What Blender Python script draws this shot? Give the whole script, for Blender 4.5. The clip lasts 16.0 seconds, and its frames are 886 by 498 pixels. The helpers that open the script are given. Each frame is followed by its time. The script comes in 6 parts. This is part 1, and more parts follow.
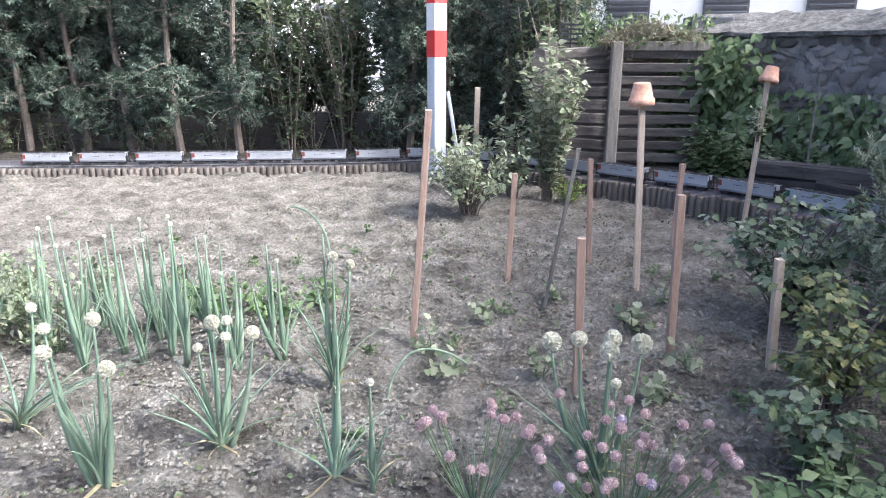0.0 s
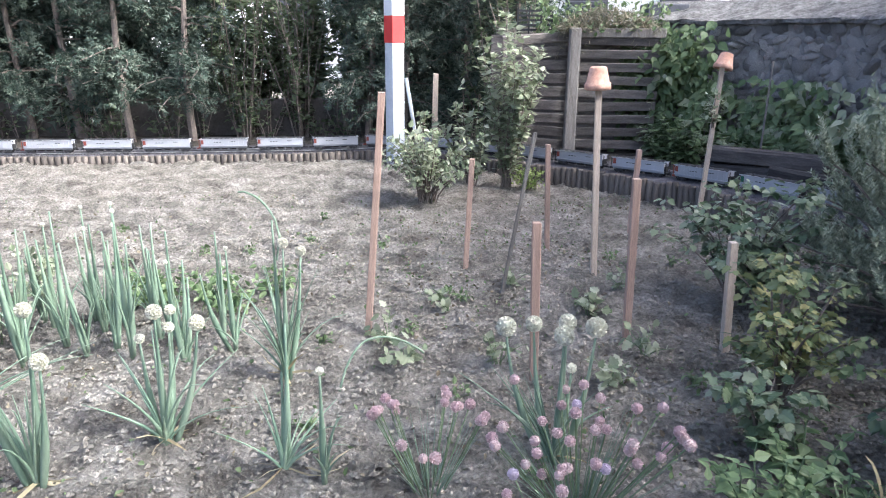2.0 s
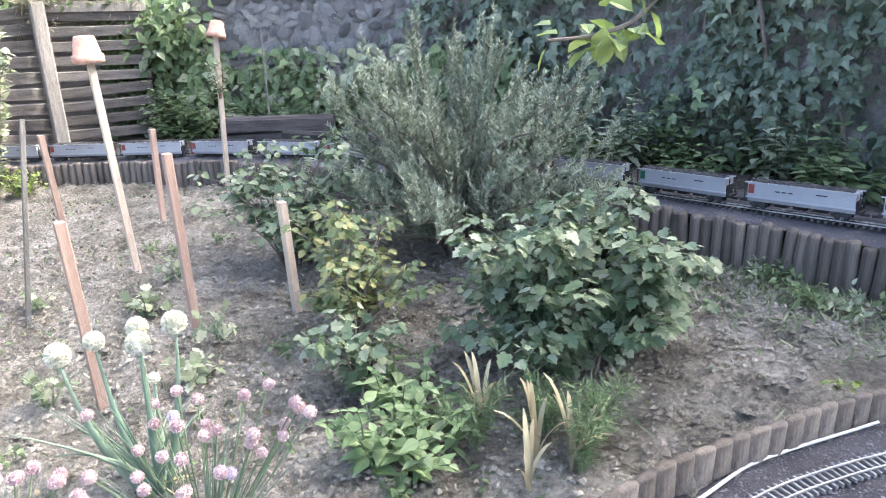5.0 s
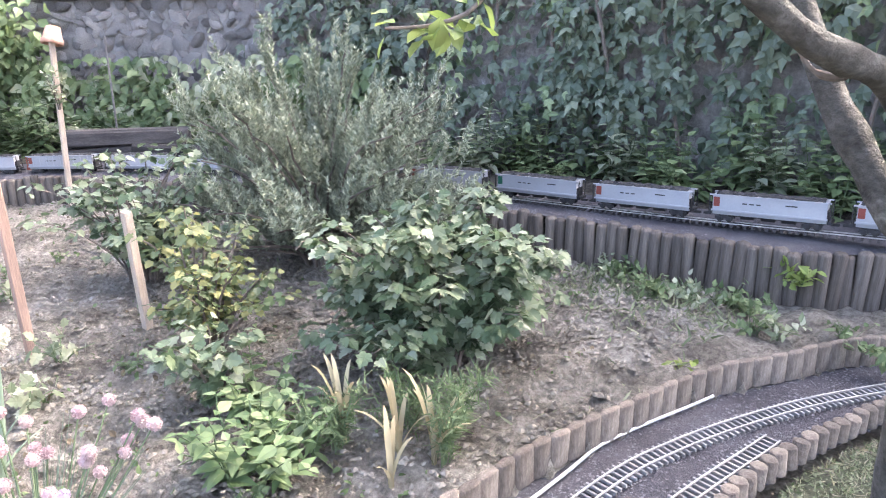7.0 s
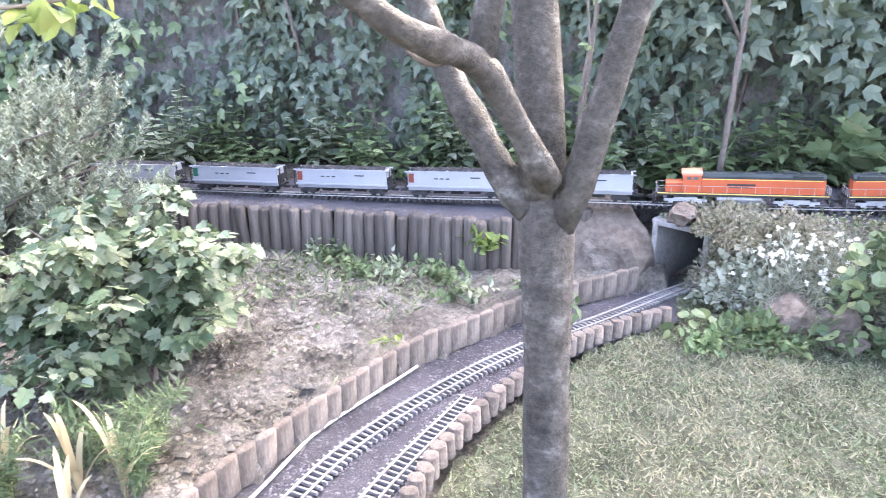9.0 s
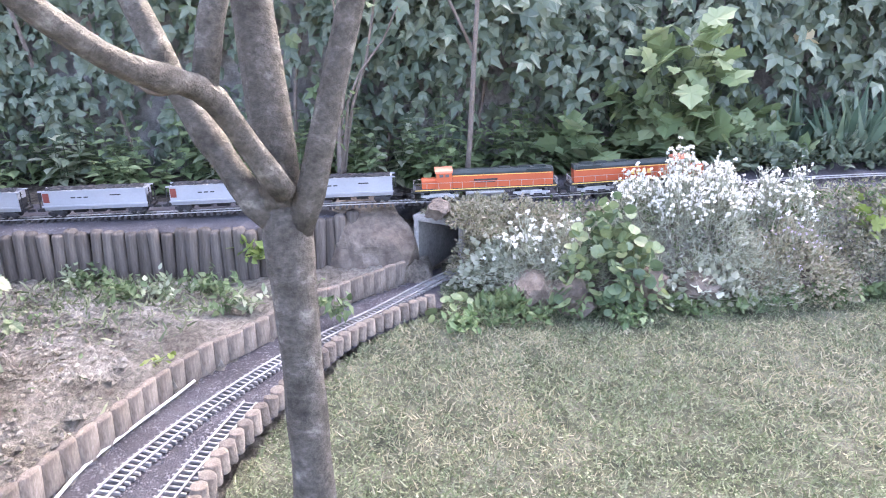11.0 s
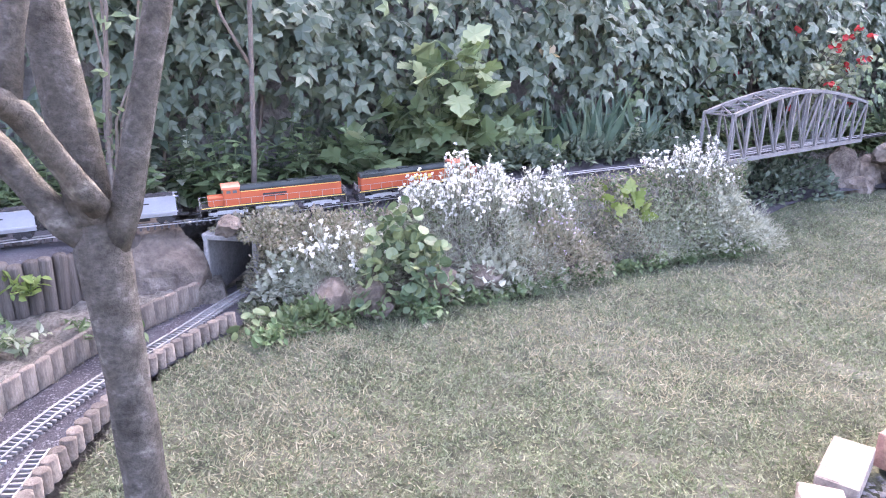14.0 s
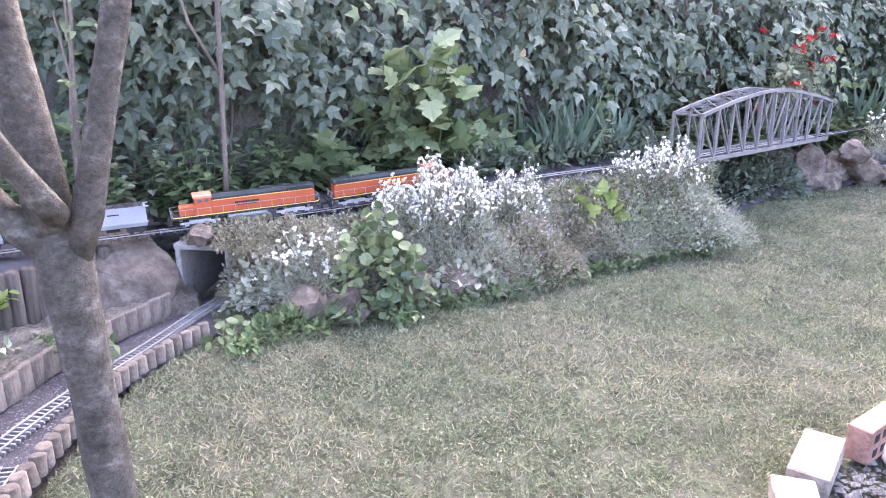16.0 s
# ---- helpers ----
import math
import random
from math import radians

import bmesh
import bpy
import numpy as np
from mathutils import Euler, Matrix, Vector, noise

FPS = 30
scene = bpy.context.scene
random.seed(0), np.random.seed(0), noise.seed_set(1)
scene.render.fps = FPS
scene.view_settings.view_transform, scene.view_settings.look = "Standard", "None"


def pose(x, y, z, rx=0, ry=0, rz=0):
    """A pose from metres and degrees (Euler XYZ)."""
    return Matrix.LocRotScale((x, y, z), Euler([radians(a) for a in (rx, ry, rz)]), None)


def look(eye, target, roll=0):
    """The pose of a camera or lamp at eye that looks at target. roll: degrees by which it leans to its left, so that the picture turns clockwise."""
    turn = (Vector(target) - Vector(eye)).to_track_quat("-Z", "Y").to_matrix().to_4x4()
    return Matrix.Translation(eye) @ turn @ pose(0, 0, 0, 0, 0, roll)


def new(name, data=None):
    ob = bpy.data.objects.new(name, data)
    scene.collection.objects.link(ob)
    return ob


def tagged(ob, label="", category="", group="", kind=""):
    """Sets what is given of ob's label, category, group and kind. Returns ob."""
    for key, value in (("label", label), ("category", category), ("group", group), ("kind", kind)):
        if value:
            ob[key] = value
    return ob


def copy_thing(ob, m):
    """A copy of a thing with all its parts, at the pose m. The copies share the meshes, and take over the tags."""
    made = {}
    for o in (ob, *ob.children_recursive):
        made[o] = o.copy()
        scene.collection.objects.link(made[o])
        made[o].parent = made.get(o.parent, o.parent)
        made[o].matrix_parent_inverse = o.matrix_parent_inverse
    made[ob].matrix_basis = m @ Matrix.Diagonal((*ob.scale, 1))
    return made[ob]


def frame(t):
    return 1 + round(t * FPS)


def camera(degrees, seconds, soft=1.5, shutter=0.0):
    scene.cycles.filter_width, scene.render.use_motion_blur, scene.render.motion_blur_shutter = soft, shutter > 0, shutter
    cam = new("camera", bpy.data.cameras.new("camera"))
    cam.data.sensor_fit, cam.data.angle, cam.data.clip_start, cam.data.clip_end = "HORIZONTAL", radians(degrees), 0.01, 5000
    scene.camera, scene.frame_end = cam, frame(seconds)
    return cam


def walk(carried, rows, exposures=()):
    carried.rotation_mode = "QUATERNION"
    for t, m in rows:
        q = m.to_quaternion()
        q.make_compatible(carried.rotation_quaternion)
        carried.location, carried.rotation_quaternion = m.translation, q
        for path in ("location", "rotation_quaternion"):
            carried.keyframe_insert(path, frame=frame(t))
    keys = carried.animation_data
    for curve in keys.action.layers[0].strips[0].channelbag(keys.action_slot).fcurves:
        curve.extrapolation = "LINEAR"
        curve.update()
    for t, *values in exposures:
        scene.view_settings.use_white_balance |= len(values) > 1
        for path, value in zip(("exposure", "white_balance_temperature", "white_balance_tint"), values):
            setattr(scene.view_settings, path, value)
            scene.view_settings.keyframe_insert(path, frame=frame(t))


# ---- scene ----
cam = camera(64.66, 16.0, soft=1.0, shutter=0.15)
PATH = [
    (0, pose(0.000, -0.002, 1.365, 73.89, -0.11, 2.61)),
    (0.5, pose(-0.004, 0.007, 1.361, 73.84, -0.32, 2.11)),
    (1, pose(-0.007, 0.014, 1.358, 73.66, -0.69, 1.68)),
    (1.5, pose(0.014, 0.027, 1.344, 73.45, -0.19, 1.31)),
    (2, pose(0.034, 0.049, 1.332, 73.08, -0.51, -0.42)),
    (2.5, pose(0.073, 0.087, 1.318, 72.60, -0.22, -2.87)),
    (3, pose(0.086, 0.132, 1.296, 72.94, -0.53, -6.75)),
    (3.5, pose(0.049, 0.187, 1.277, 72.73, -0.86, -15.61)),
    (4, pose(0.017, 0.263, 1.247, 72.89, 0.68, -27.64)),
    (4.5, pose(-0.004, 0.270, 1.242, 72.05, 1.38, -35.31)),
    (7, pose(0.028, 0.220, 1.172, 72.83, 0.37, -50.49)),
    (7.5, pose(0.029, 0.207, 1.174, 72.90, -0.11, -54.45)),
    (8, pose(0.061, 0.183, 1.168, 71.99, -0.21, -59.80)),
    (8.5, pose(0.101, 0.158, 1.171, 71.51, 0.15, -65.21)),
    (9, pose(0.148, 0.130, 1.177, 71.35, -0.19, -72.84)),
    (11.5, pose(-0.016, 0.029, 1.222, 72.19, -0.20, -95.70)),
    (12, pose(-0.029, 0.070, 1.219, 72.73, -0.00, -101.38)),
    (12.5, pose(-0.029, 0.103, 1.215, 73.15, -0.56, -105.14)),
    (13, pose(-0.073, 0.098, 1.214, 73.30, -0.66, -107.35)),
    (13.5, pose(-0.071, 0.108, 1.211, 72.99, -1.08, -109.59)),
    (14, pose(-0.070, 0.125, 1.215, 73.16, -0.94, -109.56)),
    (14.5, pose(-0.071, 0.113, 1.213, 73.44, -0.47, -110.38)),
    (15, pose(-0.070, 0.115, 1.215, 73.45, -0.09, -111.33)),
    (15.5, pose(-0.069, 0.111, 1.216, 73.56, -0.00, -111.73)),
    (16, pose(-0.079, 0.107, 1.208, 73.65, -0.18, -111.60)),
]
EXPOSURES = ((0, 2.3, 5780, 9), (3.5, 2.75, 5800, 7), (4.5, 3.42, 6150, 6), (7, 4.05, 6750, 13), (7.6, 4.22, 6780, 14), (8.3, 4.4, 6780, 15), (9, 4.76, 6750, 16), (11.5, 4.52, 6720, 20), (12.1, 4.62, 6550, 26), (12.5, 4.73, 6520, 26), (13.2, 4.52, 6600, 26), (16, 4.47, 6620, 25))
walk(cam, PATH, EXPOSURES)

# ---- world, sun ----
world = bpy.data.worlds.new("sky_world")
scene.world = world
world.use_nodes = True
wn = world.node_tree
sky = wn.nodes.new("ShaderNodeTexSky")
sky.sky_type = 'NISHITA'
sky.sun_disc = False
SUN_ELEV, SUN_AZ = 40.0, 108.0   # azimuth clockwise from +y
sky.sun_elevation, sky.sun_rotation = radians(SUN_ELEV), radians(SUN_AZ)
sky.air_density, sky.dust_density, sky.ozone_density = 0.55, 6.0, 0.5   # hazy white sky
wn.links.new(sky.outputs[0], wn.nodes["Background"].inputs[0])
wn.nodes["Background"].inputs[1].default_value = 0.15
sun = new("sun", bpy.data.lights.new("sun", 'SUN'))
sun.data.energy, sun.data.angle, sun.data.color = 1.5, radians(8), (1.0, 0.96, 0.9)
_a, _e = radians(SUN_AZ), radians(SUN_ELEV)
sun.matrix_world = look((0, 0, 0), (-math.sin(_a) * math.cos(_e), -math.cos(_a) * math.cos(_e), -math.sin(_e)))

# ---- mesh tools ----
rng = np.random.default_rng(7)


class Bag:
    """Collects vertices and faces for one mesh."""

    def __init__(self):
        self.v, self.f, self.n, self.count = [], [], [], 0

    def add(self, verts, faces):
        verts = np.asarray(verts, float).reshape(-1, 3)
        self.f.append(np.concatenate([np.asarray(q, int) for q in faces]) + self.count)
        self.n.append(np.array([len(q) for q in faces], int))
        self.v.append(verts)
        self.count += len(verts)

    def add_many(self, verts, faces):
        """verts (n, k, 3): n copies of one little shape with these faces."""
        n, k = verts.shape[:2]
        flat = np.concatenate([np.asarray(q, int) for q in faces])
        self.f.append((flat[None] + (np.arange(n) * k)[:, None] + self.count).ravel())
        self.n.append(np.tile([len(q) for q in faces], n))
        self.v.append(verts.reshape(-1, 3))
        self.count += n * k

    def mesh(self, name, smooth=False):
        v, f, n = np.concatenate(self.v), np.concatenate(self.f), np.concatenate(self.n)
        me = bpy.data.meshes.new(name)
        me.vertices.add(len(v))
        me.vertices.foreach_set("co", v.astype(np.float32).ravel())
        me.loops.add(len(f))
        me.loops.foreach_set("vertex_index", f.astype(np.int32))
        me.polygons.add(len(n))
        me.polygons.foreach_set("loop_start", np.concatenate([[0], np.cumsum(n)[:-1]]).astype(np.int32))
        me.polygons.foreach_set("use_smooth", np.full(len(n), smooth))
        me.update(calc_edges=True)
        return me


def unit(a):
    return a / np.maximum(np.linalg.norm(a, axis=-1, keepdims=True), 1e-9)


def thing(name, at, label, category, group="", kind=""):
    ob = new(name)
    ob.empty_display_size = 0.05
    ob.matrix_basis = pose(*at)
    return tagged(ob, label, category, group, kind)


def part(name, data, material, parent=None, label="", world=False, smooth=False, at=None):
    """One mesh object under a thing. world: the vertices are in world places."""
    me = data.mesh(name, smooth) if isinstance(data, Bag) else data
    if not me.materials:
        me.materials.append(material)
    ob = new(name, me)
    if parent is not None:
        ob.parent = parent
        if world:
            top = parent
            off = Vector((0, 0, 0))
            while top is not None:
                off += top.location
                top = top.parent
            ob.location = -off
    if at is not None:
        ob.matrix_basis = at
    if label:
        ob["label"] = label
    return ob


def solid(name, data, material, label="", category="", group="", kind="", smooth=False, at=None):
    return tagged(part(name, data, material, None, "", smooth=smooth, at=at), label, category, group, kind)


def brick_shape(name, sx, sy, sz, bevel=0.0, wob=0.0, seed=0, smooth=False):
    """A block on z = 0 with rounded edges, a little uneven."""
    bm = bmesh.new()
    bmesh.ops.create_cube(bm, size=1)
    bmesh.ops.scale(bm, vec=(sx, sy, sz), verts=bm.verts)
    bmesh.ops.translate(bm, vec=(0, 0, sz / 2), verts=bm.verts)
    if bevel:
        bmesh.ops.bevel(bm, geom=bm.edges[:], offset=bevel, segments=1, affect='EDGES')
    r = random.Random(seed)
    if wob:
        for v in bm.verts:
            v.co += Vector((r.uniform(-wob, wob), r.uniform(-wob, wob), r.uniform(-wob, wob)))
    me = bpy.data.meshes.new(name)
    bm.to_mesh(me)
    bm.free()
    if smooth:
        for p in me.polygons:
            p.use_smooth = True
    return me


BOXF = [(0, 3, 2, 1), (4, 5, 6, 7), (0, 1, 5, 4), (1, 2, 6, 5), (2, 3, 7, 6), (3, 0, 4, 7)]


def add_box(bag, c, s, rz=0.0):
    x, y, z = s[0] / 2, s[1] / 2, s[2] / 2
    v = np.array([(-x, -y, -z), (x, -y, -z), (x, y, -z), (-x, y, -z), (-x, -y, z), (x, -y, z), (x, y, z), (-x, y, z)])
    ca, sa = math.cos(rz), math.sin(rz)
    v = np.stack([v[:, 0] * ca - v[:, 1] * sa, v[:, 0] * sa + v[:, 1] * ca, v[:, 2]], 1)
    bag.add(v + np.array(c), BOXF)


def add_beam(bag, a, b, w):
    """A square bar from a to b."""
    add_tube(bag, np.array([a, b]), [w * 0.707] * 2, 4)


def add_tube(bag, pts, radii, sides=6, caps=True):
    pts = np.asarray(pts, float)
    n = len(pts)
    radii = np.broadcast_to(np.asarray(radii, float), (n,))
    tan = unit(np.gradient(pts, axis=0))
    ref = np.where(np.abs(tan[:, 2:3]) > 0.95, np.array([[1.0, 0, 0]]), np.array([[0, 0, 1.0]]))
    if abs(tan[0, 2]) < 0.98 or n > 2:
        ref = np.tile(np.array([[0, 0, 1.0]]) if abs(unit(pts[-1] - pts[0])[2]) < 0.8 else np.array([[1.0, 0.2, 0]]), (n, 1))
    u = unit(np.cross(tan, ref))
    w = np.cross(tan, u)
    ang = np.arange(sides) * 2 * np.pi / sides + np.pi / sides
    ring = pts[:, None] + radii[:, None, None] * (np.cos(ang)[None, :, None] * u[:, None] + np.sin(ang)[None, :, None] * w[:, None])
    faces = []
    for i in range(n - 1):
        for j in range(sides):
            k = (j + 1) % sides
            faces.append((i * sides + j, i * sides + k, (i + 1) * sides + k, (i + 1) * sides + j))
    if caps:
        faces.append(tuple(range(sides))[::-1])
        faces.append(tuple(range((n - 1) * sides, n * sides)))
    bag.add(ring.reshape(-1, 3), [q[::-1] for q in faces])


def smooth_line(pts, step):
    """A smooth curve through the points, sampled every `step` metres."""
    p = np.asarray(pts, float)
    q = np.vstack([2 * p[0] - p[1], p, 2 * p[-1] - p[-2]])
    out = []
    for i in range(1, len(q) - 2):
        for t in np.arange(16) / 16:
            a, b, c, d = q[i - 1], q[i], q[i + 1], q[i + 2]
            out.append(0.5 * (2 * b + (c - a) * t + (2 * a - 5 * b + 4 * c - d) * t * t + (3 * b - a - 3 * c + d) * t ** 3))
    out = np.array(out + [p[-1]])
    s = np.concatenate([[0], np.cumsum(np.linalg.norm(np.diff(out[:, :2], axis=0), axis=1))])
    at = np.arange(0, s[-1], step)
    return np.stack([np.interp(at, s, out[:, k]) for k in range(out.shape[1])], 1)


def side_of(line):
    t = unit(np.gradient(line[:, :2], axis=0))
    return np.stack([-t[:, 1], t[:, 0]], 1)   # to the left of the way


def strip(name, left, right, cols=4):
    """A sheet between two lines of equal count."""
    n = len(left)
    w = np.linspace(0, 1, cols)[None, :, None]
    v = left[:, None] * (1 - w) + right[:, None] * w
    idx = np.arange(n * cols).reshape(n, cols)
    f = np.stack([idx[:-1, :-1], idx[:-1, 1:], idx[1:, 1:], idx[1:, :-1]], -1).reshape(-1, 4)
    b = Bag()
    b.add(v.reshape(-1, 3), f[:, ::-1])
    return b


# ---- leaves ----
OVATE = (np.array([(0, 0, 0), (.3, .3, .09), (.3, -.3, .09), (.42, 0, 0), (.7, .24, .05), (.7, -.24, .05), (1, 0, -.1)]),
         [(0, 2, 3), (0, 3, 1), (3, 2, 5, 6), (3, 6, 4, 1)])


def lobed_leaf(half, ridge, tip, fold):
    """A toothed leaf from one half of its outline; the blade folds along the midrib and curls at the rim."""
    left = [(x, y, fold * y - .3 * y * y - .12 * x * x) for x, y in half]
    right = [(x, -y, z) for x, y, z in left[::-1]]
    verts = [(0, 0, 0)] + left + [(tip, 0, -.14)] + right + [(ridge, 0, -.02)]
    n, c = len(half), 2 * len(half) + 2
    ring = list(range(0, c)) + [0]
    return np.array(verts), [(c, ring[i], ring[i + 1]) for i in range(c)] if n % 2 == 0 else [(c, ring[i], ring[i + 1], ring[i + 2]) for i in range(0, c, 2)]


LOBED = lobed_leaf([(-.08, .2), (.08, .4), (.2, .34), (.36, .56), (.5, .3), (.68, .36), (.84, .16)], .3, 1.02, .22)
POINTED = lobed_leaf([(.12, .2), (.36, .31), (.66, .19)], .45, 1.05, .3)
SMALL = (np.array([(0, 0, 0), (.5, .3, .06), (1, 0, -.08), (.5, -.3, .06)]), [(0, 3, 2, 1)])
IVY = (np.array([(0, 0, 0), (.02, .3, .0), (.42, .56, -.06), (.5, .24, .05), (1.05, 0, -.12), (.5, -.24, .05), (.42, -.56, -.06), (.02, -.3, 0), (.35, 0, .05)]),
       [(8, 0, 7, 6), (8, 6, 5), (8, 5, 4, 3), (8, 3, 2), (8, 2, 1, 0)])
CREEPER = (np.array([(0, 0, 0), (.05, .2, .03), (.5, .36, -.06), (.55, .17, .05), (1.1, 0, -.16), (.55, -.17, .05), (.5, -.36, -.06), (.05, -.2, .03), (.35, 0, .07)]), IVY[1])
NEEDLE = (np.array([(0, .06, 0), (0, -.06, 0), (1, 0, .02)]), [(0, 1, 2)])
BLADE = (np.array([(0, .035, 0), (0, -.035, 0), (.55, -.03, .05), (.55, .03, .05), (1, 0, -.05)]), [(0, 1, 2, 3), (3, 2, 4)])
SPRAY = (np.array([(0, .02, 0), (0, -.02, 0), (1, 0, -.14), (.12, 0, 0), (.3, .3, -.03), (.26, 0, 0), (.3, -.3, -.03), (.34, 0, 0), (.62, .34, -.08), (.5, 0, -.02),
                   (.62, -.34, -.08), (.58, 0, -.03), (.88, .24, -.13), (.74, 0, -.06), (.88, -.24, -.13)]),
         [(1, 2, 0), (3, 5, 4), (5, 3, 6), (7, 9, 8), (9, 7, 10), (11, 13, 12), (13, 11, 14)])
ROUND = (np.array([(0, 0, 0), (.2, .4, .07), (.2, -.4, .07), (.6, .5, .05), (.6, -.5, .05), (.95, .22, -.03), (.95, -.22, -.03), (.5, 0, -.02)]),
         [(7, 0, 2, 4), (7, 4, 6), (7, 6, 5), (7, 5, 3), (7, 3, 1, 0)])


def add_leaves(bag, shape, p, d, nrm, size, width=1.0):
    t, faces = shape
    x = unit(d)
    z = unit(nrm - (nrm * x).sum(1, keepdims=True) * x)
    y = np.cross(z, x)
    s = np.broadcast_to(np.asarray(size, float), (len(p),))[:, None, None]
    v = p[:, None] + s * (t[None, :, :1] * x[:, None] + width * t[None, :, 1:2] * y[:, None] + t[None, :, 2:] * z[:, None])
    bag.add_many(v, faces)


def rand_dirs(n, up=0.0):
    return unit(rng.normal(size=(n, 3)) + np.array([0, 0, up]))


def shoots(n, height, spread, base=0.05, low=0.5, bend=0.5, k=7):
    """n stems from the ground outwards; each (k, 3), from local 0."""
    out = []
    for i in range(n):
        a = rng.uniform(0, 2 * np.pi)
        r = spread * math.sqrt(rng.uniform(0.02, 1))
        h = height * rng.uniform(low, 1.0) * (1 - 0.35 * (r / max(spread, 1e-6)) ** 2)
        t = np.linspace(0, 1, k)
        rad = base * rng.uniform(0, 1) + r * t ** (1 + bend)
        z = h * (1 - (1 - t) ** 1.4) if bend > 0.3 else h * t
        wob = np.cumsum(rng.normal(0, 0.02 * height, (k, 2)), 0) * t[:, None]
        out.append(np.stack([rad * math.cos(a) + wob[:, 0], rad * math.sin(a) + wob[:, 1], z], 1))
    return out


def leaves_along(lines, per, size, t0=0.2, out=0.8, up=0.3, jitter=0.02):
    """Places, directions, normals and sizes of leaves along stems."""
    P, D = [], []
    for L in lines:
        t = rng.uniform(t0, 1, per)
        s = t * (len(L) - 1)
        i = np.minimum(s.astype(int), len(L) - 2)
        p = L[i] + (L[i + 1] - L[i]) * (s - i)[:, None]
        axis = unit(L[i + 1] - L[i])
        d = unit(np.cross(axis, rng.normal(size=(per, 3)))) * out + axis * 0.35 + np.array([0, 0, up]) * rng.uniform(-1, 1, (per, 1))
        P.append(p + rng.normal(0, jitter, (per, 3)))
        D.append(d)
    P, D = np.concatenate(P), unit(np.concatenate(D))
    N = unit(np.array([[0, 0, 1.0]]) + rng.normal(0, 0.45, P.shape))
    S = size * rng.uniform(0.55, 1.15, len(P))
    return P, D, N, S


def paired_leaves(lines, pairs, size, t0=.15, droop=.35):
    """Opposite pairs of leaves, each pair turned a quarter from the last, smaller towards the tip."""
    P, D, S = [], [], []
    for L in lines:
        a0 = rng.uniform(0, 6.28)
        for k, t in enumerate(np.linspace(t0, 1, pairs)):
            u = t * (len(L) - 1)
            i = min(int(u), len(L) - 2)
            p = L[i] + (L[i + 1] - L[i]) * (u - i)
            for h in (0, math.pi):
                a = a0 + k * 1.57 + h + rng.normal(0, .25)
                P.append(p)
                D.append((math.cos(a), math.sin(a), (.55 * t - droop) + rng.normal(0, .18)))
                S.append(size * (1.1 - .6 * t ** 2) * rng.uniform(.75, 1.15))
    P, D = np.array(P), unit(np.array(D))
    return P, D, unit(np.array([[0, 0, 1.0]]) + .35 * D + rng.normal(0, .22, P.shape)), np.array(S)


# ---- materials ----
def shader(name, rough=0.7, metal=0.0, spec=0.3):
    m = bpy.data.materials.new(name)
    m.use_nodes = True
    nt = m.node_tree
    b = nt.nodes["Principled BSDF"]
    b.inputs["Roughness"].default_value = rough
    b.inputs["Metallic"].default_value = metal
    b.inputs["Specular IOR Level"].default_value = spec
    return m, nt, b


def ramp_of(nt, colours):
    r = nt.nodes.new("ShaderNodeValToRGB")
    e = r.color_ramp.elements
    while len(e) < len(colours):
        e.new(0.5)
    for i, c in enumerate(colours):
        e[i].position = i / max(1, len(colours) - 1)
        e[i].color = (*c, 1)
    return r


def noise_of(nt, scale, detail=5.0, rough=0.6, coords="Object"):
    t = nt.nodes.new("ShaderNodeTexCoord")
    n = nt.nodes.new("ShaderNodeTexNoise")
    n.inputs["Scale"].default_value, n.inputs["Detail"].default_value, n.inputs["Roughness"].default_value = scale, detail, rough
    nt.links.new(t.outputs[coords], n.inputs["Vector"])
    return n


def mix_of(nt, kind, fac, a, b):
    m = nt.nodes.new("ShaderNodeMix")
    m.data_type, m.blend_type = 'RGBA', kind
    for sock, val in ((m.inputs[0], fac), (m.inputs[6], a), (m.inputs[7], b)):
        if isinstance(val, (int, float)):
            sock.default_value = val
        elif isinstance(val, tuple):
            sock.default_value = (*val, 1)
        else:
            nt.links.new(val, sock)
    return m.outputs[2]


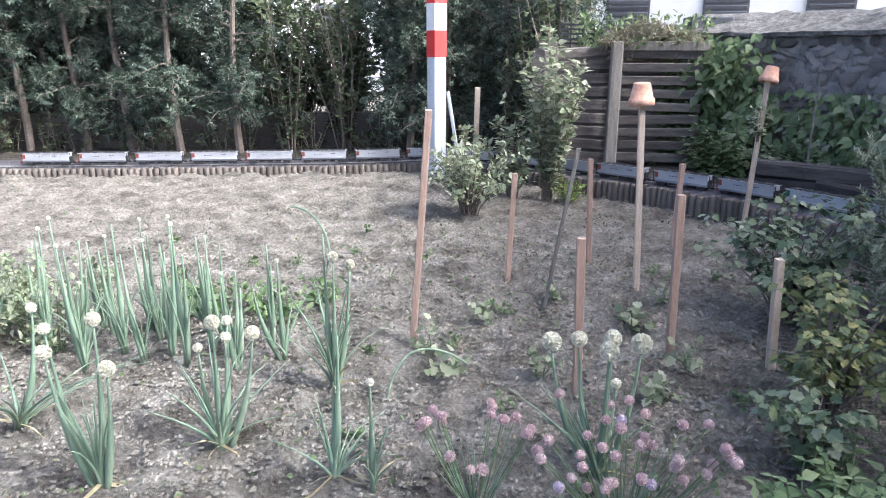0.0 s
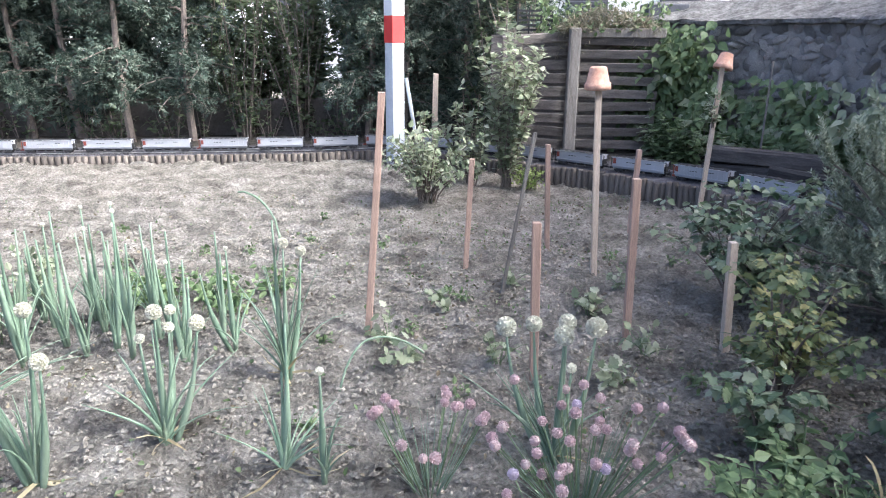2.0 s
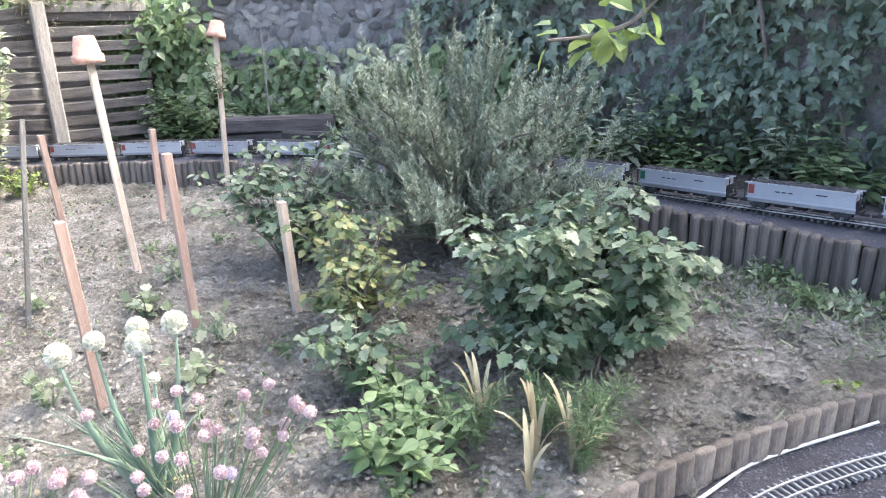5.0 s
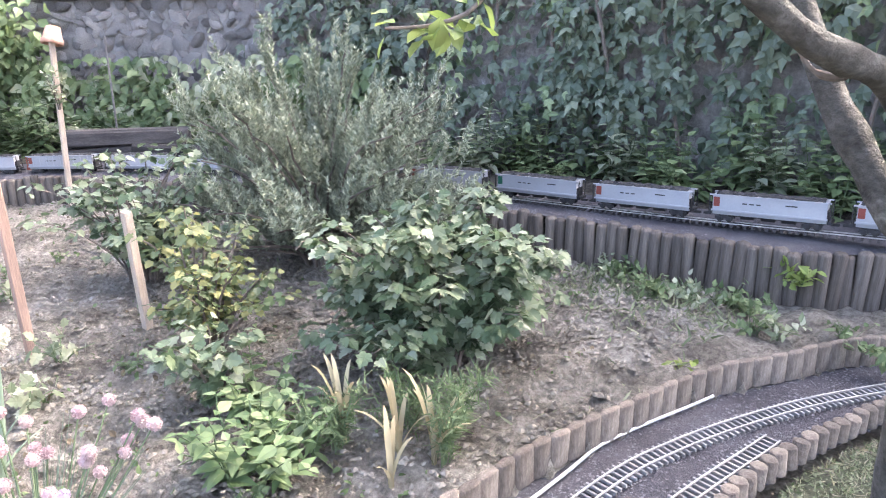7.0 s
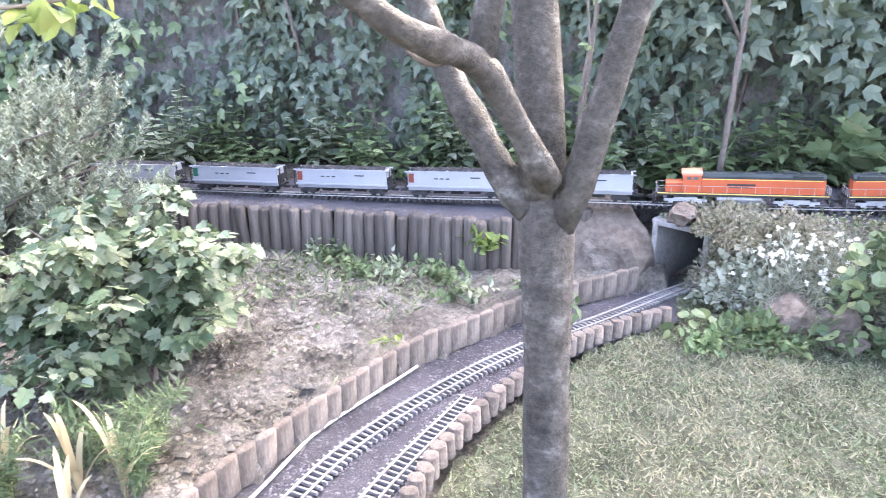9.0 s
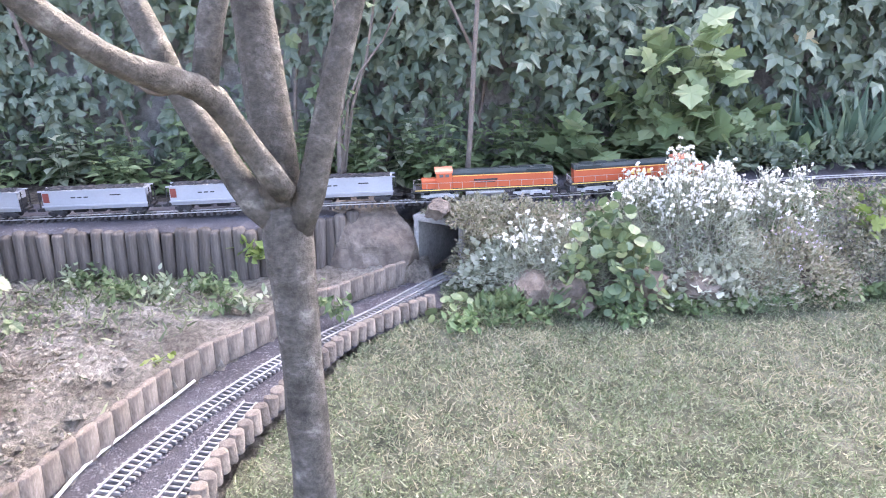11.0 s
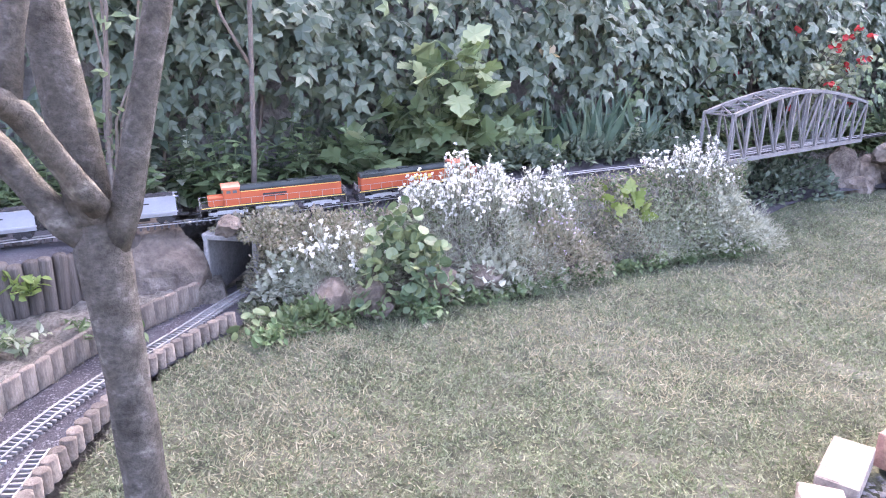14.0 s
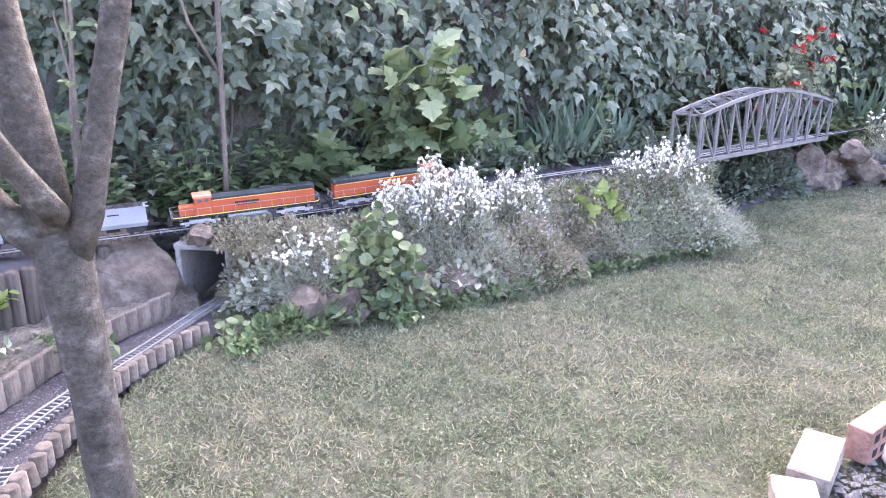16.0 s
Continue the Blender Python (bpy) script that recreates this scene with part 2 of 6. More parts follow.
def surface(name, colours, scale=8.0, fine=60.0, rough=0.8, bump=0.3, metal=0.0, spec=0.3, depth=0.01, vary=0.25, stretch=None, fine_mix=0.5, coords="Object"):
    """A rough real surface: big patches, fine grain, relief, each piece a little different."""
    m, nt, b = shader(name, rough, metal, spec)
    big, small = noise_of(nt, scale, coords=coords), noise_of(nt, fine, 6, 0.7, coords=coords)
    if stretch:
        for n in (big, small):
            mp = nt.nodes.new("ShaderNodeMapping")
            mp.inputs["Scale"].default_value = stretch
            src = n.inputs["Vector"].links[0].from_socket
            nt.links.new(src, mp.inputs["Vector"])
            nt.links.new(mp.outputs[0], n.inputs["Vector"])
    r = ramp_of(nt, colours)
    cr = nt.nodes.new("ShaderNodeMapRange")
    cr.inputs[1].default_value, cr.inputs[2].default_value = 0.3, 0.7
    nt.links.new(big.outputs[0], cr.inputs[0])
    nt.links.new(cr.outputs[0], r.inputs[0])
    r2 = ramp_of(nt, [(0.25, 0.25, 0.25), (1.0, 1.0, 1.0)])
    r2.color_ramp.elements[0].position, r2.color_ramp.elements[1].position = 0.3, 0.62
    nt.links.new(small.outputs[0], r2.inputs[0])
    col = mix_of(nt, 'MULTIPLY', fine_mix, r.outputs[0], r2.outputs[0])
    info = nt.nodes.new("ShaderNodeObjectInfo")
    mr = nt.nodes.new("ShaderNodeMapRange")
    mr.inputs[3].default_value, mr.inputs[4].default_value = 1 - vary, 1 + vary
    nt.links.new(info.outputs["Random"], mr.inputs[0])
    comb = nt.nodes.new("ShaderNodeCombineColor")
    for i in range(3):
        nt.links.new(mr.outputs[0], comb.inputs[i])
    col = mix_of(nt, 'MULTIPLY', 1.0, col, comb.outputs[0])
    nt.links.new(col, b.inputs["Base Color"])
    if bump:
        bp = nt.nodes.new("ShaderNodeBump")
        bp.inputs["Strength"].default_value, bp.inputs["Distance"].default_value = bump, depth
        nt.links.new(small.outputs[0], bp.inputs["Height"])
        nt.links.new(bp.outputs[0], b.inputs["Normal"])
    return m


def leafy(name, colours, rough=0.5, glow=0.3, spec=0.35):
    """Leaves: each island its own tone, with light coming through."""
    m, nt, b = shader(name, rough, 0.0, spec)
    g = nt.nodes.new("ShaderNodeNewGeometry")
    r = ramp_of(nt, colours)
    oi = nt.nodes.new("ShaderNodeObjectInfo")
    ad, fr = nt.nodes.new("ShaderNodeMath"), nt.nodes.new("ShaderNodeMath")
    ad.operation, fr.operation = 'ADD', 'FRACT'
    nt.links.new(g.outputs["Random Per Island"], ad.inputs[0])
    nt.links.new(oi.outputs["Random"], ad.inputs[1])
    nt.links.new(ad.outputs[0], fr.inputs[0])
    nt.links.new(fr.outputs[0], r.inputs[0])
    n = noise_of(nt, 3.0, 3)
    r2 = ramp_of(nt, [(0.6, 0.62, 0.6), (1.25, 1.2, 1.1)])
    nt.links.new(n.outputs[0], r2.inputs[0])
    col = mix_of(nt, 'MULTIPLY', 1.0, r.outputs[0], r2.outputs[0])
    nt.links.new(col, b.inputs["Base Color"])
    tr = nt.nodes.new("ShaderNodeBsdfTranslucent")
    nt.links.new(col, tr.inputs["Color"])
    ms = nt.nodes.new("ShaderNodeMixShader")
    ms.inputs[0].default_value = glow
    nt.links.new(b.outputs[0], ms.inputs[1])
    nt.links.new(tr.outputs[0], ms.inputs[2])
    nt.links.new(ms.outputs[0], nt.nodes["Material Output"].inputs[0])
    return m


SOIL = surface("dry_soil", [(.13, .117, .098), (.28, .259, .224), (.43, .404, .357)], 4.2, 40, 0.95, 1.0, depth=0.05, fine_mix=0.9, vary=0, spec=0.1)
CLOD = surface("soil_clod", [(.12, .108, .09), (.22, .203, .174), (.33, .309, .272)], 4.2, 60, 0.95, 0.5, vary=0.1, spec=0.1)
# moist humus, its colour also darkened for the shade on the bank
SHADEDHUMUS = surface("shaded_humus", [(.045, .04, .034), (.085, .076, .064), (.13, .118, .1)], 5, 40, 0.95, 1.0, depth=0.04, fine_mix=0.8, vary=0, spec=0.1)
BALLAST = surface("dark_ballast", [(.075, .07, .08), (.14, .135, .15)], 4, 160, 0.9, 1.0, depth=0.02, vary=0)
PEBBLE = surface("ballast_stone", [(.08, .076, .086), (.26, .25, .272)], 20, 120, 0.85, 0.4, vary=0.1)
LOGWOOD = surface("weathered_log", [(.07, .058, .05), (.115, .098, .084), (.16, .14, .122)], 6, 40, 0.9, 0.5, vary=0.3, stretch=(6, 6, 0.6))
EDGEWOOD = surface("grey_board", [(.085, .07, .058), (.15, .128, .108), (.22, .195, .168)], 6, 40, 0.9, 0.5, vary=0.25, stretch=(5, 5, 0.6))
STAKEWOOD = surface("stake_wood", [(.33, .225, .175), (.44, .315, .255)], 4, 50, 0.85, 0.4, vary=0.15, stretch=(8, 8, 0.5))
PALEWOOD = surface("pale_stake_wood", [(.4, .32, .25), (.55, .46, .37)], 4, 50, 0.85, 0.4, vary=0.15, stretch=(8, 8, 0.5))
DARKWOOD = surface("dark_old_wood", [(.085, .075, .068), (.19, .17, .155)], 5, 40, 0.9, 0.6, vary=0.3, stretch=(1, 6, 6))
POSTWOOD = surface("grey_post_wood", [(.15, .135, .12), (.27, .25, .225)], 5, 40, 0.9, 0.6, vary=0.2, stretch=(6, 6, 0.7))
STONE = surface("rubble_stone", [(.18, .167, .158), (.31, .293, .283), (.43, .41, .397), (.58, .56, .537)], 19, 40, 0.92, 1.0, vary=0.5, depth=0.03)
MORTAR = surface("old_mortar", [(.15, .141, .136), (.25, .239, .232), (.35, .336, .326)], 8, 40, 0.95, 1.0, vary=0, depth=0.02)
CAPSTONE = surface("wall_cap", [(.1, .095, .09), (.19, .182, .172), (.3, .29, .28)], 11, 34, 0.95, 1.0, vary=0.1, depth=0.03, fine_mix=0.8)
BOULDER = surface("boulder_stone", [(.11, .087, .07), (.2, .163, .132), (.31, .262, .216)], 7, 30, 0.9, 1.0, vary=0.2, depth=0.02)
CONCRETE = surface("concrete", [(.22, .21, .2), (.38, .365, .35)], 5, 60, 0.9, 0.4, vary=0.1)
TERRACOTTA = surface("terracotta", [(.42, .22, .15), (.6, .38, .29)], 9, 60, 0.85, 0.25, vary=0.1)
BARK = surface("smooth_bark", [(.042, .038, .032), (.075, .069, .059), (.105, .098, .086), (.2, .19, .172)], 24, 90, 0.75, 1.0, vary=0, stretch=(1, 1, 1.3), depth=0.009, fine_mix=0.75)
STEMBARK = surface("stem_bark", [(.12, .1, .085), (.22, .185, .16)], 9, 50, 0.9, 0.4, vary=0.2)
GREENSTEM = surface("green_stem", [(.1, .15, .08), (.16, .21, .11)], 9, 50, 0.7, 0.1, vary=0.2)
RAILMETAL = surface("weathered_rail", [(.36, .35, .345), (.5, .49, .48)], 9, 90, 0.5, 0.1, metal=0.3, vary=0)
SLEEPER = surface("plastic_sleeper", [(.2, .195, .192), (.33, .323, .318)], 9, 90, 0.85, 0.3, vary=0.2)
CABLEMAT = surface("white_cable", [(.5, .5, .5), (.7, .7, .68)], 5, 60, 0.6, 0.05, vary=0)
REDPAINT = surface("red_paint", [(.5, .04, .04), (.58, .06, .055)], 6, 60, 0.45, 0.05, vary=0.05, fine_mix=0.15)
WHITEPAINT = surface("white_paint", [(.68, .68, .68), (.8, .8, .8)], 6, 60, 0.45, 0.05, vary=0.03, fine_mix=0.12)
POLEGREY = surface("pole_grey", [(.42, .46, .5), (.58, .61, .64)], 4, 40, 0.6, 0.1, vary=0.03, fine_mix=0.2)
PLASTER = surface("pale_plaster", [(.6, .6, .59), (.7, .7, .69)], 1.5, 30, 0.95, 0.2, vary=0.0, fine_mix=0.15)
SHUTTER = surface("dark_shutter", [(.08, .085, .1), (.12, .125, .14)], 5, 50, 0.6, 0.1)
ROOFTILE = surface("roof_tile", [(.25, .12, .08), (.36, .18, .12)], 6, 40, 0.9, 0.4)
ORANGE = surface("orange_paint", [(.4, .085, .034), (.47, .105, .042)], 9, 120, 0.45, 0.03, vary=0, fine_mix=0.15)
CABRED = surface("cab_roof_paint", [(.68, .2, .12), (.72, .24, .15)], 9, 120, 0.45, 0.03, vary=0, fine_mix=0.1)
DARKGREEN = surface("dark_green_paint", [(.018, .026, .027), (.035, .045, .046)], 9, 120, 0.5, 0.05, vary=0, fine_mix=0.1)
YELLOW = surface("yellow_lines", [(.75, .5, .12), (.8, .56, .18)], 9, 120, 0.5, 0.0, vary=0, fine_mix=0.1)
BLACK = surface("black_frame", [(.018, .018, .02), (.04, .04, .042)], 20, 150, 0.6, 0.1, vary=0, fine_mix=0.2)
TRUCKGREY = surface("truck_silver", [(.4, .4, .4), (.55, .55, .54)], 30, 150, 0.5, 0.1, metal=0.2, vary=0)
CARGREY = surface("car_side_grey", [(.27, .28, .3), (.34, .35, .37)], 6, 90, 0.5, 0.03, vary=0.07, fine_mix=0.12)
CARBROWN = surface("car_end_brown", [(.16, .04, .03), (.24, .06, .045)], 9, 90, 0.6, 0.03, vary=0.1)
CARGREEN = surface("car_end_green", [(.01, .08, .05), (.02, .12, .075)], 9, 90, 0.6, 0.03, vary=0.1)
COAL = surface("coal", [(.015, .015, .017), (.06, .06, .064)], 60, 200, 0.7, 1.0, vary=0, depth=0.01)
GLASS = shader("cab_glass", 0.08, 0.0, 0.6)[0]
GLASS.node_tree.nodes["Principled BSDF"].inputs["Base Color"].default_value = (.1, .11, .12, 1)
BRIDGEGREY = surface("bridge_paint", [(.14, .136, .134), (.22, .214, .21)], 9, 90, 0.6, 0.1, vary=0.05)
BRICKRED = surface("red_brick", [(.28, .155, .12), (.42, .25, .2)], 12, 80, 0.9, 0.5, vary=0.1, fine_mix=0.6)
BRICKPALE = surface("pale_brick", [(.2, .17, .145), (.34, .295, .255), (.44, .39, .345)], 12, 60, 0.9, 0.6, vary=0.1, fine_mix=0.6)
ASH = surface("ash", [(.1, .1, .1), (.3, .29, .29)], 15, 60, 0.95, 1.0, vary=0, depth=0.02)
IRON = surface("rusty_iron", [(.14, .13, .125), (.26, .24, .23)], 15, 80, 0.7, 0.2, metal=0.4, vary=0)
HAY = leafy("hay", [(.2, .182, .14), (.29, .27, .215), (.15, .145, .105)], 0.9, 0.2, 0.1)
LAWN = surface("lawn_ground", [(.06, .066, .042), (.115, .122, .08), (.2, .196, .148)], 6, 50, 0.95, 1.0, vary=0, depth=0.03, fine_mix=0.85)
GRASS = leafy("grass_blades", [(.09, .12, .066), (.165, .2, .122), (.3, .325, .235), (.125, .16, .095)], 0.7, 0.3, 0.2)
DRYGRASS = leafy("dry_grass_blades", [(.22, .215, .145), (.33, .315, .235), (.42, .4, .32), (.27, .262, .18)], 0.8, 0.3, 0.15)
IVYLEAF = leafy("ivy_leaf", [(.062, .094, .068), (.112, .155, .11), (.185, .228, .17), (.082, .12, .084)], 0.42, 0.3, 0.5)
IVYLIGHT = leafy("young_vine_leaf", [(.13, .19, .095), (.2, .27, .145), (.27, .33, .2)], 0.45, 0.35, 0.4)
NETTLE = leafy("nettle_leaf", [(.08, .125, .056), (.13, .185, .09), (.19, .245, .135)], 0.55, 0.3, 0.3)
CONIFER = leafy("conifer_spray", [(.028, .05, .041), (.058, .086, .07), (.135, .165, .138), (.04, .068, .055)], 0.65, 0.15, 0.25)
PRIVET = leafy("hedge_leaf", [(.05, .075, .04), (.1, .135, .075), (.15, .18, .11)], 0.5, 0.35, 0.35)
CURRANT = leafy("currant_leaf", [(.06, .098, .052), (.1, .148, .082), (.17, .215, .135), (.28, .32, .24)], 0.45, 0.28, 0.4)
CURRANTY = leafy("yellowing_leaf", [(.09, .135, .066), (.15, .2, .1), (.33, .32, .14), (.12, .17, .085), (.24, .29, .18)], 0.5, 0.35, 0.35)
ROSEMARY = leafy("rosemary_needle", [(.17, .21, .155), (.27, .31, .235), (.42, .45, .37), (.13, .165, .115)], 0.6, 0.15, 0.3)
RASPLEAF = leafy("raspberry_leaf", [(.17, .215, .135), (.28, .32, .22), (.4, .43, .34)], 0.6, 0.35, 0.3)
ONION = surface("onion_green", [(.1, .16, .11), (.17, .235, .165), (.24, .3, .22)], 7, 60, 0.5, 0.08, vary=0.15, stretch=(3, 3, .5), fine_mix=0.2)
DRYLEAF = leafy("straw_leaf", [(.36, .31, .2), (.47, .42, .29), (.3, .25, .16)], 0.8, 0.25, 0.2)
HEADWHITE = leafy("onion_flower", [(.6, .59, .51), (.74, .73, .66), (.56, .56, .46)], 0.8, 0.2, 0.1)
CHIVEPINK = leafy("chive_flower", [(.4, .28, .32), (.52, .39, .42), (.63, .52, .53)], 0.8, 0.25, 0.1)
CHIVELILAC = leafy("lilac_flower", [(.46, .38, .54), (.56, .48, .62), (.64, .56, .68)], 0.8, 0.25, 0.1)
WHITEFLOWER = leafy("white_petal", [(.74, .74, .72), (.82, .82, .8)], 0.7, 0.25, 0.1)
SILVER = leafy("silver_leaf", [(.24, .26, .2), (.36, .38, .305), (.5, .51, .44)], 0.8, 0.2, 0.15)
SUCCULENT = leafy("groundcover_leaf", [(.2, .21, .14), (.3, .285, .215), (.38, .335, .275)], 0.7, 0.2, 0.2)
BERGENIA = leafy("broad_leaf", [(.085, .135, .075), (.135, .19, .105), (.26, .31, .16)], 0.45, 0.25, 0.5)
SILVERGREY = surface("grey_metal", [(.3, .28, .27), (.42, .4, .38)], 9, 90, 0.5, 0.05, vary=0)
BROWNLITTER = leafy("leaf_litter", [(.1, .082, .06), (.17, .145, .11), (.26, .235, .18)], 0.85, 0.15, 0.15)
MINT = leafy("mint_leaf", [(.11, .175, .08), (.17, .25, .12), (.25, .32, .18)], 0.55, 0.35, 0.35)
LIME = leafy("lime_leaf", [(.17, .24, .07), (.24, .32, .1), (.32, .38, .16)], 0.45, 0.4, 0.35)
IRISLEAF = leafy("iris_leaf", [(.07, .12, .085), (.11, .17, .12), (.16, .22, .16)], 0.5, 0.25, 0.35)
ROSERED = leafy("rose_petal", [(.3, .03, .04), (.42, .06, .06)], 0.6, 0.3, 0.2)
PALEPETAL = leafy("iris_petal", [(.6, .52, .36), (.7, .62, .46)], 0.6, 0.4, 0.2)
# grey render darkened to stand in for the hedge shadow on the low wall
WALLSHADED = surface("shaded_render", [(.06, .054, .05), (.12, .11, .1)], 3, 30, 0.95, 0.6, vary=0)
BEAMWOOD = surface("tarred_beam", [(.035, .032, .032), (.09, .082, .078)], 5, 40, 0.85, 0.6, vary=0.3, stretch=(1, 6, 6))
SLEEPERDARK = surface("dark_sleeper", [(.05, .048, .05), (.1, .095, .098)], 9, 90, 0.85, 0.3, vary=0)

# ---- plan ----
PAL = [(-8.5, 6.98, .082), (-5.24, 7.31, .082), (-3.41, 7.49, .082), (-1.55, 7.74, .085), (-.6, 7.88, .1), (.3, 7.35, .14), (1.08, 6.6, .17), (1.49, 6.26, .18),
       (1.82, 5.84, .19), (2.09, 5.54, .2), (2.55, 4.6, .21), (2.95, 3.5, .22), (3.15, 2.4, .235), (3.22, 1.68, .245), (3.24, .91, .255), (3.37, .68, .26), (3.5, .42, .27)]
TRACK = [(-9, 7.06, .1), (-4.7, 7.49, .1), (-1.5, 7.87, .105), (-.5, 8.01, .12), (.42, 7.45, .15), (1.17, 6.75, .17), (1.68, 6.26, .18), (2.1, 5.82, .19),
         (2.62, 5.0, .21), (3.08, 3.9, .23), (3.3, 2.9, .25), (3.4, 1.9, .27), (3.45, 1.15, .295), (3.5, .5, .32), (3.53, -.25, .345), (3.55, -.9, .38),
         (3.57, -1.8, .445), (3.52, -2.5, .495), (3.5, -2.95, .518), (4.06, -4.72, .52), (4.4, -6.3, .53), (4.7, -9, .53)]
WALL = [(2.05, 7.5), (2.75, 6.95), (3.4, 6.1), (3.9, 4.9), (4.2, 3.5), (4.35, 2.0), (4.4, 0.0), (4.5, -2.5), (4.75, -5.0), (5.2, -9.0)]
EDGE_L = [(-1.2, 1.2), (.3, 1.22), (1.34, 1.14), (1.88, 1.02), (2.27, .9), (2.58, .72), (2.83, .58), (3.17, .28), (3.3, .16)]
EDGE_R = [(-.5, .62), (1.0, .65), (1.55, .64), (1.79, .62), (2.08, .54), (2.22, .49), (2.52, .37), (2.75, .2), (2.93, .02)]
LOWTRACK = [(-1.0, .98), (.6, 1.02), (1.5, .95), (1.89, .86), (2.3, .68), (2.6, .5), (2.93, .26), (3.35, -.03), (3.8, -.4)]
SIDING = [(-.6, .78), (.9, .79), (1.54, .76), (2.13, .64)]


def lawn_z(x, y):
    return -0.035 + 0.07 * np.maximum(0, -2.9 - y) ** 1.0 * np.clip((-2.9 - y), 0, 1) * (y > -9)


def bed_z(x, y):
    """Garden bed: nearly level, a low heap by the lower track."""
    z = 0.03 * np.exp(-((x - 2.5) ** 2 + (y - 1.3) ** 2) / 0.35)
    return z + 0.012 * np.sin(3.1 * x + 1.3 * y) * np.sin(2.3 * y - 0.7 * x)


def in_trench(x, y):
    el, er = np.array(EDGE_L), np.array(EDGE_R)
    return (y < np.interp(x, el[:, 0], el[:, 1])) & (y > np.interp(x, er[:, 0], er[:, 1])) & (x < 3.3)


def on_lawn(x, y):
    er = np.array(EDGE_R)
    return y < np.interp(x, er[:, 0], er[:, 1])


# ---- ground ----
STEP = 0.034
fx = np.arange(-6.2, 4.6, STEP)
fy = np.arange(-0.4, 8.9, STEP)
gx = np.concatenate([[-400, -120, -40, -15, -9, -7], fx, [6, 9, 15, 40, 120, 400]])
gy = np.concatenate([[-400, -120, -40, -15, -9, -6, -3, -1.5], fy, [12, 20, 40, 120, 400]])
X, Y = np.meshgrid(gx, gy, indexing='ij')
Z = bed_z(X, Y)
near = (np.abs(X) < 8) & (Y < 9) & (Y > -2)
rough = np.zeros_like(Z)
for f, a in ((3.7, .007), (9.0, .009), (19.0, .011), (37.0, .008)):
    ph = rng.uniform(0, 6.28, 8)
    th = rng.uniform(0, 6.28, 4)
    for k in range(4):
        rough += a * 0.6 * np.sin(f * (X * math.cos(th[k]) + Y * math.sin(th[k])) + ph[k] + 1.7 * np.sin(0.6 * f * (X * math.sin(th[k]) - Y * math.cos(th[k])) + ph[k + 4]))
rough += rng.normal(0, .0075, Z.shape) * (rng.uniform(size=Z.shape) < .8)
Z = np.where(near, Z + rough, Z)
low = on_lawn(X, Y) | in_trench(X, Y)
Z = np.where(low & (X > -3), -0.09 + 0.2 * rough, Z)
Z = np.where(Y < -1.4, np.minimum(Z, -0.1), Z)
Z = Z - 0.12 * ((Y > 8.6) | (X > 4.4))
soil_top = Z[6:-6, 8:-5]


def ground_z(x, y):
    """Height of the crumbly soil."""
    i = np.clip(((x - fx[0]) / STEP).round().astype(int), 0, len(fx) - 1)
    j = np.clip(((y - fy[0]) / STEP).round().astype(int), 0, len(fy) - 1)
    return soil_top[i, j]


idx = np.arange(X.size).reshape(X.shape)
bag = Bag()
bag.add(np.stack([X, Y, Z], -1).reshape(-1, 3), np.stack([idx[:-1, :-1], idx[1:, :-1], idx[1:, 1:], idx[:-1, 1:]], -1).reshape(-1, 4))
tagged(part("ground", bag, SOIL, smooth=True), "dry pale grey crumbly garden soil, raked and weedy", "ground", kind="structure")

# lawn sheet
lx, ly = np.arange(-3, 5.6, 0.07), np.arange(-12, 0.75, 0.07)
X, Y = np.meshgrid(lx, ly, indexing='ij')
lawn_top = lambda x, y: lawn_z(x, y) + 0.012 * np.sin(2.1 * x + 0.8) * np.sin(1.7 * y) + 0.004 * np.sin(9 * x + 3 * np.sin(5 * y))
Z = lawn_top(X, Y) + rng.normal(0, 0.002, X.shape)
idx = np.arange(X.size).reshape(X.shape)
quads = np.stack([idx[:-1, :-1], idx[1:, :-1], idx[1:, 1:], idx[:-1, 1:]], -1).reshape(-1, 4)
cxy = np.stack([X, Y], -1).reshape(-1, 2)[quads].mean(1)
keep = on_lawn(cxy[:, 0], cxy[:, 1] + 0.05) & ~((cxy[:, 0] > 3.6) & (cxy[:, 1] > -3.4)) & ~((cxy[:, 1] < -3.4) & (cxy[:, 0] > np.interp(-cxy[:, 1], [3.4, 4.35, 5.2, 6.2, 8], [3.72, 3.96, 3.9, 3.88, 4.05])))
bag = Bag()
bag.add(np.stack([X, Y, Z], -1).reshape(-1, 3), quads[keep])
tagged(part("lawn", bag, LAWN, smooth=True), "thin dry mown lawn with bare patches", "lawn", kind="structure")

# soil clods, joined
CLODV = np.array([(1, 0, 0), (-.9, .1, 0), (.1, 1, .1), (0, -1.1, 0), (.1, 0, .8), (0, 0, -.6)])
CLODF = [(0, 2, 4), (2, 1, 4), (1, 3, 4), (3, 0, 4)]


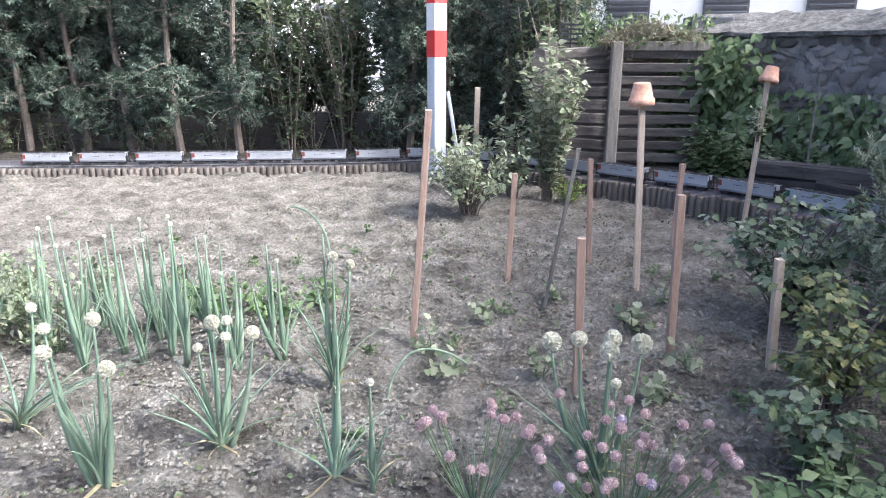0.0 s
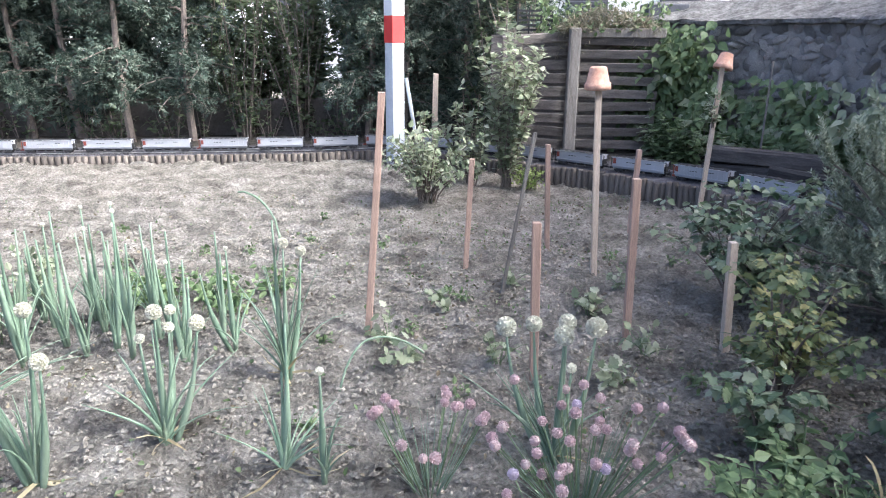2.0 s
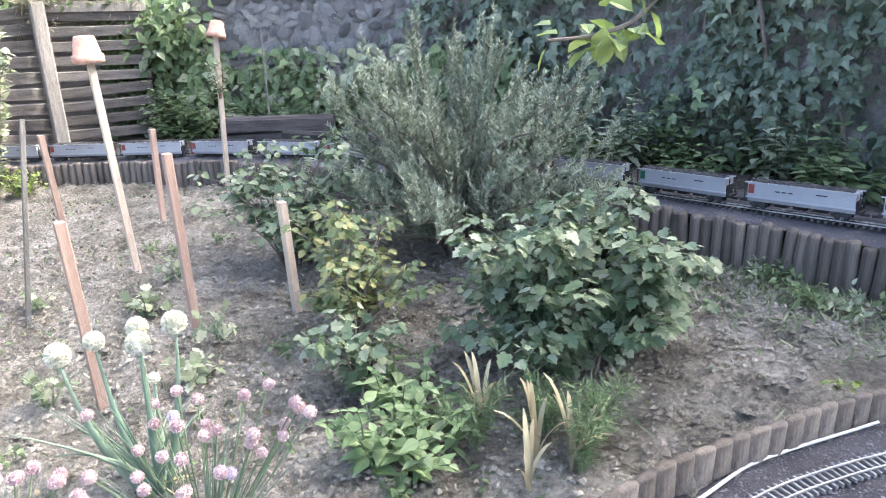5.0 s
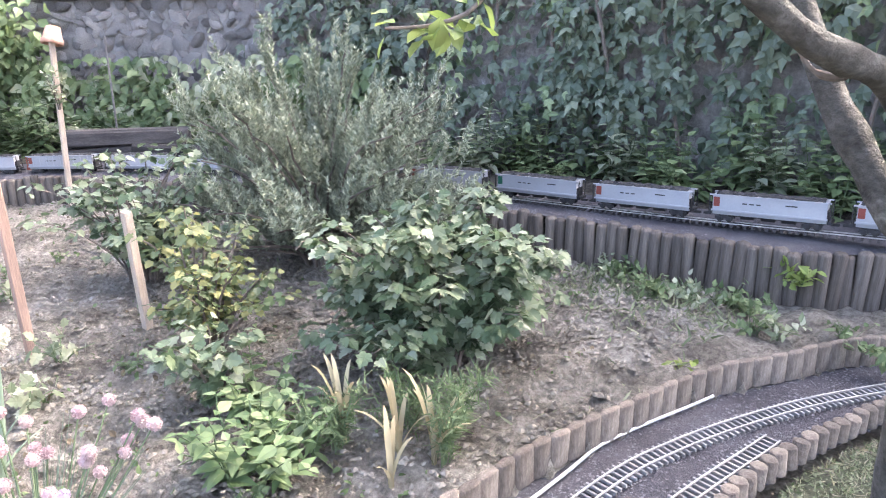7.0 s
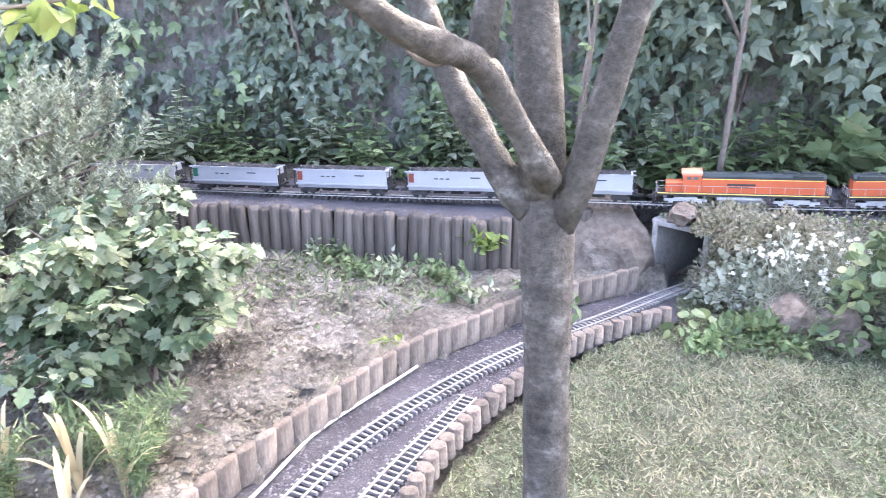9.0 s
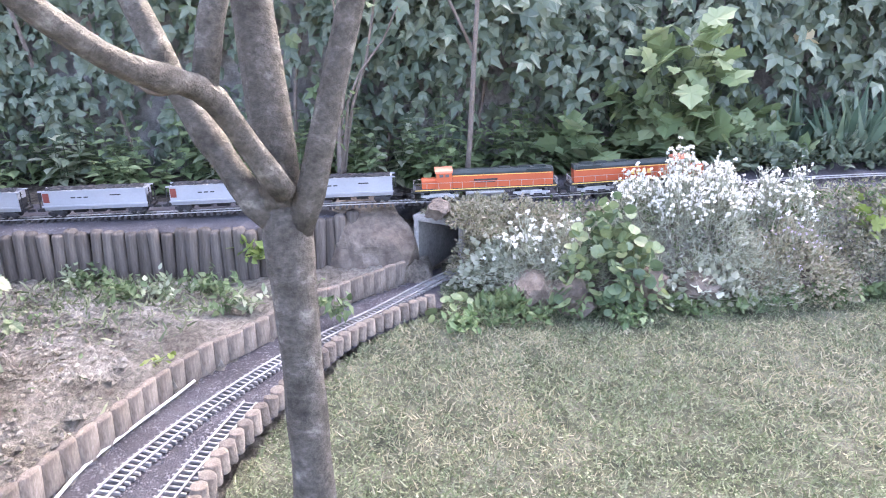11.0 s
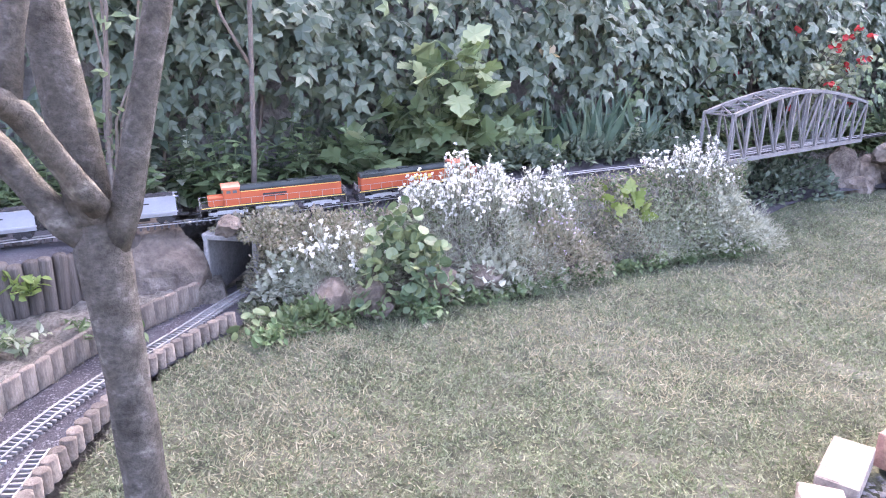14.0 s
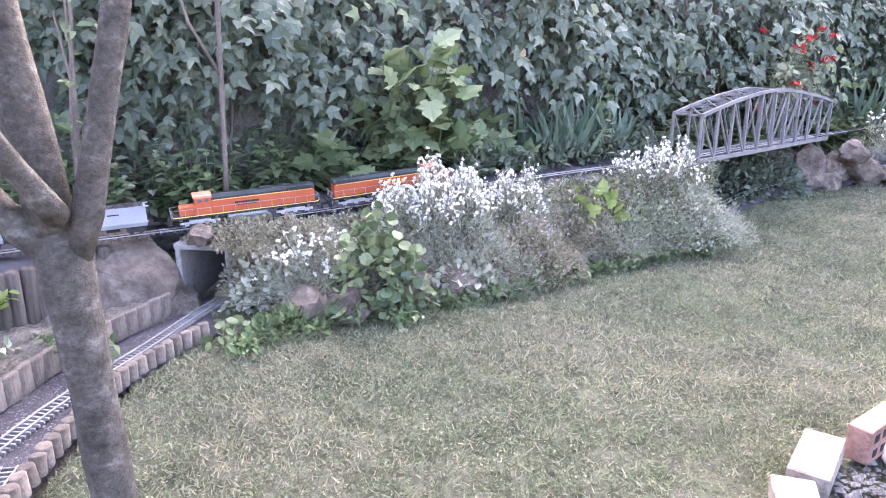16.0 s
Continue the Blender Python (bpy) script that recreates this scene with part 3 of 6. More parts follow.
def crumbs(n, xs, ys, r0, r1, zf, ok):
    x, y = rng.uniform(*xs, n), rng.uniform(*ys, n)
    k = ok(x, y)
    x, y = x[k], y[k]
    m = len(x)
    r = r0 + (r1 - r0) * rng.uniform(0, 1, m) ** 3
    a = rng.uniform(0, 6.28, m)
    s = rng.uniform(.6, 1.3, (m, 6, 1))
    v = CLODV[None] * s * r[:, None, None] * np.array([1, .8, .7])
    v = np.stack([v[..., 0] * np.cos(a)[:, None] - v[..., 1] * np.sin(a)[:, None], v[..., 0] * np.sin(a)[:, None] + v[..., 1] * np.cos(a)[:, None], v[..., 2]], -1)
    b = Bag()
    b.add_many(v + np.stack([x, y, zf(x, y) + .3 * r], -1)[:, None], CLODF)
    return b


bed_ok = lambda x, y: ~on_lawn(x, y) & ~in_trench(x, y) & (y > 1.0) & (y < np.interp(x, np.array(PAL)[:13, 0], np.array(PAL)[:13, 1]))
tagged(part("soil_clods", crumbs(60000, (-3.0, 3.1), (1.1, 4.8), .0035, .019, lambda x, y: ground_z(x, y) + .001, bed_ok), CLOD), "loose pale soil crumbs and clods on the bed", "soil", kind="stuff")
tagged(part("far_soil_clods", crumbs(24000, (-6, 2.6), (5.0, 8.0), .005, .017, lambda x, y: ground_z(x, y) + .001, bed_ok), CLOD), "loose pale soil crumbs near the back edging", "soil", kind="stuff")

# ---- ballast beds and track ----
line = smooth_line([(x, y, -.045) for x, y in LOWTRACK], 0.05)
el = smooth_line([(x, y, -.045) for x, y in EDGE_L], 0.03)
er = smooth_line([(x, y, -.045) for x, y in EDGE_R], 0.03)
u = np.linspace(0, 1, 90)
el2 = np.stack([np.interp(u, np.linspace(0, 1, len(el)), el[:, k]) for k in range(3)], 1)
er2 = np.stack([np.interp(u, np.linspace(0, 1, len(er)), er[:, k]) for k in range(3)], 1)
tail = np.array([(3.45, .05, -.045), (3.9, -.35, -.045)])
tail_r = np.array([(3.25, -.2, -.045), (3.7, -.6, -.045)])
bag = strip("ballast", np.vstack([el2, tail]), np.vstack([er2, tail_r]), 8)
tagged(part("track_bed", bag, BALLAST), "dark crushed-stone ballast between the timber edgings", "track bed", kind="structure")
tagged(part("ballast_stones", crumbs(26000, (.9, 3.4), (-.2, 1.25), .003, .008, lambda x, y: -.045 + 0 * x, in_trench), PEBBLE), "loose dark ballast stones", "ballast", kind="stuff")


SLEEPERMESH = brick_shape("sleeper", .084, .0082, .011, .0012)
SLEEPERMESH.materials.append(SLEEPER)


def gauge_track(name, pts, label, gauge=0.045, pieces=False):
    c = smooth_line(pts, 0.024 if pieces else 0.032)
    n = side_of(c)
    root = thing(name, (c[0][0], c[0][1], c[0][2]), label, "railway track")
    for s in (-1, 1):
        b = Bag()
        r = c.copy()
        r[:, :2] += s * gauge / 2 * n
        r[:, 2] += .0115
        add_tube(b, r, .0036, 4)
        part("rail", b, RAILMETAL, root, world=True)
    b = Bag()
    ang = np.arctan2(n[:, 1], n[:, 0])
    for p, a in zip(c, ang):
        if pieces:
            ob = new("sleeper", SLEEPERMESH)
            ob.parent = root
            ob.matrix_basis = pose(*(Vector(p) - root.location), 0, 0, math.degrees(a) + random.gauss(0, 1)) @ Matrix.Translation((0, 0, -.004))
        else:
            add_box(b, (p[0], p[1], p[2] + .002), (.088, .0105, .011), a)
    if not pieces:
        tagged(part("sleeper_row", b, SLEEPERDARK, root, "closely spaced weathered plastic sleepers", world=True), kind="stuff")
    return root


gauge_track("lower_track", [(x, y, -.036) for x, y in LOWTRACK], "narrow model railway track with weathered rails on dark ballast", pieces=True)
gauge_track("siding_track", [(x, y, -.036) for x, y in SIDING], "short dead-end piece of model railway track on ballast", pieces=True)
gauge_track("upper_track", [(x, y, z - .02) for x, y, z in TRACK], "long raised model railway track above the log edging")
gauge_track("far_track", [(3.9, -3.6, .03), (4.15, -4.4, .1), (4.1, -5.2, .165), (4.1, -6.2, .235), (4.3, -8, .35)], "model railway track emerging below the truss bridge")
fl = smooth_line([(3.7, -3.6, .02), (3.93, -4.35, .09), (3.86, -5.2, .155), (3.84, -6.2, .225), (4.0, -8, .34)], .1)
fr = fl + np.array([.45, 0, 0])
tagged(part("far_track_bed", strip("b", fl, fr, 4), BALLAST), "dark ballast of the track below the bridge", "track bed", kind="structure")

# raised shelf behind the palisades
pal = smooth_line(PAL, 0.06)
w = np.array(WALL)
tr = smooth_line(TRACK, 0.06)
u = np.linspace(0, 1, 200)
A = np.stack([np.interp(u, np.linspace(0, 1, len(pal)), pal[:, k]) for k in range(3)], 1)
A[:, 2] -= .012
nl = side_of(A)
B = A.copy()
B[:, :2] += nl * 0.46
B[:, 2] += .035
C = A.copy()
C[:, :2] += nl * 1.5
C[:, 2] += .06
bag = strip("shelf", A, B, 6)
tagged(part("upper_track_bed", bag, BALLAST), "dark ballast shelf behind the log edging", "track bed", kind="structure")
tagged(part("upper_ballast_stones", crumbs(9000, (2.2, 3.75), (.3, 5.6), .004, .01, lambda x, y: np.interp(-y, -A[::-1][:, 1][::-1], A[:, 2]) + .004,
       lambda x, y: (x > np.interp(-y, -A[:, 1], A[:, 0]) + .04) & (x < np.interp(-y, -A[:, 1], A[:, 0]) + .42)), PEBBLE), "loose dark ballast stones beside the raised track", "ballast", kind="stuff")
tagged(part("bank", strip("bank", B, C, 6), SHADEDHUMUS), "humus strip between the raised track and the wall, darkened for its shade", "ground", kind="structure")

# ---- palisades of logs ----


def log_mesh(name, r, h, flat=0.0, seed=0):
    rr = random.Random(seed)
    k = 9
    prof = [(1.0, -.1), (1.0, h - r * .35), (.82, h - r * .08), (.3, h)]
    v, f = [], []
    wob = [rr.uniform(.9, 1.08) for _ in range(k)]
    for s, z in prof:
        for j in range(k):
            a = 2 * math.pi * j / k
            x, y = r * s * wob[j] * math.cos(a), r * s * wob[j] * math.sin(a)
            v.append((x, y * (1 - flat), z + rr.uniform(-.003, .003)))
    n = len(prof)
    for i in range(n - 1):
        for j in range(k):
            f.append((i * k + j, i * k + (j + 1) % k, (i + 1) * k + (j + 1) % k, (i + 1) * k + j))
    f.append(tuple(range((n - 1) * k, n * k)))
    me = bpy.data.meshes.new(name)
    me.from_pydata(v, [], f)
    for p in me.polygons:
        p.use_smooth = len(p.vertices) == 4
    return me


def palisade(name, pts, pitch, r, mat, label, flat=0.0, lean=2.0, htop=None):
    c = smooth_line(pts, pitch)
    root = thing(name, (0, 0, 0), label, "log edging", kind="structure")
    kinds = [log_mesh("log", r, 1.0, flat, s) for s in range(5)]
    for me in kinds:
        me.materials.append(mat)
        for vtx in me.vertices:
            if vtx.co.z > 0.5:
                vtx.co.z -= 1.0 - 0.2   # heights are set to 0.2 and scaled
    n = side_of(c)
    for i, p in enumerate(c):
        ob = new("log", kinds[i % 5])
        ob.parent = root
        hz = p[2] * random.uniform(.93, 1.05)
        ob.matrix_basis = pose(p[0], p[1], 0, random.gauss(0, lean), random.gauss(0, lean), math.degrees(math.atan2(n[i, 1], n[i, 0])) - 90) @ Matrix.Diagonal((random.uniform(.92, 1.05), 1, hz / .2, 1))
    return root


palisade("back_palisade", [p for p in PAL if p[0] < 1.2 and p[1] > 6.4], 0.068, 0.034, LOGWOOD, "low row of weathered upright logs edging the raised track")
palisade("side_palisade", [p for p in PAL if p[0] > 1.0 and p[1] < 6.65], 0.057, 0.032, LOGWOOD, "row of dark weathered upright logs holding the raised track", lean=1.6)
palisade("board_edging", [(x, y, .074) for x, y in EDGE_L], 0.072, 0.043, EDGEWOOD, "low grey half-log edging along the lower track", flat=0.62, lean=1.0)
palisade("round_log_edging", [(x, y, .045) for x, y in EDGE_R], 0.052, 0.025, EDGEWOOD, "low edging of short round posts along the lower track", lean=3)

# cable beside the lower track
b = Bag()
add_tube(b, smooth_line([(0.55, 1.13, -0.03), (1.423, 1.061, -0.03), (1.569, 1.05, -0.03), (1.754, 1.04, -0.03), (1.907, 1.001, -0.03), (2.056, 0.952, -0.03), (2.186, 0.908, -0.03), (2.276, 0.863, -0.015)], .03), .0055, 6)
solid("cable", b, CABLEMAT, "white plastic cable lying on the ballast beside boards", "cable", smooth=True)

# ---- stone wall along the side ----
wl = smooth_line([(x, y, 0) for x, y in WALL], 0.1)
wn2 = side_of(wl)
WALL_TOP = 1.5


def wall_sheet():
    b = Bag()
    n = len(wl)
    back = wl.copy()
    back[:, :2] += wn2 * .4
    top = WALL_TOP + 0 * wl[:, 0] + .5 * np.clip((4.2 - wl[:, 1]) / 2, 0, 1)
    v = []
    for i in range(n):
        v += [(wl[i, 0], wl[i, 1], -.3), (wl[i, 0], wl[i, 1], top[i]), (back[i, 0], back[i, 1], top[i] + .02), (back[i, 0], back[i, 1], -.3)]
    f = []
    for i in range(n - 1):
        for j in range(4):
            k = (j + 1) % 4
            f.append((4 * i + j, 4 * i + k, 4 * i + 4 + k, 4 * i + 4 + j))
    f += [(0, 1, 2, 3), (4 * n - 1, 4 * n - 2, 4 * n - 3, 4 * n - 4)]
    b.add(np.array(v), f)
    return b


wall_side = thing("wall_side", (0, 0, 0), "old rubble stone garden wall with ivy over most of it", "wall", kind="structure")
part("wall_core", wall_sheet(), MORTAR, wall_side)


def chipped(bm, seed, planes, lo, hi, lump):
    """Breaks flat faces into a ball and roughens them."""
    r = random.Random(seed)
    cuts = []
    for _ in range(planes):
        n = Vector((r.gauss(0, 1), r.gauss(0, 1), r.gauss(0, 1))).normalized()
        cuts.append((n, r.uniform(lo, hi)))
    o = Vector((seed * 3.7, seed * 1.9, 0))
    for v in bm.verts:
        for n, d in cuts:
            q = v.co.dot(n) - d
            if q > 0:
                v.co -= n * q
        v.co *= 1 + lump * noise.noise(v.co * 2.3 + o) + .35 * lump * noise.noise(v.co * 7 + o)


def stone_mesh(seed):
    bm = bmesh.new()
    bmesh.ops.create_icosphere(bm, subdivisions=3, radius=1)
    chipped(bm, seed + 60, 7, .62, .85, .2)
    me = bpy.data.meshes.new("stone")
    bm.to_mesh(me)
    bm.free()
    for p in me.polygons:
        p.use_smooth = True
    me.materials.append(STONE)
    return me


STONES = [stone_mesh(s) for s in range(8)]
sw = np.concatenate([[0], np.cumsum(np.linalg.norm(np.diff(wl[:, :2], axis=0), axis=1))])
z = 0.72
while z < WALL_TOP - .05:
    hrow = random.uniform(.06, .12)
    s = random.uniform(0, .1)
    while s < 3.9:
        wd = random.uniform(.05, .19)
        x, y = np.interp(s, sw, wl[:, 0]), np.interp(s, sw, wl[:, 1])
        nx, ny = np.interp(s, sw, wn2[:, 0]), np.interp(s, sw, wn2[:, 1])
        ob = new("stone", random.choice(STONES))
        ob.parent = wall_side
        hs = hrow * random.uniform(.7, 1.25)
        ob.matrix_basis = pose(x, y, z + hrow / 2 + random.uniform(-.03, .03), random.gauss(0, 10), random.gauss(0, 28), math.degrees(math.atan2(ny, nx)) - 90 + random.gauss(0, 9)) @ Matrix.Diagonal((wd * .6, random.uniform(.014, .038), hs * .62, 1))
        s += wd * 1.04
    z += hrow * .98
m4 = sw < 4.3
edge = wl[m4].copy()
edge[:, 2] = WALL_TOP
b = Bag()
rows = []
for out, up in ((-.02, -.045), (-.05, -.035), (-.055, .0), (-.02, .018), (.08, .05), (.18, .09), (.28, .14), (.38, .18), (.5, .2)):
    q = edge.copy()
    q[:, :2] += wn2[m4] * (out + rng.normal(0, .008, (len(q), 1)))
    q[:, 2] += up + rng.normal(0, .009, len(q))
    rows.append(q)
g = np.stack(rows, 1)
idx = np.arange(g.shape[0] * g.shape[1]).reshape(g.shape[:2])
b.add(g.reshape(-1, 3), np.stack([idx[:-1, :-1], idx[1:, :-1], idx[1:, 1:], idx[:-1, 1:]], -1).reshape(-1, 4))
part("wall_cap", b, CAPSTONE, wall_side, "rough weathered mortar cap")

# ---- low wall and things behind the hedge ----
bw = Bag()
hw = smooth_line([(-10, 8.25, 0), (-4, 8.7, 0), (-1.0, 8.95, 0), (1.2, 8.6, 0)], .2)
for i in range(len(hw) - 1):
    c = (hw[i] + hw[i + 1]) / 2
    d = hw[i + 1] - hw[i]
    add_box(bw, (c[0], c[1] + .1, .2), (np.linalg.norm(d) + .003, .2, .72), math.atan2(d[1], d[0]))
tagged(part("wall_back", bw, WALLSHADED), "low grey rendered wall under the hedge, coloured dark for its shadow", "wall", kind="structure")


def house(name, at, sx, sz, rz, label):
    root = thing(name, at, label, "house")
    root.matrix_basis = pose(*at, 0, 0, rz)
    b = Bag()
    add_box(b, (0, 2, sz / 2), (sx, 4, sz))
    part("wall", b, PLASTER, root)
    b = Bag()
    add_box(b, (0, 2, sz + .15), (sx + .8, 4.8, .3))
    part("roof", b, ROOFTILE, root)
    for i in range(int(sx // 2.4)):
        x = -sx / 2 + 1.5 + i * 2.4
        win = part("window", brick_shape("window", 1.1, .08, 1.3, .01), SHUTTER, root, at=pose(x, -.03, 1.3))
        for k in range(8):
            part("slat", brick_shape("slat", 1.0, .04, .09, .01), SHUTTER, win, at=pose(0, -.05, .1 + k * .15, 20))
        part("sill", brick_shape("sill", 1.25, .14, .06, .01), CONCRETE, win, at=pose(0, -.04, -.08))
    return root


house("house", (6.5, 19, 0), 13, 5.0, -14, "white rendered neighbouring house with dark shuttered windows")
# out-of-view block added to keep the low sun off lawn and ivy
house("house", (6.4, -2.0, 0), 13, 5.2, -90, "unseen tall house block added beyond the garden wall to shade the garden")
house("house", (-7, 22, 0), 12, 5.5, 6, "pale rendered house far behind the hedge")

# ---- slatted fence ----
fence = thing("slat_fence", (1.3, 7.05, 0), "weathered grey slatted wooden fence panel with a post", "fence")
part("post", brick_shape("post", .11, .1, 1.42, .012, .004), POSTWOOD, fence, at=pose(.05, 0, 0))
for i in range(9):
    zz = .26 + i * .125
    part("slat", brick_shape("slat", .78, .025, .085, .006, .004, i), DARKWOOD, fence, at=pose(.5, .05 + random.uniform(0, .01), zz, 8, random.gauss(0, 1.2), -6))
    part("slat", brick_shape("slat", .72, .025, .095, .006, .004, i + 20), DARKWOOD, fence, at=pose(-.3, .08, zz + .01, 10, 7 - i * 1.4 + random.gauss(0, 1), 14))
part("rail", brick_shape("rail", .85, .05, .09, .008, .004), POSTWOOD, fence, "pale top rail", at=pose(.5, .04, 1.33, 0, 0, -6))
part("back_board", brick_shape("back_board", 1.75, .02, 1.3, .0), DARKWOOD, fence, at=pose(.15, .32, .05, 0, 0, -4))
# cut hay heaped on the fence
n = 2600
P = np.stack([rng.uniform(-.1, .85, n), rng.normal(.12, .09, n), rng.uniform(0, 1, n)], 1)
P[:, 2] = 1.4 + .2 * P[:, 2] * np.sin(np.pi * np.clip((P[:, 0] + .15) / 1.05, 0, 1)) - .25 * (rng.uniform(size=n) < .12) * rng.uniform(size=n)
b = Bag()
add_leaves(b, BLADE, P, rand_dirs(n), rand_dirs(n), rng.uniform(.04, .13, n), 1.0)
hay = thing("hay_heap", (1.3, 7.05, 1.4), "heap of dry cut grass on top of the fence", "hay")
hay.matrix_basis = pose(1.3, 7.05, 0)
part("hay", b, HAY, hay)
b = Bag()
n = 700
P = np.stack([rng.uniform(-.3, 1.0, n), rng.normal(.2, .12, n), 1.38 + .3 * rng.uniform(0, 1, n) ** 2], 1)
add_leaves(b, OVATE, P, rand_dirs(n, .2), rand_dirs(n, .8), rng.uniform(.03, .08, n))
tagged(part("weed_mass", b, NETTLE, hay, "green weeds growing through the hay"), kind="stuff")
crate = thing("plastic_crate", (1.0, 7.35, 1.36), "dark plastic fruit crate on the heap behind the fence", "crate")
for i in range(5):
    part("slat", brick_shape("slat", .34, .012, .02), BLACK, crate, at=pose(0, 0, .03 + i * .045))
for x in (-.17, -.06, .06, .17):
    part("upright", brick_shape("upright", .014, .014, .25), BLACK, crate, at=pose(x, .0, 0))
solid("chest", brick_shape("chest", .42, .3, .2, .01), SHUTTER, "dark brown box standing behind the fence", "box", at=pose(2.35, 7.6, 1.46))
b = Bag()
add_box(b, (1.6, 7.75, .7), (1.9, .5, 1.45))
tagged(part("compost_heap", b, SOIL), "earth of the compost bay behind the fence", "compost", kind="structure")

# old beams by the wall
for k, (dx, dz, rz) in enumerate(((0, .2, -40), (.04, .33, -37), (.55, .2, -52))):
    solid("old_beam", brick_shape("beam", .95, .16, .13, .018, .006, k), BEAMWOOD, "dark weathered timber beam lying beside the raised track", "beam", "stacked beams", at=pose(2.72 + dx * .6, 5.75 - dx * .8, dz, 0, 3 * (k - 1), rz))

b = Bag()
add_tube(b, [(2.76, 5.92, .1), (2.77, 5.93, 1.16)], .009, 6)
solid("iron_stick", b, IRON, "thin rusty iron rod standing beside the old beams", "rod")

# ---- boundary pole ----
pole = thing("striped_pole", (-.42, 7.72, 0), "square white pole with red bands above bare grey foot", "pole")
part("shaft", brick_shape("shaft", .15, .15, 1.28, .008), POLEGREY, pole, at=pose(0, 0, -.02, 0, 0, 38))
zz = 1.26
for k in range(7):
    part("band", brick_shape("band", .156, .156, .27, .004), REDPAINT if k % 2 == 0 else WHITEPAINT, pole, at=pose(0, 0, zz, 0, 0, 38))
    zz += .27
b = Bag()
add_tube(b, [(.12, 0, .9), (.26, .02, .05)], .02, 6)
part("brace", b, POLEGREY, pole)

# ---- stakes and pots ----


def stake(x, y, h, dx=0, dy=0, w=.032, mat=None, label="square reddish wooden garden stake driven into the soil"):
    me = brick_shape("stake", w, w, h + .1, .003, .0015, int(x * 100))
    for v in me.vertices:
        t = max(0, v.co.z - .1) / h
        v.co.x += dx * t
        v.co.y += dy * t
    return solid("garden_stake", me, mat or STAKEWOOD, label, "stake", "garden stakes", at=pose(x, y, -.1, 0, 0, 0))


stake(-.29, 3.1, 1.1, .085, .02)
stake(.21, 4.1, .65, .03, .0)
stake(.37, 3.57, .87, .16, .03, .02, POSTWOOD, "thin grey leaning stick in the soil")
stake(.44, 2.65, .65, -.02, .0)
stake(.76, 4.42, .69, -.03, 0, .03)
stake(.92, 3.03, .75, -.02, .0, .034)
stake(1.4, 4.82, .6, .02, 0, .034)
stake(1.32, 2.88, .51, -.03, 0, .035, PALEWOOD, "short pale wooden stake beside the currant bush")
stake(.0, 6.7, 1.0, .02, 0, .05, PALEWOOD, "tall pale stake behind the rose shrub")


def pot_mesh():
    b = Bag()
    prof = [(.036, .105), (.041, .1), (.056, .03), (.062, .03), (.064, .0), (.054, .0), (.05, .03), (.036, .095), (.008, .097)]
    k = 20
    v, f = [], []
    for r, z in prof:
        for j in range(k):
            a = 2 * math.pi * j / k
            v.append((r * math.cos(a), r * math.sin(a), z))
    for i in range(len(prof) - 1):
        for j in range(k):
            f.append((i * k + j, (i + 1) * k + j, (i + 1) * k + (j + 1) % k, i * k + (j + 1) % k))
    f.append(tuple(range(k)))
    b.add(np.array(v), f)
    return b.mesh("flower_pot", True)


def pot_stake(x, y, h, dx, dy, tilt, turn):
    root = thing("pot_stake", (x, y, 0), "pale wooden stake capped with upturned terracotta flower pot", "stake", "pot stakes")
    me = brick_shape("stake", .034, .03, h + .06, .004, .002)
    for v in me.vertices:
        t = max(0, v.co.z - .06) / h
        v.co.x += dx * t
        v.co.y += dy * t
    part("pole", me, PALEWOOD, root, at=pose(0, 0, -.06))
    part("flower_pot", pot_mesh(), TERRACOTTA, root, "upturned terracotta pot", at=pose(dx, dy, h - .085, tilt, turn, 0) @ Matrix.Scale(1.12, 4))
    return root


pot_stake(.95, 3.89, 1.15, -.05, .02, 3, -3)
PB = pot_stake(2.1, 5.4, 1.2, .06, .02, -6, 14)

# ---- train ----
tl = smooth_line(TRACK, 0.02)
ts = np.concatenate([[0], np.cumsum(np.linalg.norm(np.diff(tl, axis=0), axis=1))])


def on_track(s):
    return np.array([np.interp(s, ts, tl[:, k]) for k in range(3)])


def rail_pose(s, length):
    a, b = on_track(s - length * .33), on_track(s + length * .33)
    d = b - a
    c = (a + b) / 2
    return Matrix.Translation(c) @ Matrix.Rotation(math.atan2(d[1], d[0]), 4, 'Z') @ Matrix.Rotation(-math.atan2(d[2], math.hypot(d[0], d[1])), 4, 'Y')


def wheel_mesh():
    b = Bag()
    add_tube(b, [(0, -.028, 0), (0, -.022, 0)], .017, 14)
    add_tube(b, [(0, .022, 0), (0, .028, 0)], .017, 14)
    add_tube(b, [(0, -.025, 0), (0, .025, 0)], .004, 6)
    return b.mesh("wheelset")


WHEELS = wheel_mesh()
WHEELS.materials.append(BLACK)


def truck(parent, x, axles, mat, span):
    b = Bag()
    for s in (-1, 1):
        add_box(b, (0, s * .033, .022), (span, .008, .012))
        add_box(b, (0, s * .034, .03), (span * .55, .01, .012))
        for k in range(axles):
            add_box(b, ((k - (axles - 1) / 2) * span / axles, s * .036, .018), (.02, .012, .018))
    add_box(b, (0, 0, .028), (.04, .06, .012))
    t = part("truck", b, mat, parent, at=pose(x, 0, 0))
    for k in range(axles):
        ob = new("wheelset", WHEELS)
        ob.parent = t
        ob.matrix_basis = pose((k - (axles - 1) / 2) * span / axles, 0, .017)
    return t


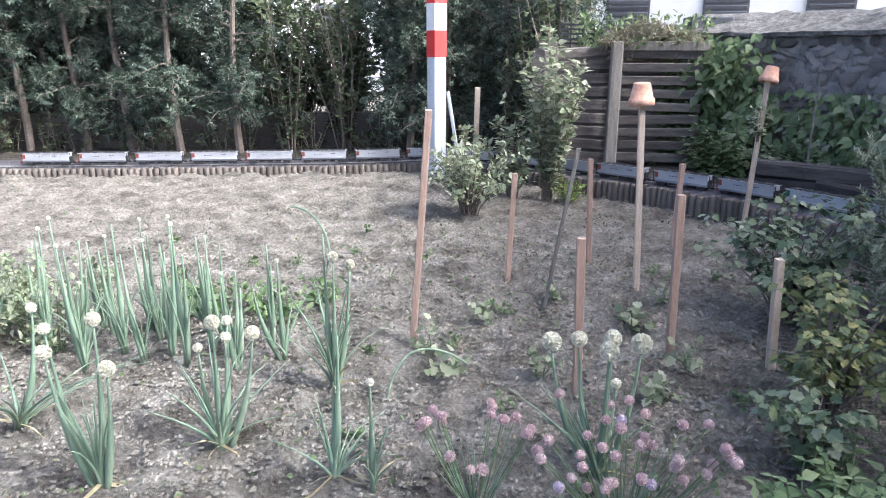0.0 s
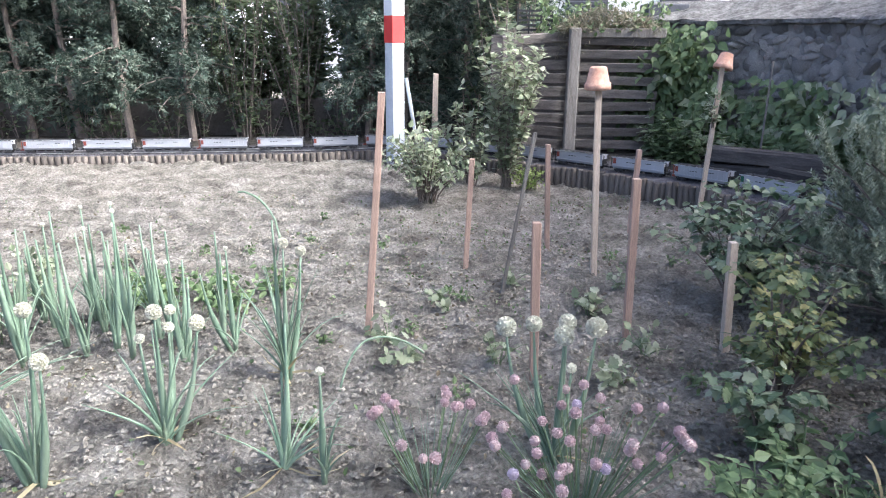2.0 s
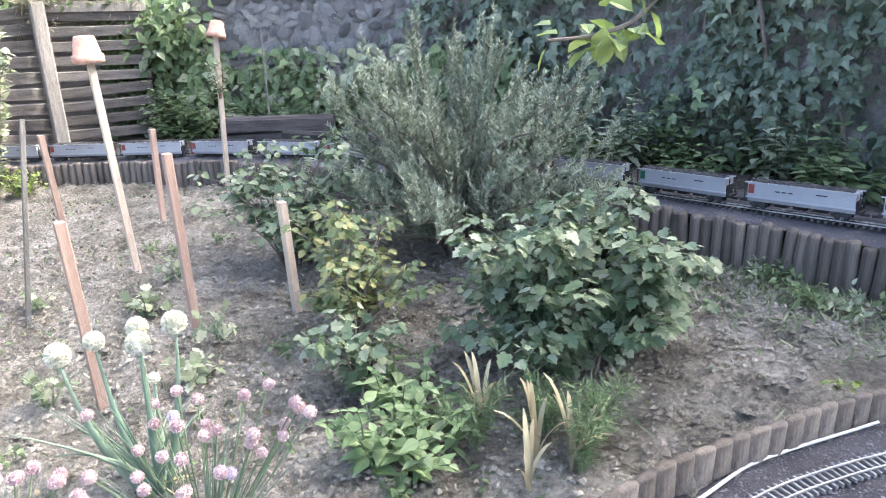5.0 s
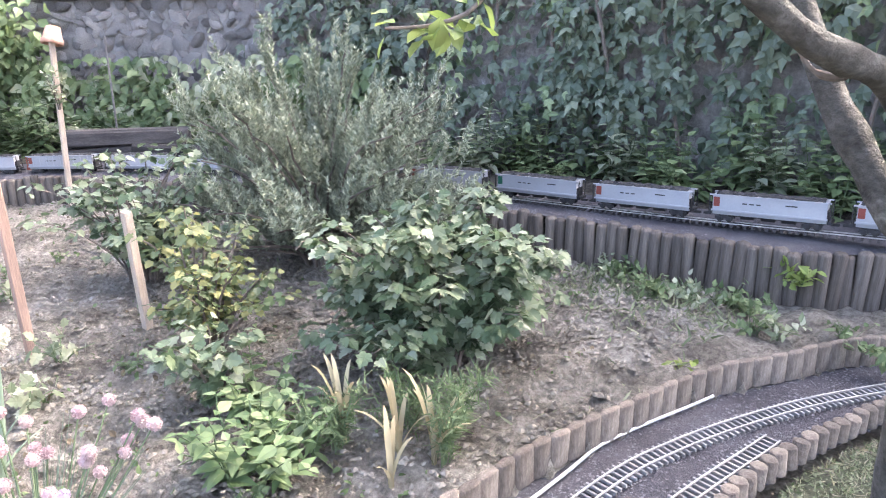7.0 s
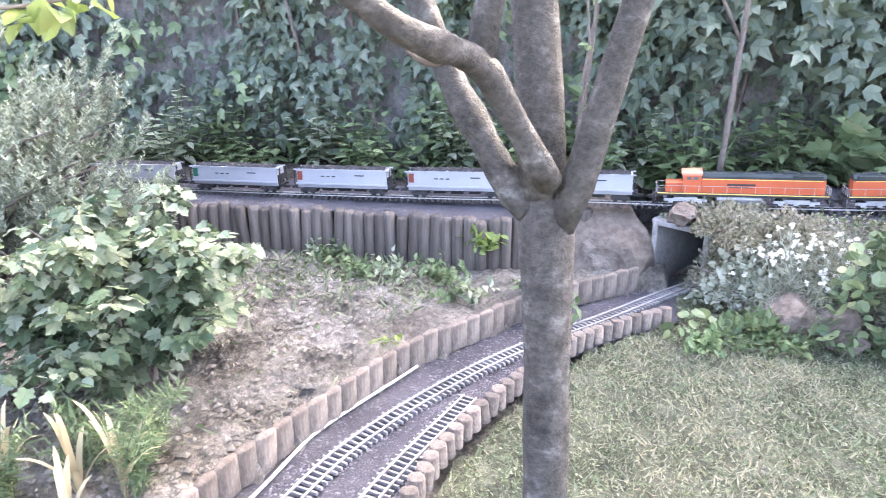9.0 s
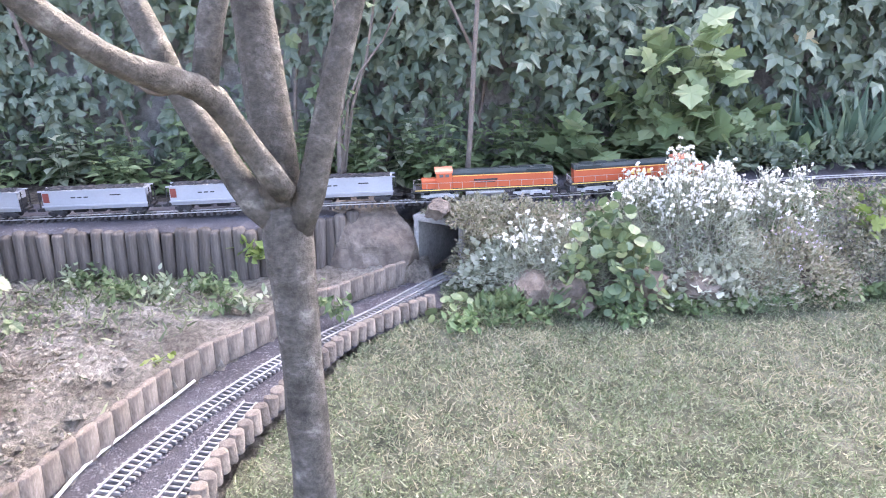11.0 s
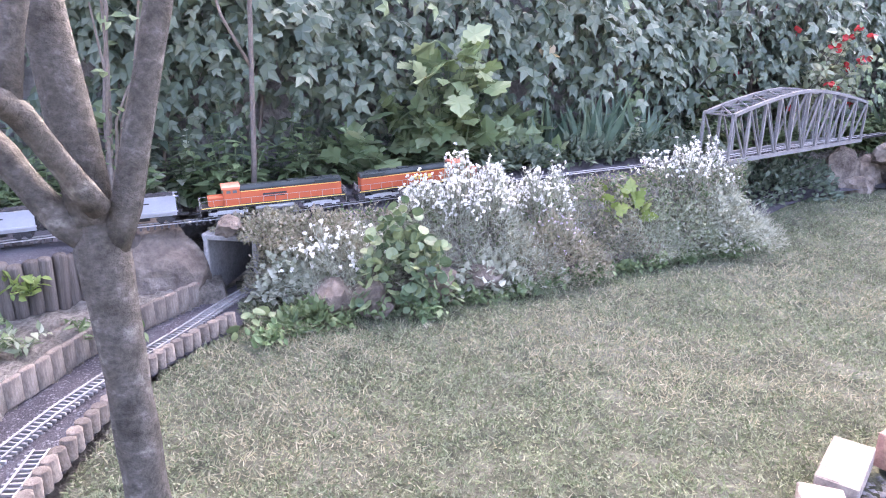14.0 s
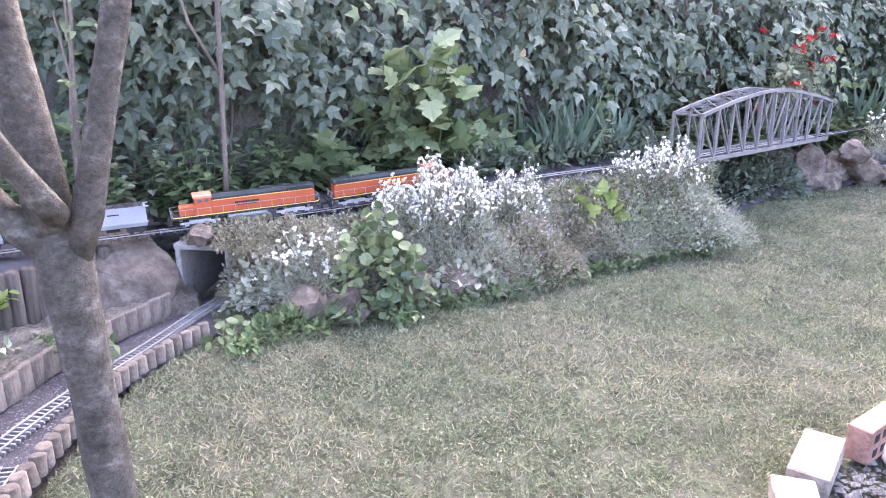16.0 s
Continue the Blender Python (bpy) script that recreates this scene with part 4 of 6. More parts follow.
def prism(bag, profile, x0, x1):
    """A profile in (y, z) drawn out along x."""
    n = len(profile)
    v = [(x0, y, z) for y, z in profile] + [(x1, y, z) for y, z in profile]
    f = [(i, (i + 1) % n, n + (i + 1) % n, n + i) for i in range(n)] + [tuple(range(n))[::-1], tuple(range(n, 2 * n))]
    bag.add(np.array(v), [q[::-1] for q in f])


def locomotive(forward, yellow_mark):
    """A six-axle diesel; the cab points along +x when forward."""
    root = thing("model_locomotive", (0, 0, 0), "orange model diesel locomotive with dark green roof and yellow lines", "model train", "train")
    g = 1 if forward else -1
    b = Bag()
    add_box(b, (0, 0, .052), (.735, .1, .014))
    part("frame", b, BLACK, root)
    b = Bag()
    prism(b, [(-.033, .059), (.033, .059), (.033, .125), (-.033, .125)], -.345 if g > 0 else -.17, .17 if g > 0 else .345)
    part("hood", b, ORANGE, root)
    b = Bag()
    prism(b, [(-.0335, .125), (.0335, .125), (.0335, .134), (.024, .148), (-.024, .148), (-.0335, .134)], -.346 if g > 0 else -.17, .17 if g > 0 else .346)
    for x in (-.28, -.2, -.1):
        add_box(b, (x * g, 0, .15), (.06, .034, .01))
    add_box(b, (-.27 * g, 0, .138), (.12, .088, .014))
    part("hood_roof", b, DARKGREEN, root, "dark green hood roof")
    b = Bag()
    for s in (-1, 1):
        add_box(b, (-.085 * g, s * .0336, .1215), (.5, .002, .003))
        add_box(b, (-.0 * g, s * .0505, .057), (.72, .002, .004))
    part("stripe", b, YELLOW, root)
    for s in (-1, 1):
        if yellow_mark:
            for k in range(4):
                b = Bag()
                add_box(b, ((k - 1.5) * .028, s * .0342, .095), (.02, .002, .022))
                part("marking", b, YELLOW, root, "plain yellow block on the hood side")
        else:
            for z, ln, hh in ((.098, .12, .009), (.086, .1, .004)):
                b = Bag()
                add_box(b, (0, s * .0342, z), (ln, .002, hh))
                part("marking", b, BLACK, root, "plain dark bar on the hood side")
    # cab and nose
    b = Bag()
    prism(b, [(-.045, .059), (.045, .059), (.045, .14), (-.045, .14)], .172 * g if g > 0 else -.25, .25 * g if g > 0 else -.172)
    prism(b, [(-.03, .059), (.03, .059), (.03, .1), (.02, .108), (-.02, .108), (-.03, .1)], .25 if g > 0 else -.325, .325 if g > 0 else -.25)
    part("cab", b, ORANGE, root)
    b = Bag()
    x0, x1 = (.168, .256) if g > 0 else (-.256, -.168)
    prism(b, [(-.046, .14), (.046, .14), (.046, .15), (.03, .16), (-.03, .16), (-.046, .15)], x0, x1)
    part("cab_roof", b, CABRED, root, "paler orange cab roof")
    b = Bag()
    for s in (-1, 1):
        for x in (.195, .225):
            add_box(b, (x * g, s * .0455, .127), (.02, .002, .014))
    for y in (-.022, .022):
        add_box(b, (.2505 * g, y, .126), (.002, .03, .018))
    part("cab_window", b, GLASS, root, "dark cab glazing")
    b = Bag()
    add_tube(b, [(-.1, 0, .03), (.08, 0, .03)], .03, 10)
    for s in (-1, 1):
        add_tube(b, [(-.1, s * .036, .035), (.09, s * .036, .035)], .011, 8)
    part("fuel_tank", b, TRUCKGREY, root, "silver tank")
    truck(root, -.235, 3, TRUCKGREY, .19)
    truck(root, .235, 3, TRUCKGREY, .19)
    b = Bag()
    for s in (-1, 1):
        add_tube(b, [(-.36, s * .049, .092), (.36, s * .049, .092)], .0012, 4)
        for k in range(13):
            add_tube(b, [(-.36 + .06 * k, s * .049, .058), (-.36 + .06 * k, s * .049, .092)], .0012, 4)
    for x in (-.366, .366):
        for y in (-.045, -.015, .015, .045):
            add_tube(b, [(x, y, .02), (x, y, .095)], .0014, 4)
        add_tube(b, [(x, -.045, .09), (x, .045, .09)], .0014, 4)
    part("handrail", b, SILVERGREY, root, "thin grey handrails")
    for x in (-.375, .375):
        b = Bag()
        for s in (-1, 1):
            for k in range(4):
                add_box(b, (x, s * .04, .012 + k * .012), (.014, .022, .002))
        add_box(b, (x, 0, .03), (.012, .09, .03))
        add_box(b, (x * 1.035, 0, .028), (.03, .012, .012))
        part("pilot", b, BLACK, root)
    return root


def hopper(end_mat, plain):
    root = thing("model_hopper_car", (0, 0, 0), "grey model coal hopper car loaded with black coal", "model train", "train")
    L = .265
    top = .132
    b2 = Bag()
    prism(b2, [(-.043, top), (-.045, .06), (-.036, .036), (.036, .036), (.045, .06), (.043, top)], -L + .02, L - .02)
    part("body", b2, CARGREY, root)
    b = Bag()
    for s in (-1, 1):
        add_box(b, (0, s * .0445, top), (2 * L - .01, .005, .006))
        add_box(b, (0, s * .0458, .058), (2 * L - .03, .004, .008))
        for k in range(0 if plain else 9):
            add_box(b, (-.21 + k * .0525, s * .0452, .095), (.006, .004, .07))
    part("rim", b, CARGREY, root)
    b = Bag()
    n1, n2 = 40, 8
    xs = np.linspace(-L + .03, L - .03, n1)
    ys = np.linspace(-.04, .04, n2)
    X, Y = np.meshgrid(xs, ys, indexing='ij')
    Zc = top + .004 + .008 * np.cos(Y / .04 * 1.5) + np.random.default_rng(3).normal(0, .0025, X.shape)
    idx = np.arange(X.size).reshape(X.shape)
    b.add(np.stack([X, Y, Zc], -1).reshape(-1, 3), np.stack([idx[:-1, :-1], idx[1:, :-1], idx[1:, 1:], idx[:-1, 1:]], -1).reshape(-1, 4))
    part("coal_load", b, COAL, root, "black coal load")
    for s in (-1, 1):
        b = Bag()
        add_box(b, (-L + .038, s * .0456, .1), (.028, .003, .045))
        part("end_panel", b, end_mat, root, "coloured end panel")
    for s in (-1, 1):
        for x, z, ln in ((-.1, .098, .02), (-.07, .098, .02), (-.04, .098, .02), (.1, .105, .05)):
            b = Bag()
            add_box(b, (x, s * .0458, z), (ln, .002, .0055))
            part("marking", b, BLACK, root, "small dark bar on the car side")
    for x in (-L, L):
        b = Bag()
        for s in (-1, 1):
            add_box(b, (x * .985, s * .04, .085), (.004, .004, .1))
            for k in range(5):
                add_box(b, (x * .985, s * .033, .045 + k * .019), (.003, .016, .003))
        add_box(b, (x * .98, 0, .042), (.02, .08, .012))
        add_box(b, (x * 1.05, 0, .03), (.036, .012, .012))
        add_box(b, (x * .93, 0, .07), (.008, .07, .05))
        part("end_frame", b, BLACK if plain or x > 0 else end_mat, root)
    b = Bag()
    add_box(b, (0, 0, .034), (.5, .02, .014))
    for k in (-.09, 0, .09):
        prism(b, [(-.03, .037), (.03, .037), (.012, .015), (-.012, .015)], k - .03, k + .03)
    part("chute", b, BLACK, root)
    truck(root, -.19, 2, BLACK, .085)
    truck(root, .19, 2, BLACK, .085)
    return root


front = ts[np.argmin(np.hypot(tl[:, 0] - 3.58, tl[:, 1] + 1.45))]
L2 = locomotive(True, True)
L2.matrix_basis = rail_pose(front - .4, .76)
L1 = locomotive(False, False)
L1.matrix_basis = rail_pose(front - 1.2, .76)
kinds = [hopper(CARBROWN, True), hopper(CARBROWN, False), hopper(CARGREEN, True)]
s = front - 1.92
i = 0
order = [0, 0, 0, 2, 0, 2, 1, 0, 2, 1, 0, 0, 2, 0, 0, 1, 0, 0, 1, 0, 0, 1, 1]
used = set()
while s > ts[np.argmin(np.hypot(tl[:, 0] + 5.0, tl[:, 1] - 7.46))]:
    k = order[i % len(order)]
    m = rail_pose(s, .56)
    if k not in used:
        kinds[k].matrix_basis = m
        used.add(k)
    else:
        copy_thing(kinds[k], m)
    s -= .605
    i += 1

# ---- truss bridge ----
BR0, BR1 = np.array([3.5, -2.967, .5]), np.array([4.057, -4.717, .505])
bd = BR1 - BR0
BL = np.linalg.norm(bd)
bridge = thing("truss_bridge", tuple(BR0), "grey model railway truss bridge with an arched top chord", "model bridge")
bridge.matrix_basis = Matrix.Translation(BR0) @ Matrix.Rotation(math.atan2(bd[1], bd[0]), 4, 'Z') @ Matrix.Rotation(-math.asin(bd[2] / BL), 4, 'Y')


def chord(t):
    return .285 + .12 * (1 - abs(2 * t - 1) ** 1.6)


NP = 10
for s in (-1, 1):
    y = s * .1
    b = Bag()
    add_beam(b, (0, y, 0), (BL, y, 0), .024)
    part("bottom_chord", b, BRIDGEGREY, bridge)
    b = Bag()
    add_tube(b, [(BL * k / NP, y, chord(k / NP)) for k in range(NP + 1)], .0141, 4)
    part("top_chord", b, BRIDGEGREY, bridge)
    for k in range(NP + 1):
        b = Bag()
        add_beam(b, (BL * k / NP, y, 0), (BL * k / NP, y, chord(k / NP)), .015)
        part("vertical", b, BRIDGEGREY, bridge)
    for k in range(NP):
        b = Bag()
        lo_first = k >= NP / 2
        a = (BL * k / NP, y, 0 if lo_first else chord(k / NP))
        c = (BL * (k + 1) / NP, y, chord((k + 1) / NP) if lo_first else 0)
        add_beam(b, a, c, .011)
        part("diagonal", b, BRIDGEGREY, bridge)
for k in range(NP + 1):
    b = Bag()
    h = chord(k / NP)
    add_beam(b, (BL * k / NP, -.1, h), (BL * k / NP, .1, h), .01)
    if k < NP:
        add_beam(b, (BL * k / NP, -.1, h), (BL * (k + 1) / NP, .1, chord((k + 1) / NP)), .007)
        add_beam(b, (BL * k / NP, .1, h), (BL * (k + 1) / NP, -.1, chord((k + 1) / NP)), .007)
    part("top_bracing", b, BRIDGEGREY, bridge)
b = Bag()
for k in range(26):
    add_box(b, (BL * (k + .5) / 26, 0, -.005), (.012, .2, .014))
add_box(b, (BL / 2, 0, .0), (BL, .07, .008))
part("deck", b, BRIDGEGREY, bridge)
for t, hh in ((-.02, .6),):
    p = BR0 + bd * t
    solid("bridge_pier", brick_shape("pier", .1, .13, hh, .02, .012), BOULDER, "dark stone block under the end of the bridge", "pier", "bridge piers", at=pose(p[0] + .03, p[1], p[2] - .02 - hh, 0, 0, 10))

# ---- embankment, tunnel, rocks ----
toe = smooth_line([(3.22, -.22, -.06), (3.02, -.45, -.06), (2.98, -.8, -.06), (3.0, -1.2, -.06), (3.14, -1.9, -.06), (3.2, -2.6, -.06), (3.36, -3.0, -.06), (3.5, -3.25, -.06)], .05)
crest = np.array([on_track(np.interp(i, [0, len(toe) - 1], [ts[np.argmin(abs(tl[:, 1] + .18))], ts[np.argmin(abs(tl[:, 1] + 3.14))]])) for i in range(len(toe))])
mid = crest.copy()
mid[:, 0] -= .14
mid[:, 2] -= .035
far = crest.copy()
far[:, 0] += 1.0
far[:, 2] -= .02
steep = toe * .35 + mid * .65
steep[:, 2] = mid[:, 2] * .72
steep += rng.normal(0, .02, steep.shape)
for nm, a, c, m, lab in (("embankment_face", toe, steep, SOIL, "earth face of the planted embankment"), ("embankment_shoulder", steep, mid, SOIL, "earth shoulder of the planted embankment"), ("embankment_top", mid, far, BALLAST, "ballasted top of the embankment")):
    tagged(part(nm, strip(nm, a, c, 5), m), lab, "ground", kind="structure")
b = Bag()
fl = np.array([(4.0, -3.2, .42), (4.25, -4.6, .3), (4.35, -6.0, .4), (4.7, -9.0, .45)])
fr = fl + np.array([.9, .1, .3])
tagged(part("far_bank", strip("far_bank", smooth_line(fl, .1), smooth_line(fr, .1)[:len(smooth_line(fl, .1))] if len(smooth_line(fr, .1)) >= len(smooth_line(fl, .1)) else smooth_line(fl, .1) + np.array([.9, .1, .3]), 4), SOIL), "dark planted earth bank below the wall", "ground", kind="structure")


def rock(name, x, y, z, sx, sy, sz, seed, label, rz=0, mat=None):
    bm = bmesh.new()
    bmesh.ops.create_icosphere(bm, subdivisions=3, radius=1)
    chipped(bm, seed, 11, .58, .84, .2)
    bmesh.ops.scale(bm, vec=(1.3, 1.3, 1.3), verts=bm.verts)
    bmesh.ops.scale(bm, vec=(sx, sy, sz), verts=bm.verts)
    me = bpy.data.meshes.new(name)
    bm.to_mesh(me)
    bm.free()
    return solid(name, me, mat or BOULDER, label, "rock", "rocks of the embankment", at=pose(x, y, z, 0, 0, rz))


rock("boulder", 3.56, .34, .11, .23, .2, .19, 9, "large brown flat-faced boulder beside the tunnel mouth", 20)
rock("rock", 3.36, .0, .32, .06, .055, .05, 21, "rusty brown stone on the tunnel roof")
rock("rock", 3.45, .13, .02, .04, .04, .06, 2, "dark rock wedged beside the tunnel mouth")
for i, (x, y, z, s) in enumerate([(2.98, -.42, .04, .1), (2.94, -.6, .03, .11), (2.98, -.95, .06, .1), (3.1, -1.5, .03, .08), (3.16, -1.75, .03, .07), (3.2, -2.05, .02, .07), (3.22, -2.35, .02, .08), (3.02, -1.2, .05, .09)]):
    rock("rock", x, y, z, s, s * .9, s * .75, 10 + i, "brown rough stone at the foot of the embankment", 40 * i)
for x, y, z, sx, sy, sz, k in ((4.13, -4.76, .24, .11, .12, .19, 71), (3.98, -4.86, .12, .1, .12, .1, 72), (4.12, -5.0, .2, .13, .12, .13, 73)):
    rock("rock", x, y, z, sx, sy, sz, k, "grey stone block under the end of the bridge", 25 * k)
rock("rock", 3.5, -1.42, .47, .045, .04, .075, 31, "brown upright stone among the white flowers", 10)
for i, (x, y, z, s) in enumerate([(3.9, -5.15, .22, .13), (3.8, -5.35, .2, .1), (3.75, -5.6, .2, .1), (3.6, -6.1, .2, .09), (3.9, -5.0, .4, .1)]):
    rock("rock", x, y, z, s, s, s * .8, 50 + i, "grey brown stone at the end of the bridge", 33 * i)
tun = thing("concrete_tunnel", (3.4, .0, -.06), "square concrete channel tunnel under the raised track", "tunnel")
tun.matrix_basis = pose(3.42, -.03, -.06, 0, 0, -27)
part("side_wall", brick_shape("side_wall", .7, .028, .33, .006, .002), CONCRETE, tun, at=pose(.3, .125, 0))
part("side_wall", brick_shape("side_wall", .7, .028, .33, .006, .002), CONCRETE, tun, at=pose(.3, -.125, 0))
part("roof_slab", brick_shape("roof_slab", .7, .29, .03, .006, .002), CONCRETE, tun, at=pose(.3, 0, .3))
# black sheet across the passage stands in for the darkness inside
part("end_wall", brick_shape("end_wall", .03, .22, .3), BLACK, tun, at=pose(.62, 0, 0))

# ---- fire pit of bricks ----


def fire_brick(x, y, z, rx, ry, rz, mat, label, holes=False):
    root = thing("brick", (x, y, z), label, "brick", "fire pit bricks")
    root.matrix_basis = pose(x, y, z, rx, ry, rz)
    part("body", brick_shape("body", .24, .115, .071, .004, .0015, int(rz)), mat, root)
    if holes:
        for i in range(4):
            for j in range(2):
                # solid black blocks, the shade of the perforations given as colour
                part("hole", brick_shape("hole", .028, .026, .0725), BLACK, root, "black block standing in for a shaded perforation", at=pose(-.08 + .053 * i, -.025 + .05 * j, -.0008))
    return root


fire_brick(1.205, -1.6, -.02, 0, -4, -59, BRICKPALE, "pale soot-stained brick of the fire pit, lying flat")
fire_brick(1.1, -1.4, -.03, 0, 0, -40, BRICKPALE, "half-sunk pale brick of the fire pit").scale = (.5, 1, 1)
fire_brick(1.26, -1.86, .045, 90, 0, -75, BRICKRED, "red perforated brick standing on its edge", True)
fire_brick(1.2, -2.13, .045, 90, 0, -110, BRICKPALE, "pale brick standing on its edge", True)
bag = crumbs(1200, (.7, 1.18), (-2.15, -1.45), .006, .022, lambda x, y: -.025 + 0 * x, lambda x, y: x > .5)
tagged(part("ash", bag, ASH), "grey ash and charcoal bits in the fire pit", "ash", kind="stuff")
b = Bag()
add_tube(b, smooth_line([(1.2, -1.98, .0), (1.19, -1.95, .1), (1.17, -1.88, .12), (1.12, -1.78, .1), (1.08, -1.72, .06), (1.04, -1.8, .02)], .02), .008, 6)
solid("iron_rod", b, IRON, "bent rusty iron rod over the fire pit", "iron rod", smooth=True)

# ---- small tree on the lawn ----
TRUNK = [(1.161, 0.257, 0.394), (1.179, 0.270, 0.663), (1.198, 0.281, 0.806), (1.217, 0.291, 0.902)]
LIMB_UP = [(1.216, 0.294, 0.902), (1.225, 0.301, 0.960), (1.243, 0.315, 1.090), (1.261, 0.331, 1.215), (1.270, 0.337, 1.267)]
LIMB_RIGHT = [(1.200, 0.267, 0.855), (1.192, 0.246, 0.906), (1.196, 0.211, 1.047), (1.209, 0.178, 1.181), (1.220, 0.157, 1.269)]
LIMB_LEFT = [(1.168, 0.279, 0.938), (1.146, 0.292, 0.967), (1.109, 0.326, 1.041), (1.061, 0.360, 1.113), (0.977, 0.403, 1.143), (0.912, 0.442, 1.176)]
LIMB_FORK = [(1.060, 0.364, 1.109), (1.072, 0.357, 1.185), (1.086, 0.338, 1.259)]
LIMB_BACK = [(1.204, 0.309, 0.882), (1.217, 0.347, 0.915), (1.237, 0.398, 0.986), (1.262, 0.461, 1.077), (1.287, 0.518, 1.187)]
TWIG = [(1.035, 0.382, 1.127), (1.027, 0.409, 1.113), (1.019, 0.438, 1.122), (1.009, 0.466, 1.165)]


def grown(pts, r0, r1, ends=0.6, step=.03):
    """A limb through the points, carried on past its end."""
    p = np.array(pts)
    e = p[-1] + unit(p[-1] - p[-2]) * ends if ends else None
    q = smooth_line(np.vstack([p, e]) if ends else p, step) if np.ptp(p[:, :2]) > .2 else None
    if q is None or len(q) < 6:
        t = np.linspace(0, 1, 14)
        k = np.vstack([p, e]) if ends else p
        s = np.concatenate([[0], np.cumsum(np.linalg.norm(np.diff(k, axis=0), axis=1))])
        q = np.stack([np.interp(t * s[-1], s, k[:, i]) for i in range(3)], 1)
        for _ in range(2):
            q[1:-1] = (q[:-2] + 2 * q[1:-1] + q[2:]) / 4
    n = len(q)
    r = np.linspace(r0, r1, n) * (1 + .05 * np.sin(np.arange(n) * 1.9)) + rng.normal(0, .0008, n)
    return q, r


base = (TRUNK[0][0] - .01, TRUNK[0][1] - .01, -.04)
tree = thing("tree", base, "young smooth-barked fruit tree with four limbs on the lawn", "tree")
b = Bag()
foot = [(base[0] + .0, base[1], -.08), (base[0] + .005, base[1], .02)] + TRUNK + [(1.224, .299, .955), (1.23, .304, .995)]
k = np.array(foot)
t = np.linspace(0, 1, 24)
s = np.concatenate([[0], np.cumsum(np.linalg.norm(np.diff(k, axis=0), axis=1))])
q = np.stack([np.interp(t * s[-1], s, k[:, i]) for i in range(3)], 1)
add_tube(b, q, (.037 + .019 * np.exp(-t * 4.4) + .009 * np.exp(-((t - .86) / .09) ** 2) + .0015 * np.sin(t * 37)) * np.interp(t, [0, .86, 1], [1, 1, .5]), 16)
part("trunk", b, BARK, tree, world=True, smooth=True)
limbs = []
for pts, r0, r1, ends in ((LIMB_UP, .038, .031, 1.0), (LIMB_RIGHT, .025, .019, .9), (LIMB_LEFT + [(.82, .51, 1.27), (.74, .58, 1.45)], .022, .012, .3), (LIMB_FORK, .02, .016, .8), (LIMB_BACK, .027, .018, .7)):
    q, r = grown(pts, r0, r1, ends)
    limbs.append(q)
    b = Bag()
    add_tube(b, q, r, 12)
    part("limb", b, BARK, tree, world=True, smooth=True)
b = Bag()
q, r = grown(TWIG, .006, .003, 0)
add_tube(b, q, r, 6)
part("twig", b, STEMBARK, tree, world=True)
b = Bag()
hang = smooth_line([tuple(limbs[4][-1]), (1.6, 1.0, 1.75), (1.42, 1.06, 1.46), (1.25, 1.12, 1.24), (1.16, 1.165, 1.19), (1.04, 1.21, 1.18)], .03)
add_tube(b, hang, np.linspace(.012, .003, len(hang)), 6)
part("twig", b, STEMBARK, tree, world=True)
b = Bag()
P, D, N, S = leaves_along([hang[-15:]], 44, .074, 0.05, .9, .5, .02)
add_leaves(b, OVATE, P, D, N, S)
part("hanging_leaves", b, LIME, tree, "bright green hanging leaves", world=True)
# crown above the picture
b = Bag()
tops = [q[-1] for q in limbs]
lines = []
for q in limbs:
    for i in range(26):
        a = q[-1 - int(rng.integers(0, max(2, len(q) // 4)))]
        d = rand_dirs(1, 1.6)[0]
        lines.append(a + np.linspace(0, 1, 6)[:, None] * d * rng.uniform(.5, 1.3) + np.linspace(0, 1, 6)[:, None] ** 2 * np.array([0, 0, .1]))
lines = [L for L in lines if L[:, 2].min() > 1.6]
for L in lines:
    add_tube(b, L, np.linspace(.007, .002, len(L)), 4)
tagged(part("branch_cluster", b, STEMBARK, tree, world=True), kind="stuff")
b = Bag()
P, D, N, S = leaves_along(lines, 18, .08, .2, .9, .3, .02)
kk = P[:, 2] > 1.7
add_leaves(b, OVATE, P[kk], D[kk], N[kk], S[kk])
tagged(part("crown", b, PRIVET, tree, world=True), kind="stuff")


# ---- leafy plants ----
def bush(name, x, y, label, category, n, h, spread, leaf, mat, size, per, stem=STEMBARK, r0=.006, low=.5, bend=.5, t0=.15, group="", up=.3, flowers=None, sides=5, z=0.0, out=.8):
    root = thing(name, (x, y, z), label, category, group)
    lines = shoots(n, h, spread, spread * .2, low, bend)
    b = Bag()
    for L in lines:
        add_tube(b, L, np.linspace(r0, r0 * .35, len(L)), sides, False)
    tagged(part("stem_cluster", b, stem, root), kind="stuff")
    b = Bag()
    P, D, N, S = leaves_along(lines, per, size, t0, out, up, size * .25)
    add_leaves(b, leaf, P, D, N, S)
    tagged(part("foliage", b, mat, root), kind="stuff")
    if flowers:
        fm, fs, fn = flowers
        b = Bag()
        for L in lines:
            p = L[-1] + rng.normal(0, fs * 1.5, (fn, 3))
            add_leaves(b, ROUND, np.repeat(p, 4, 0), rand_dirs(4 * fn, .3), rand_dirs(4 * fn, 1), fs)
        tagged(part("flower_mass", b, fm, root), kind="stuff")
    return root


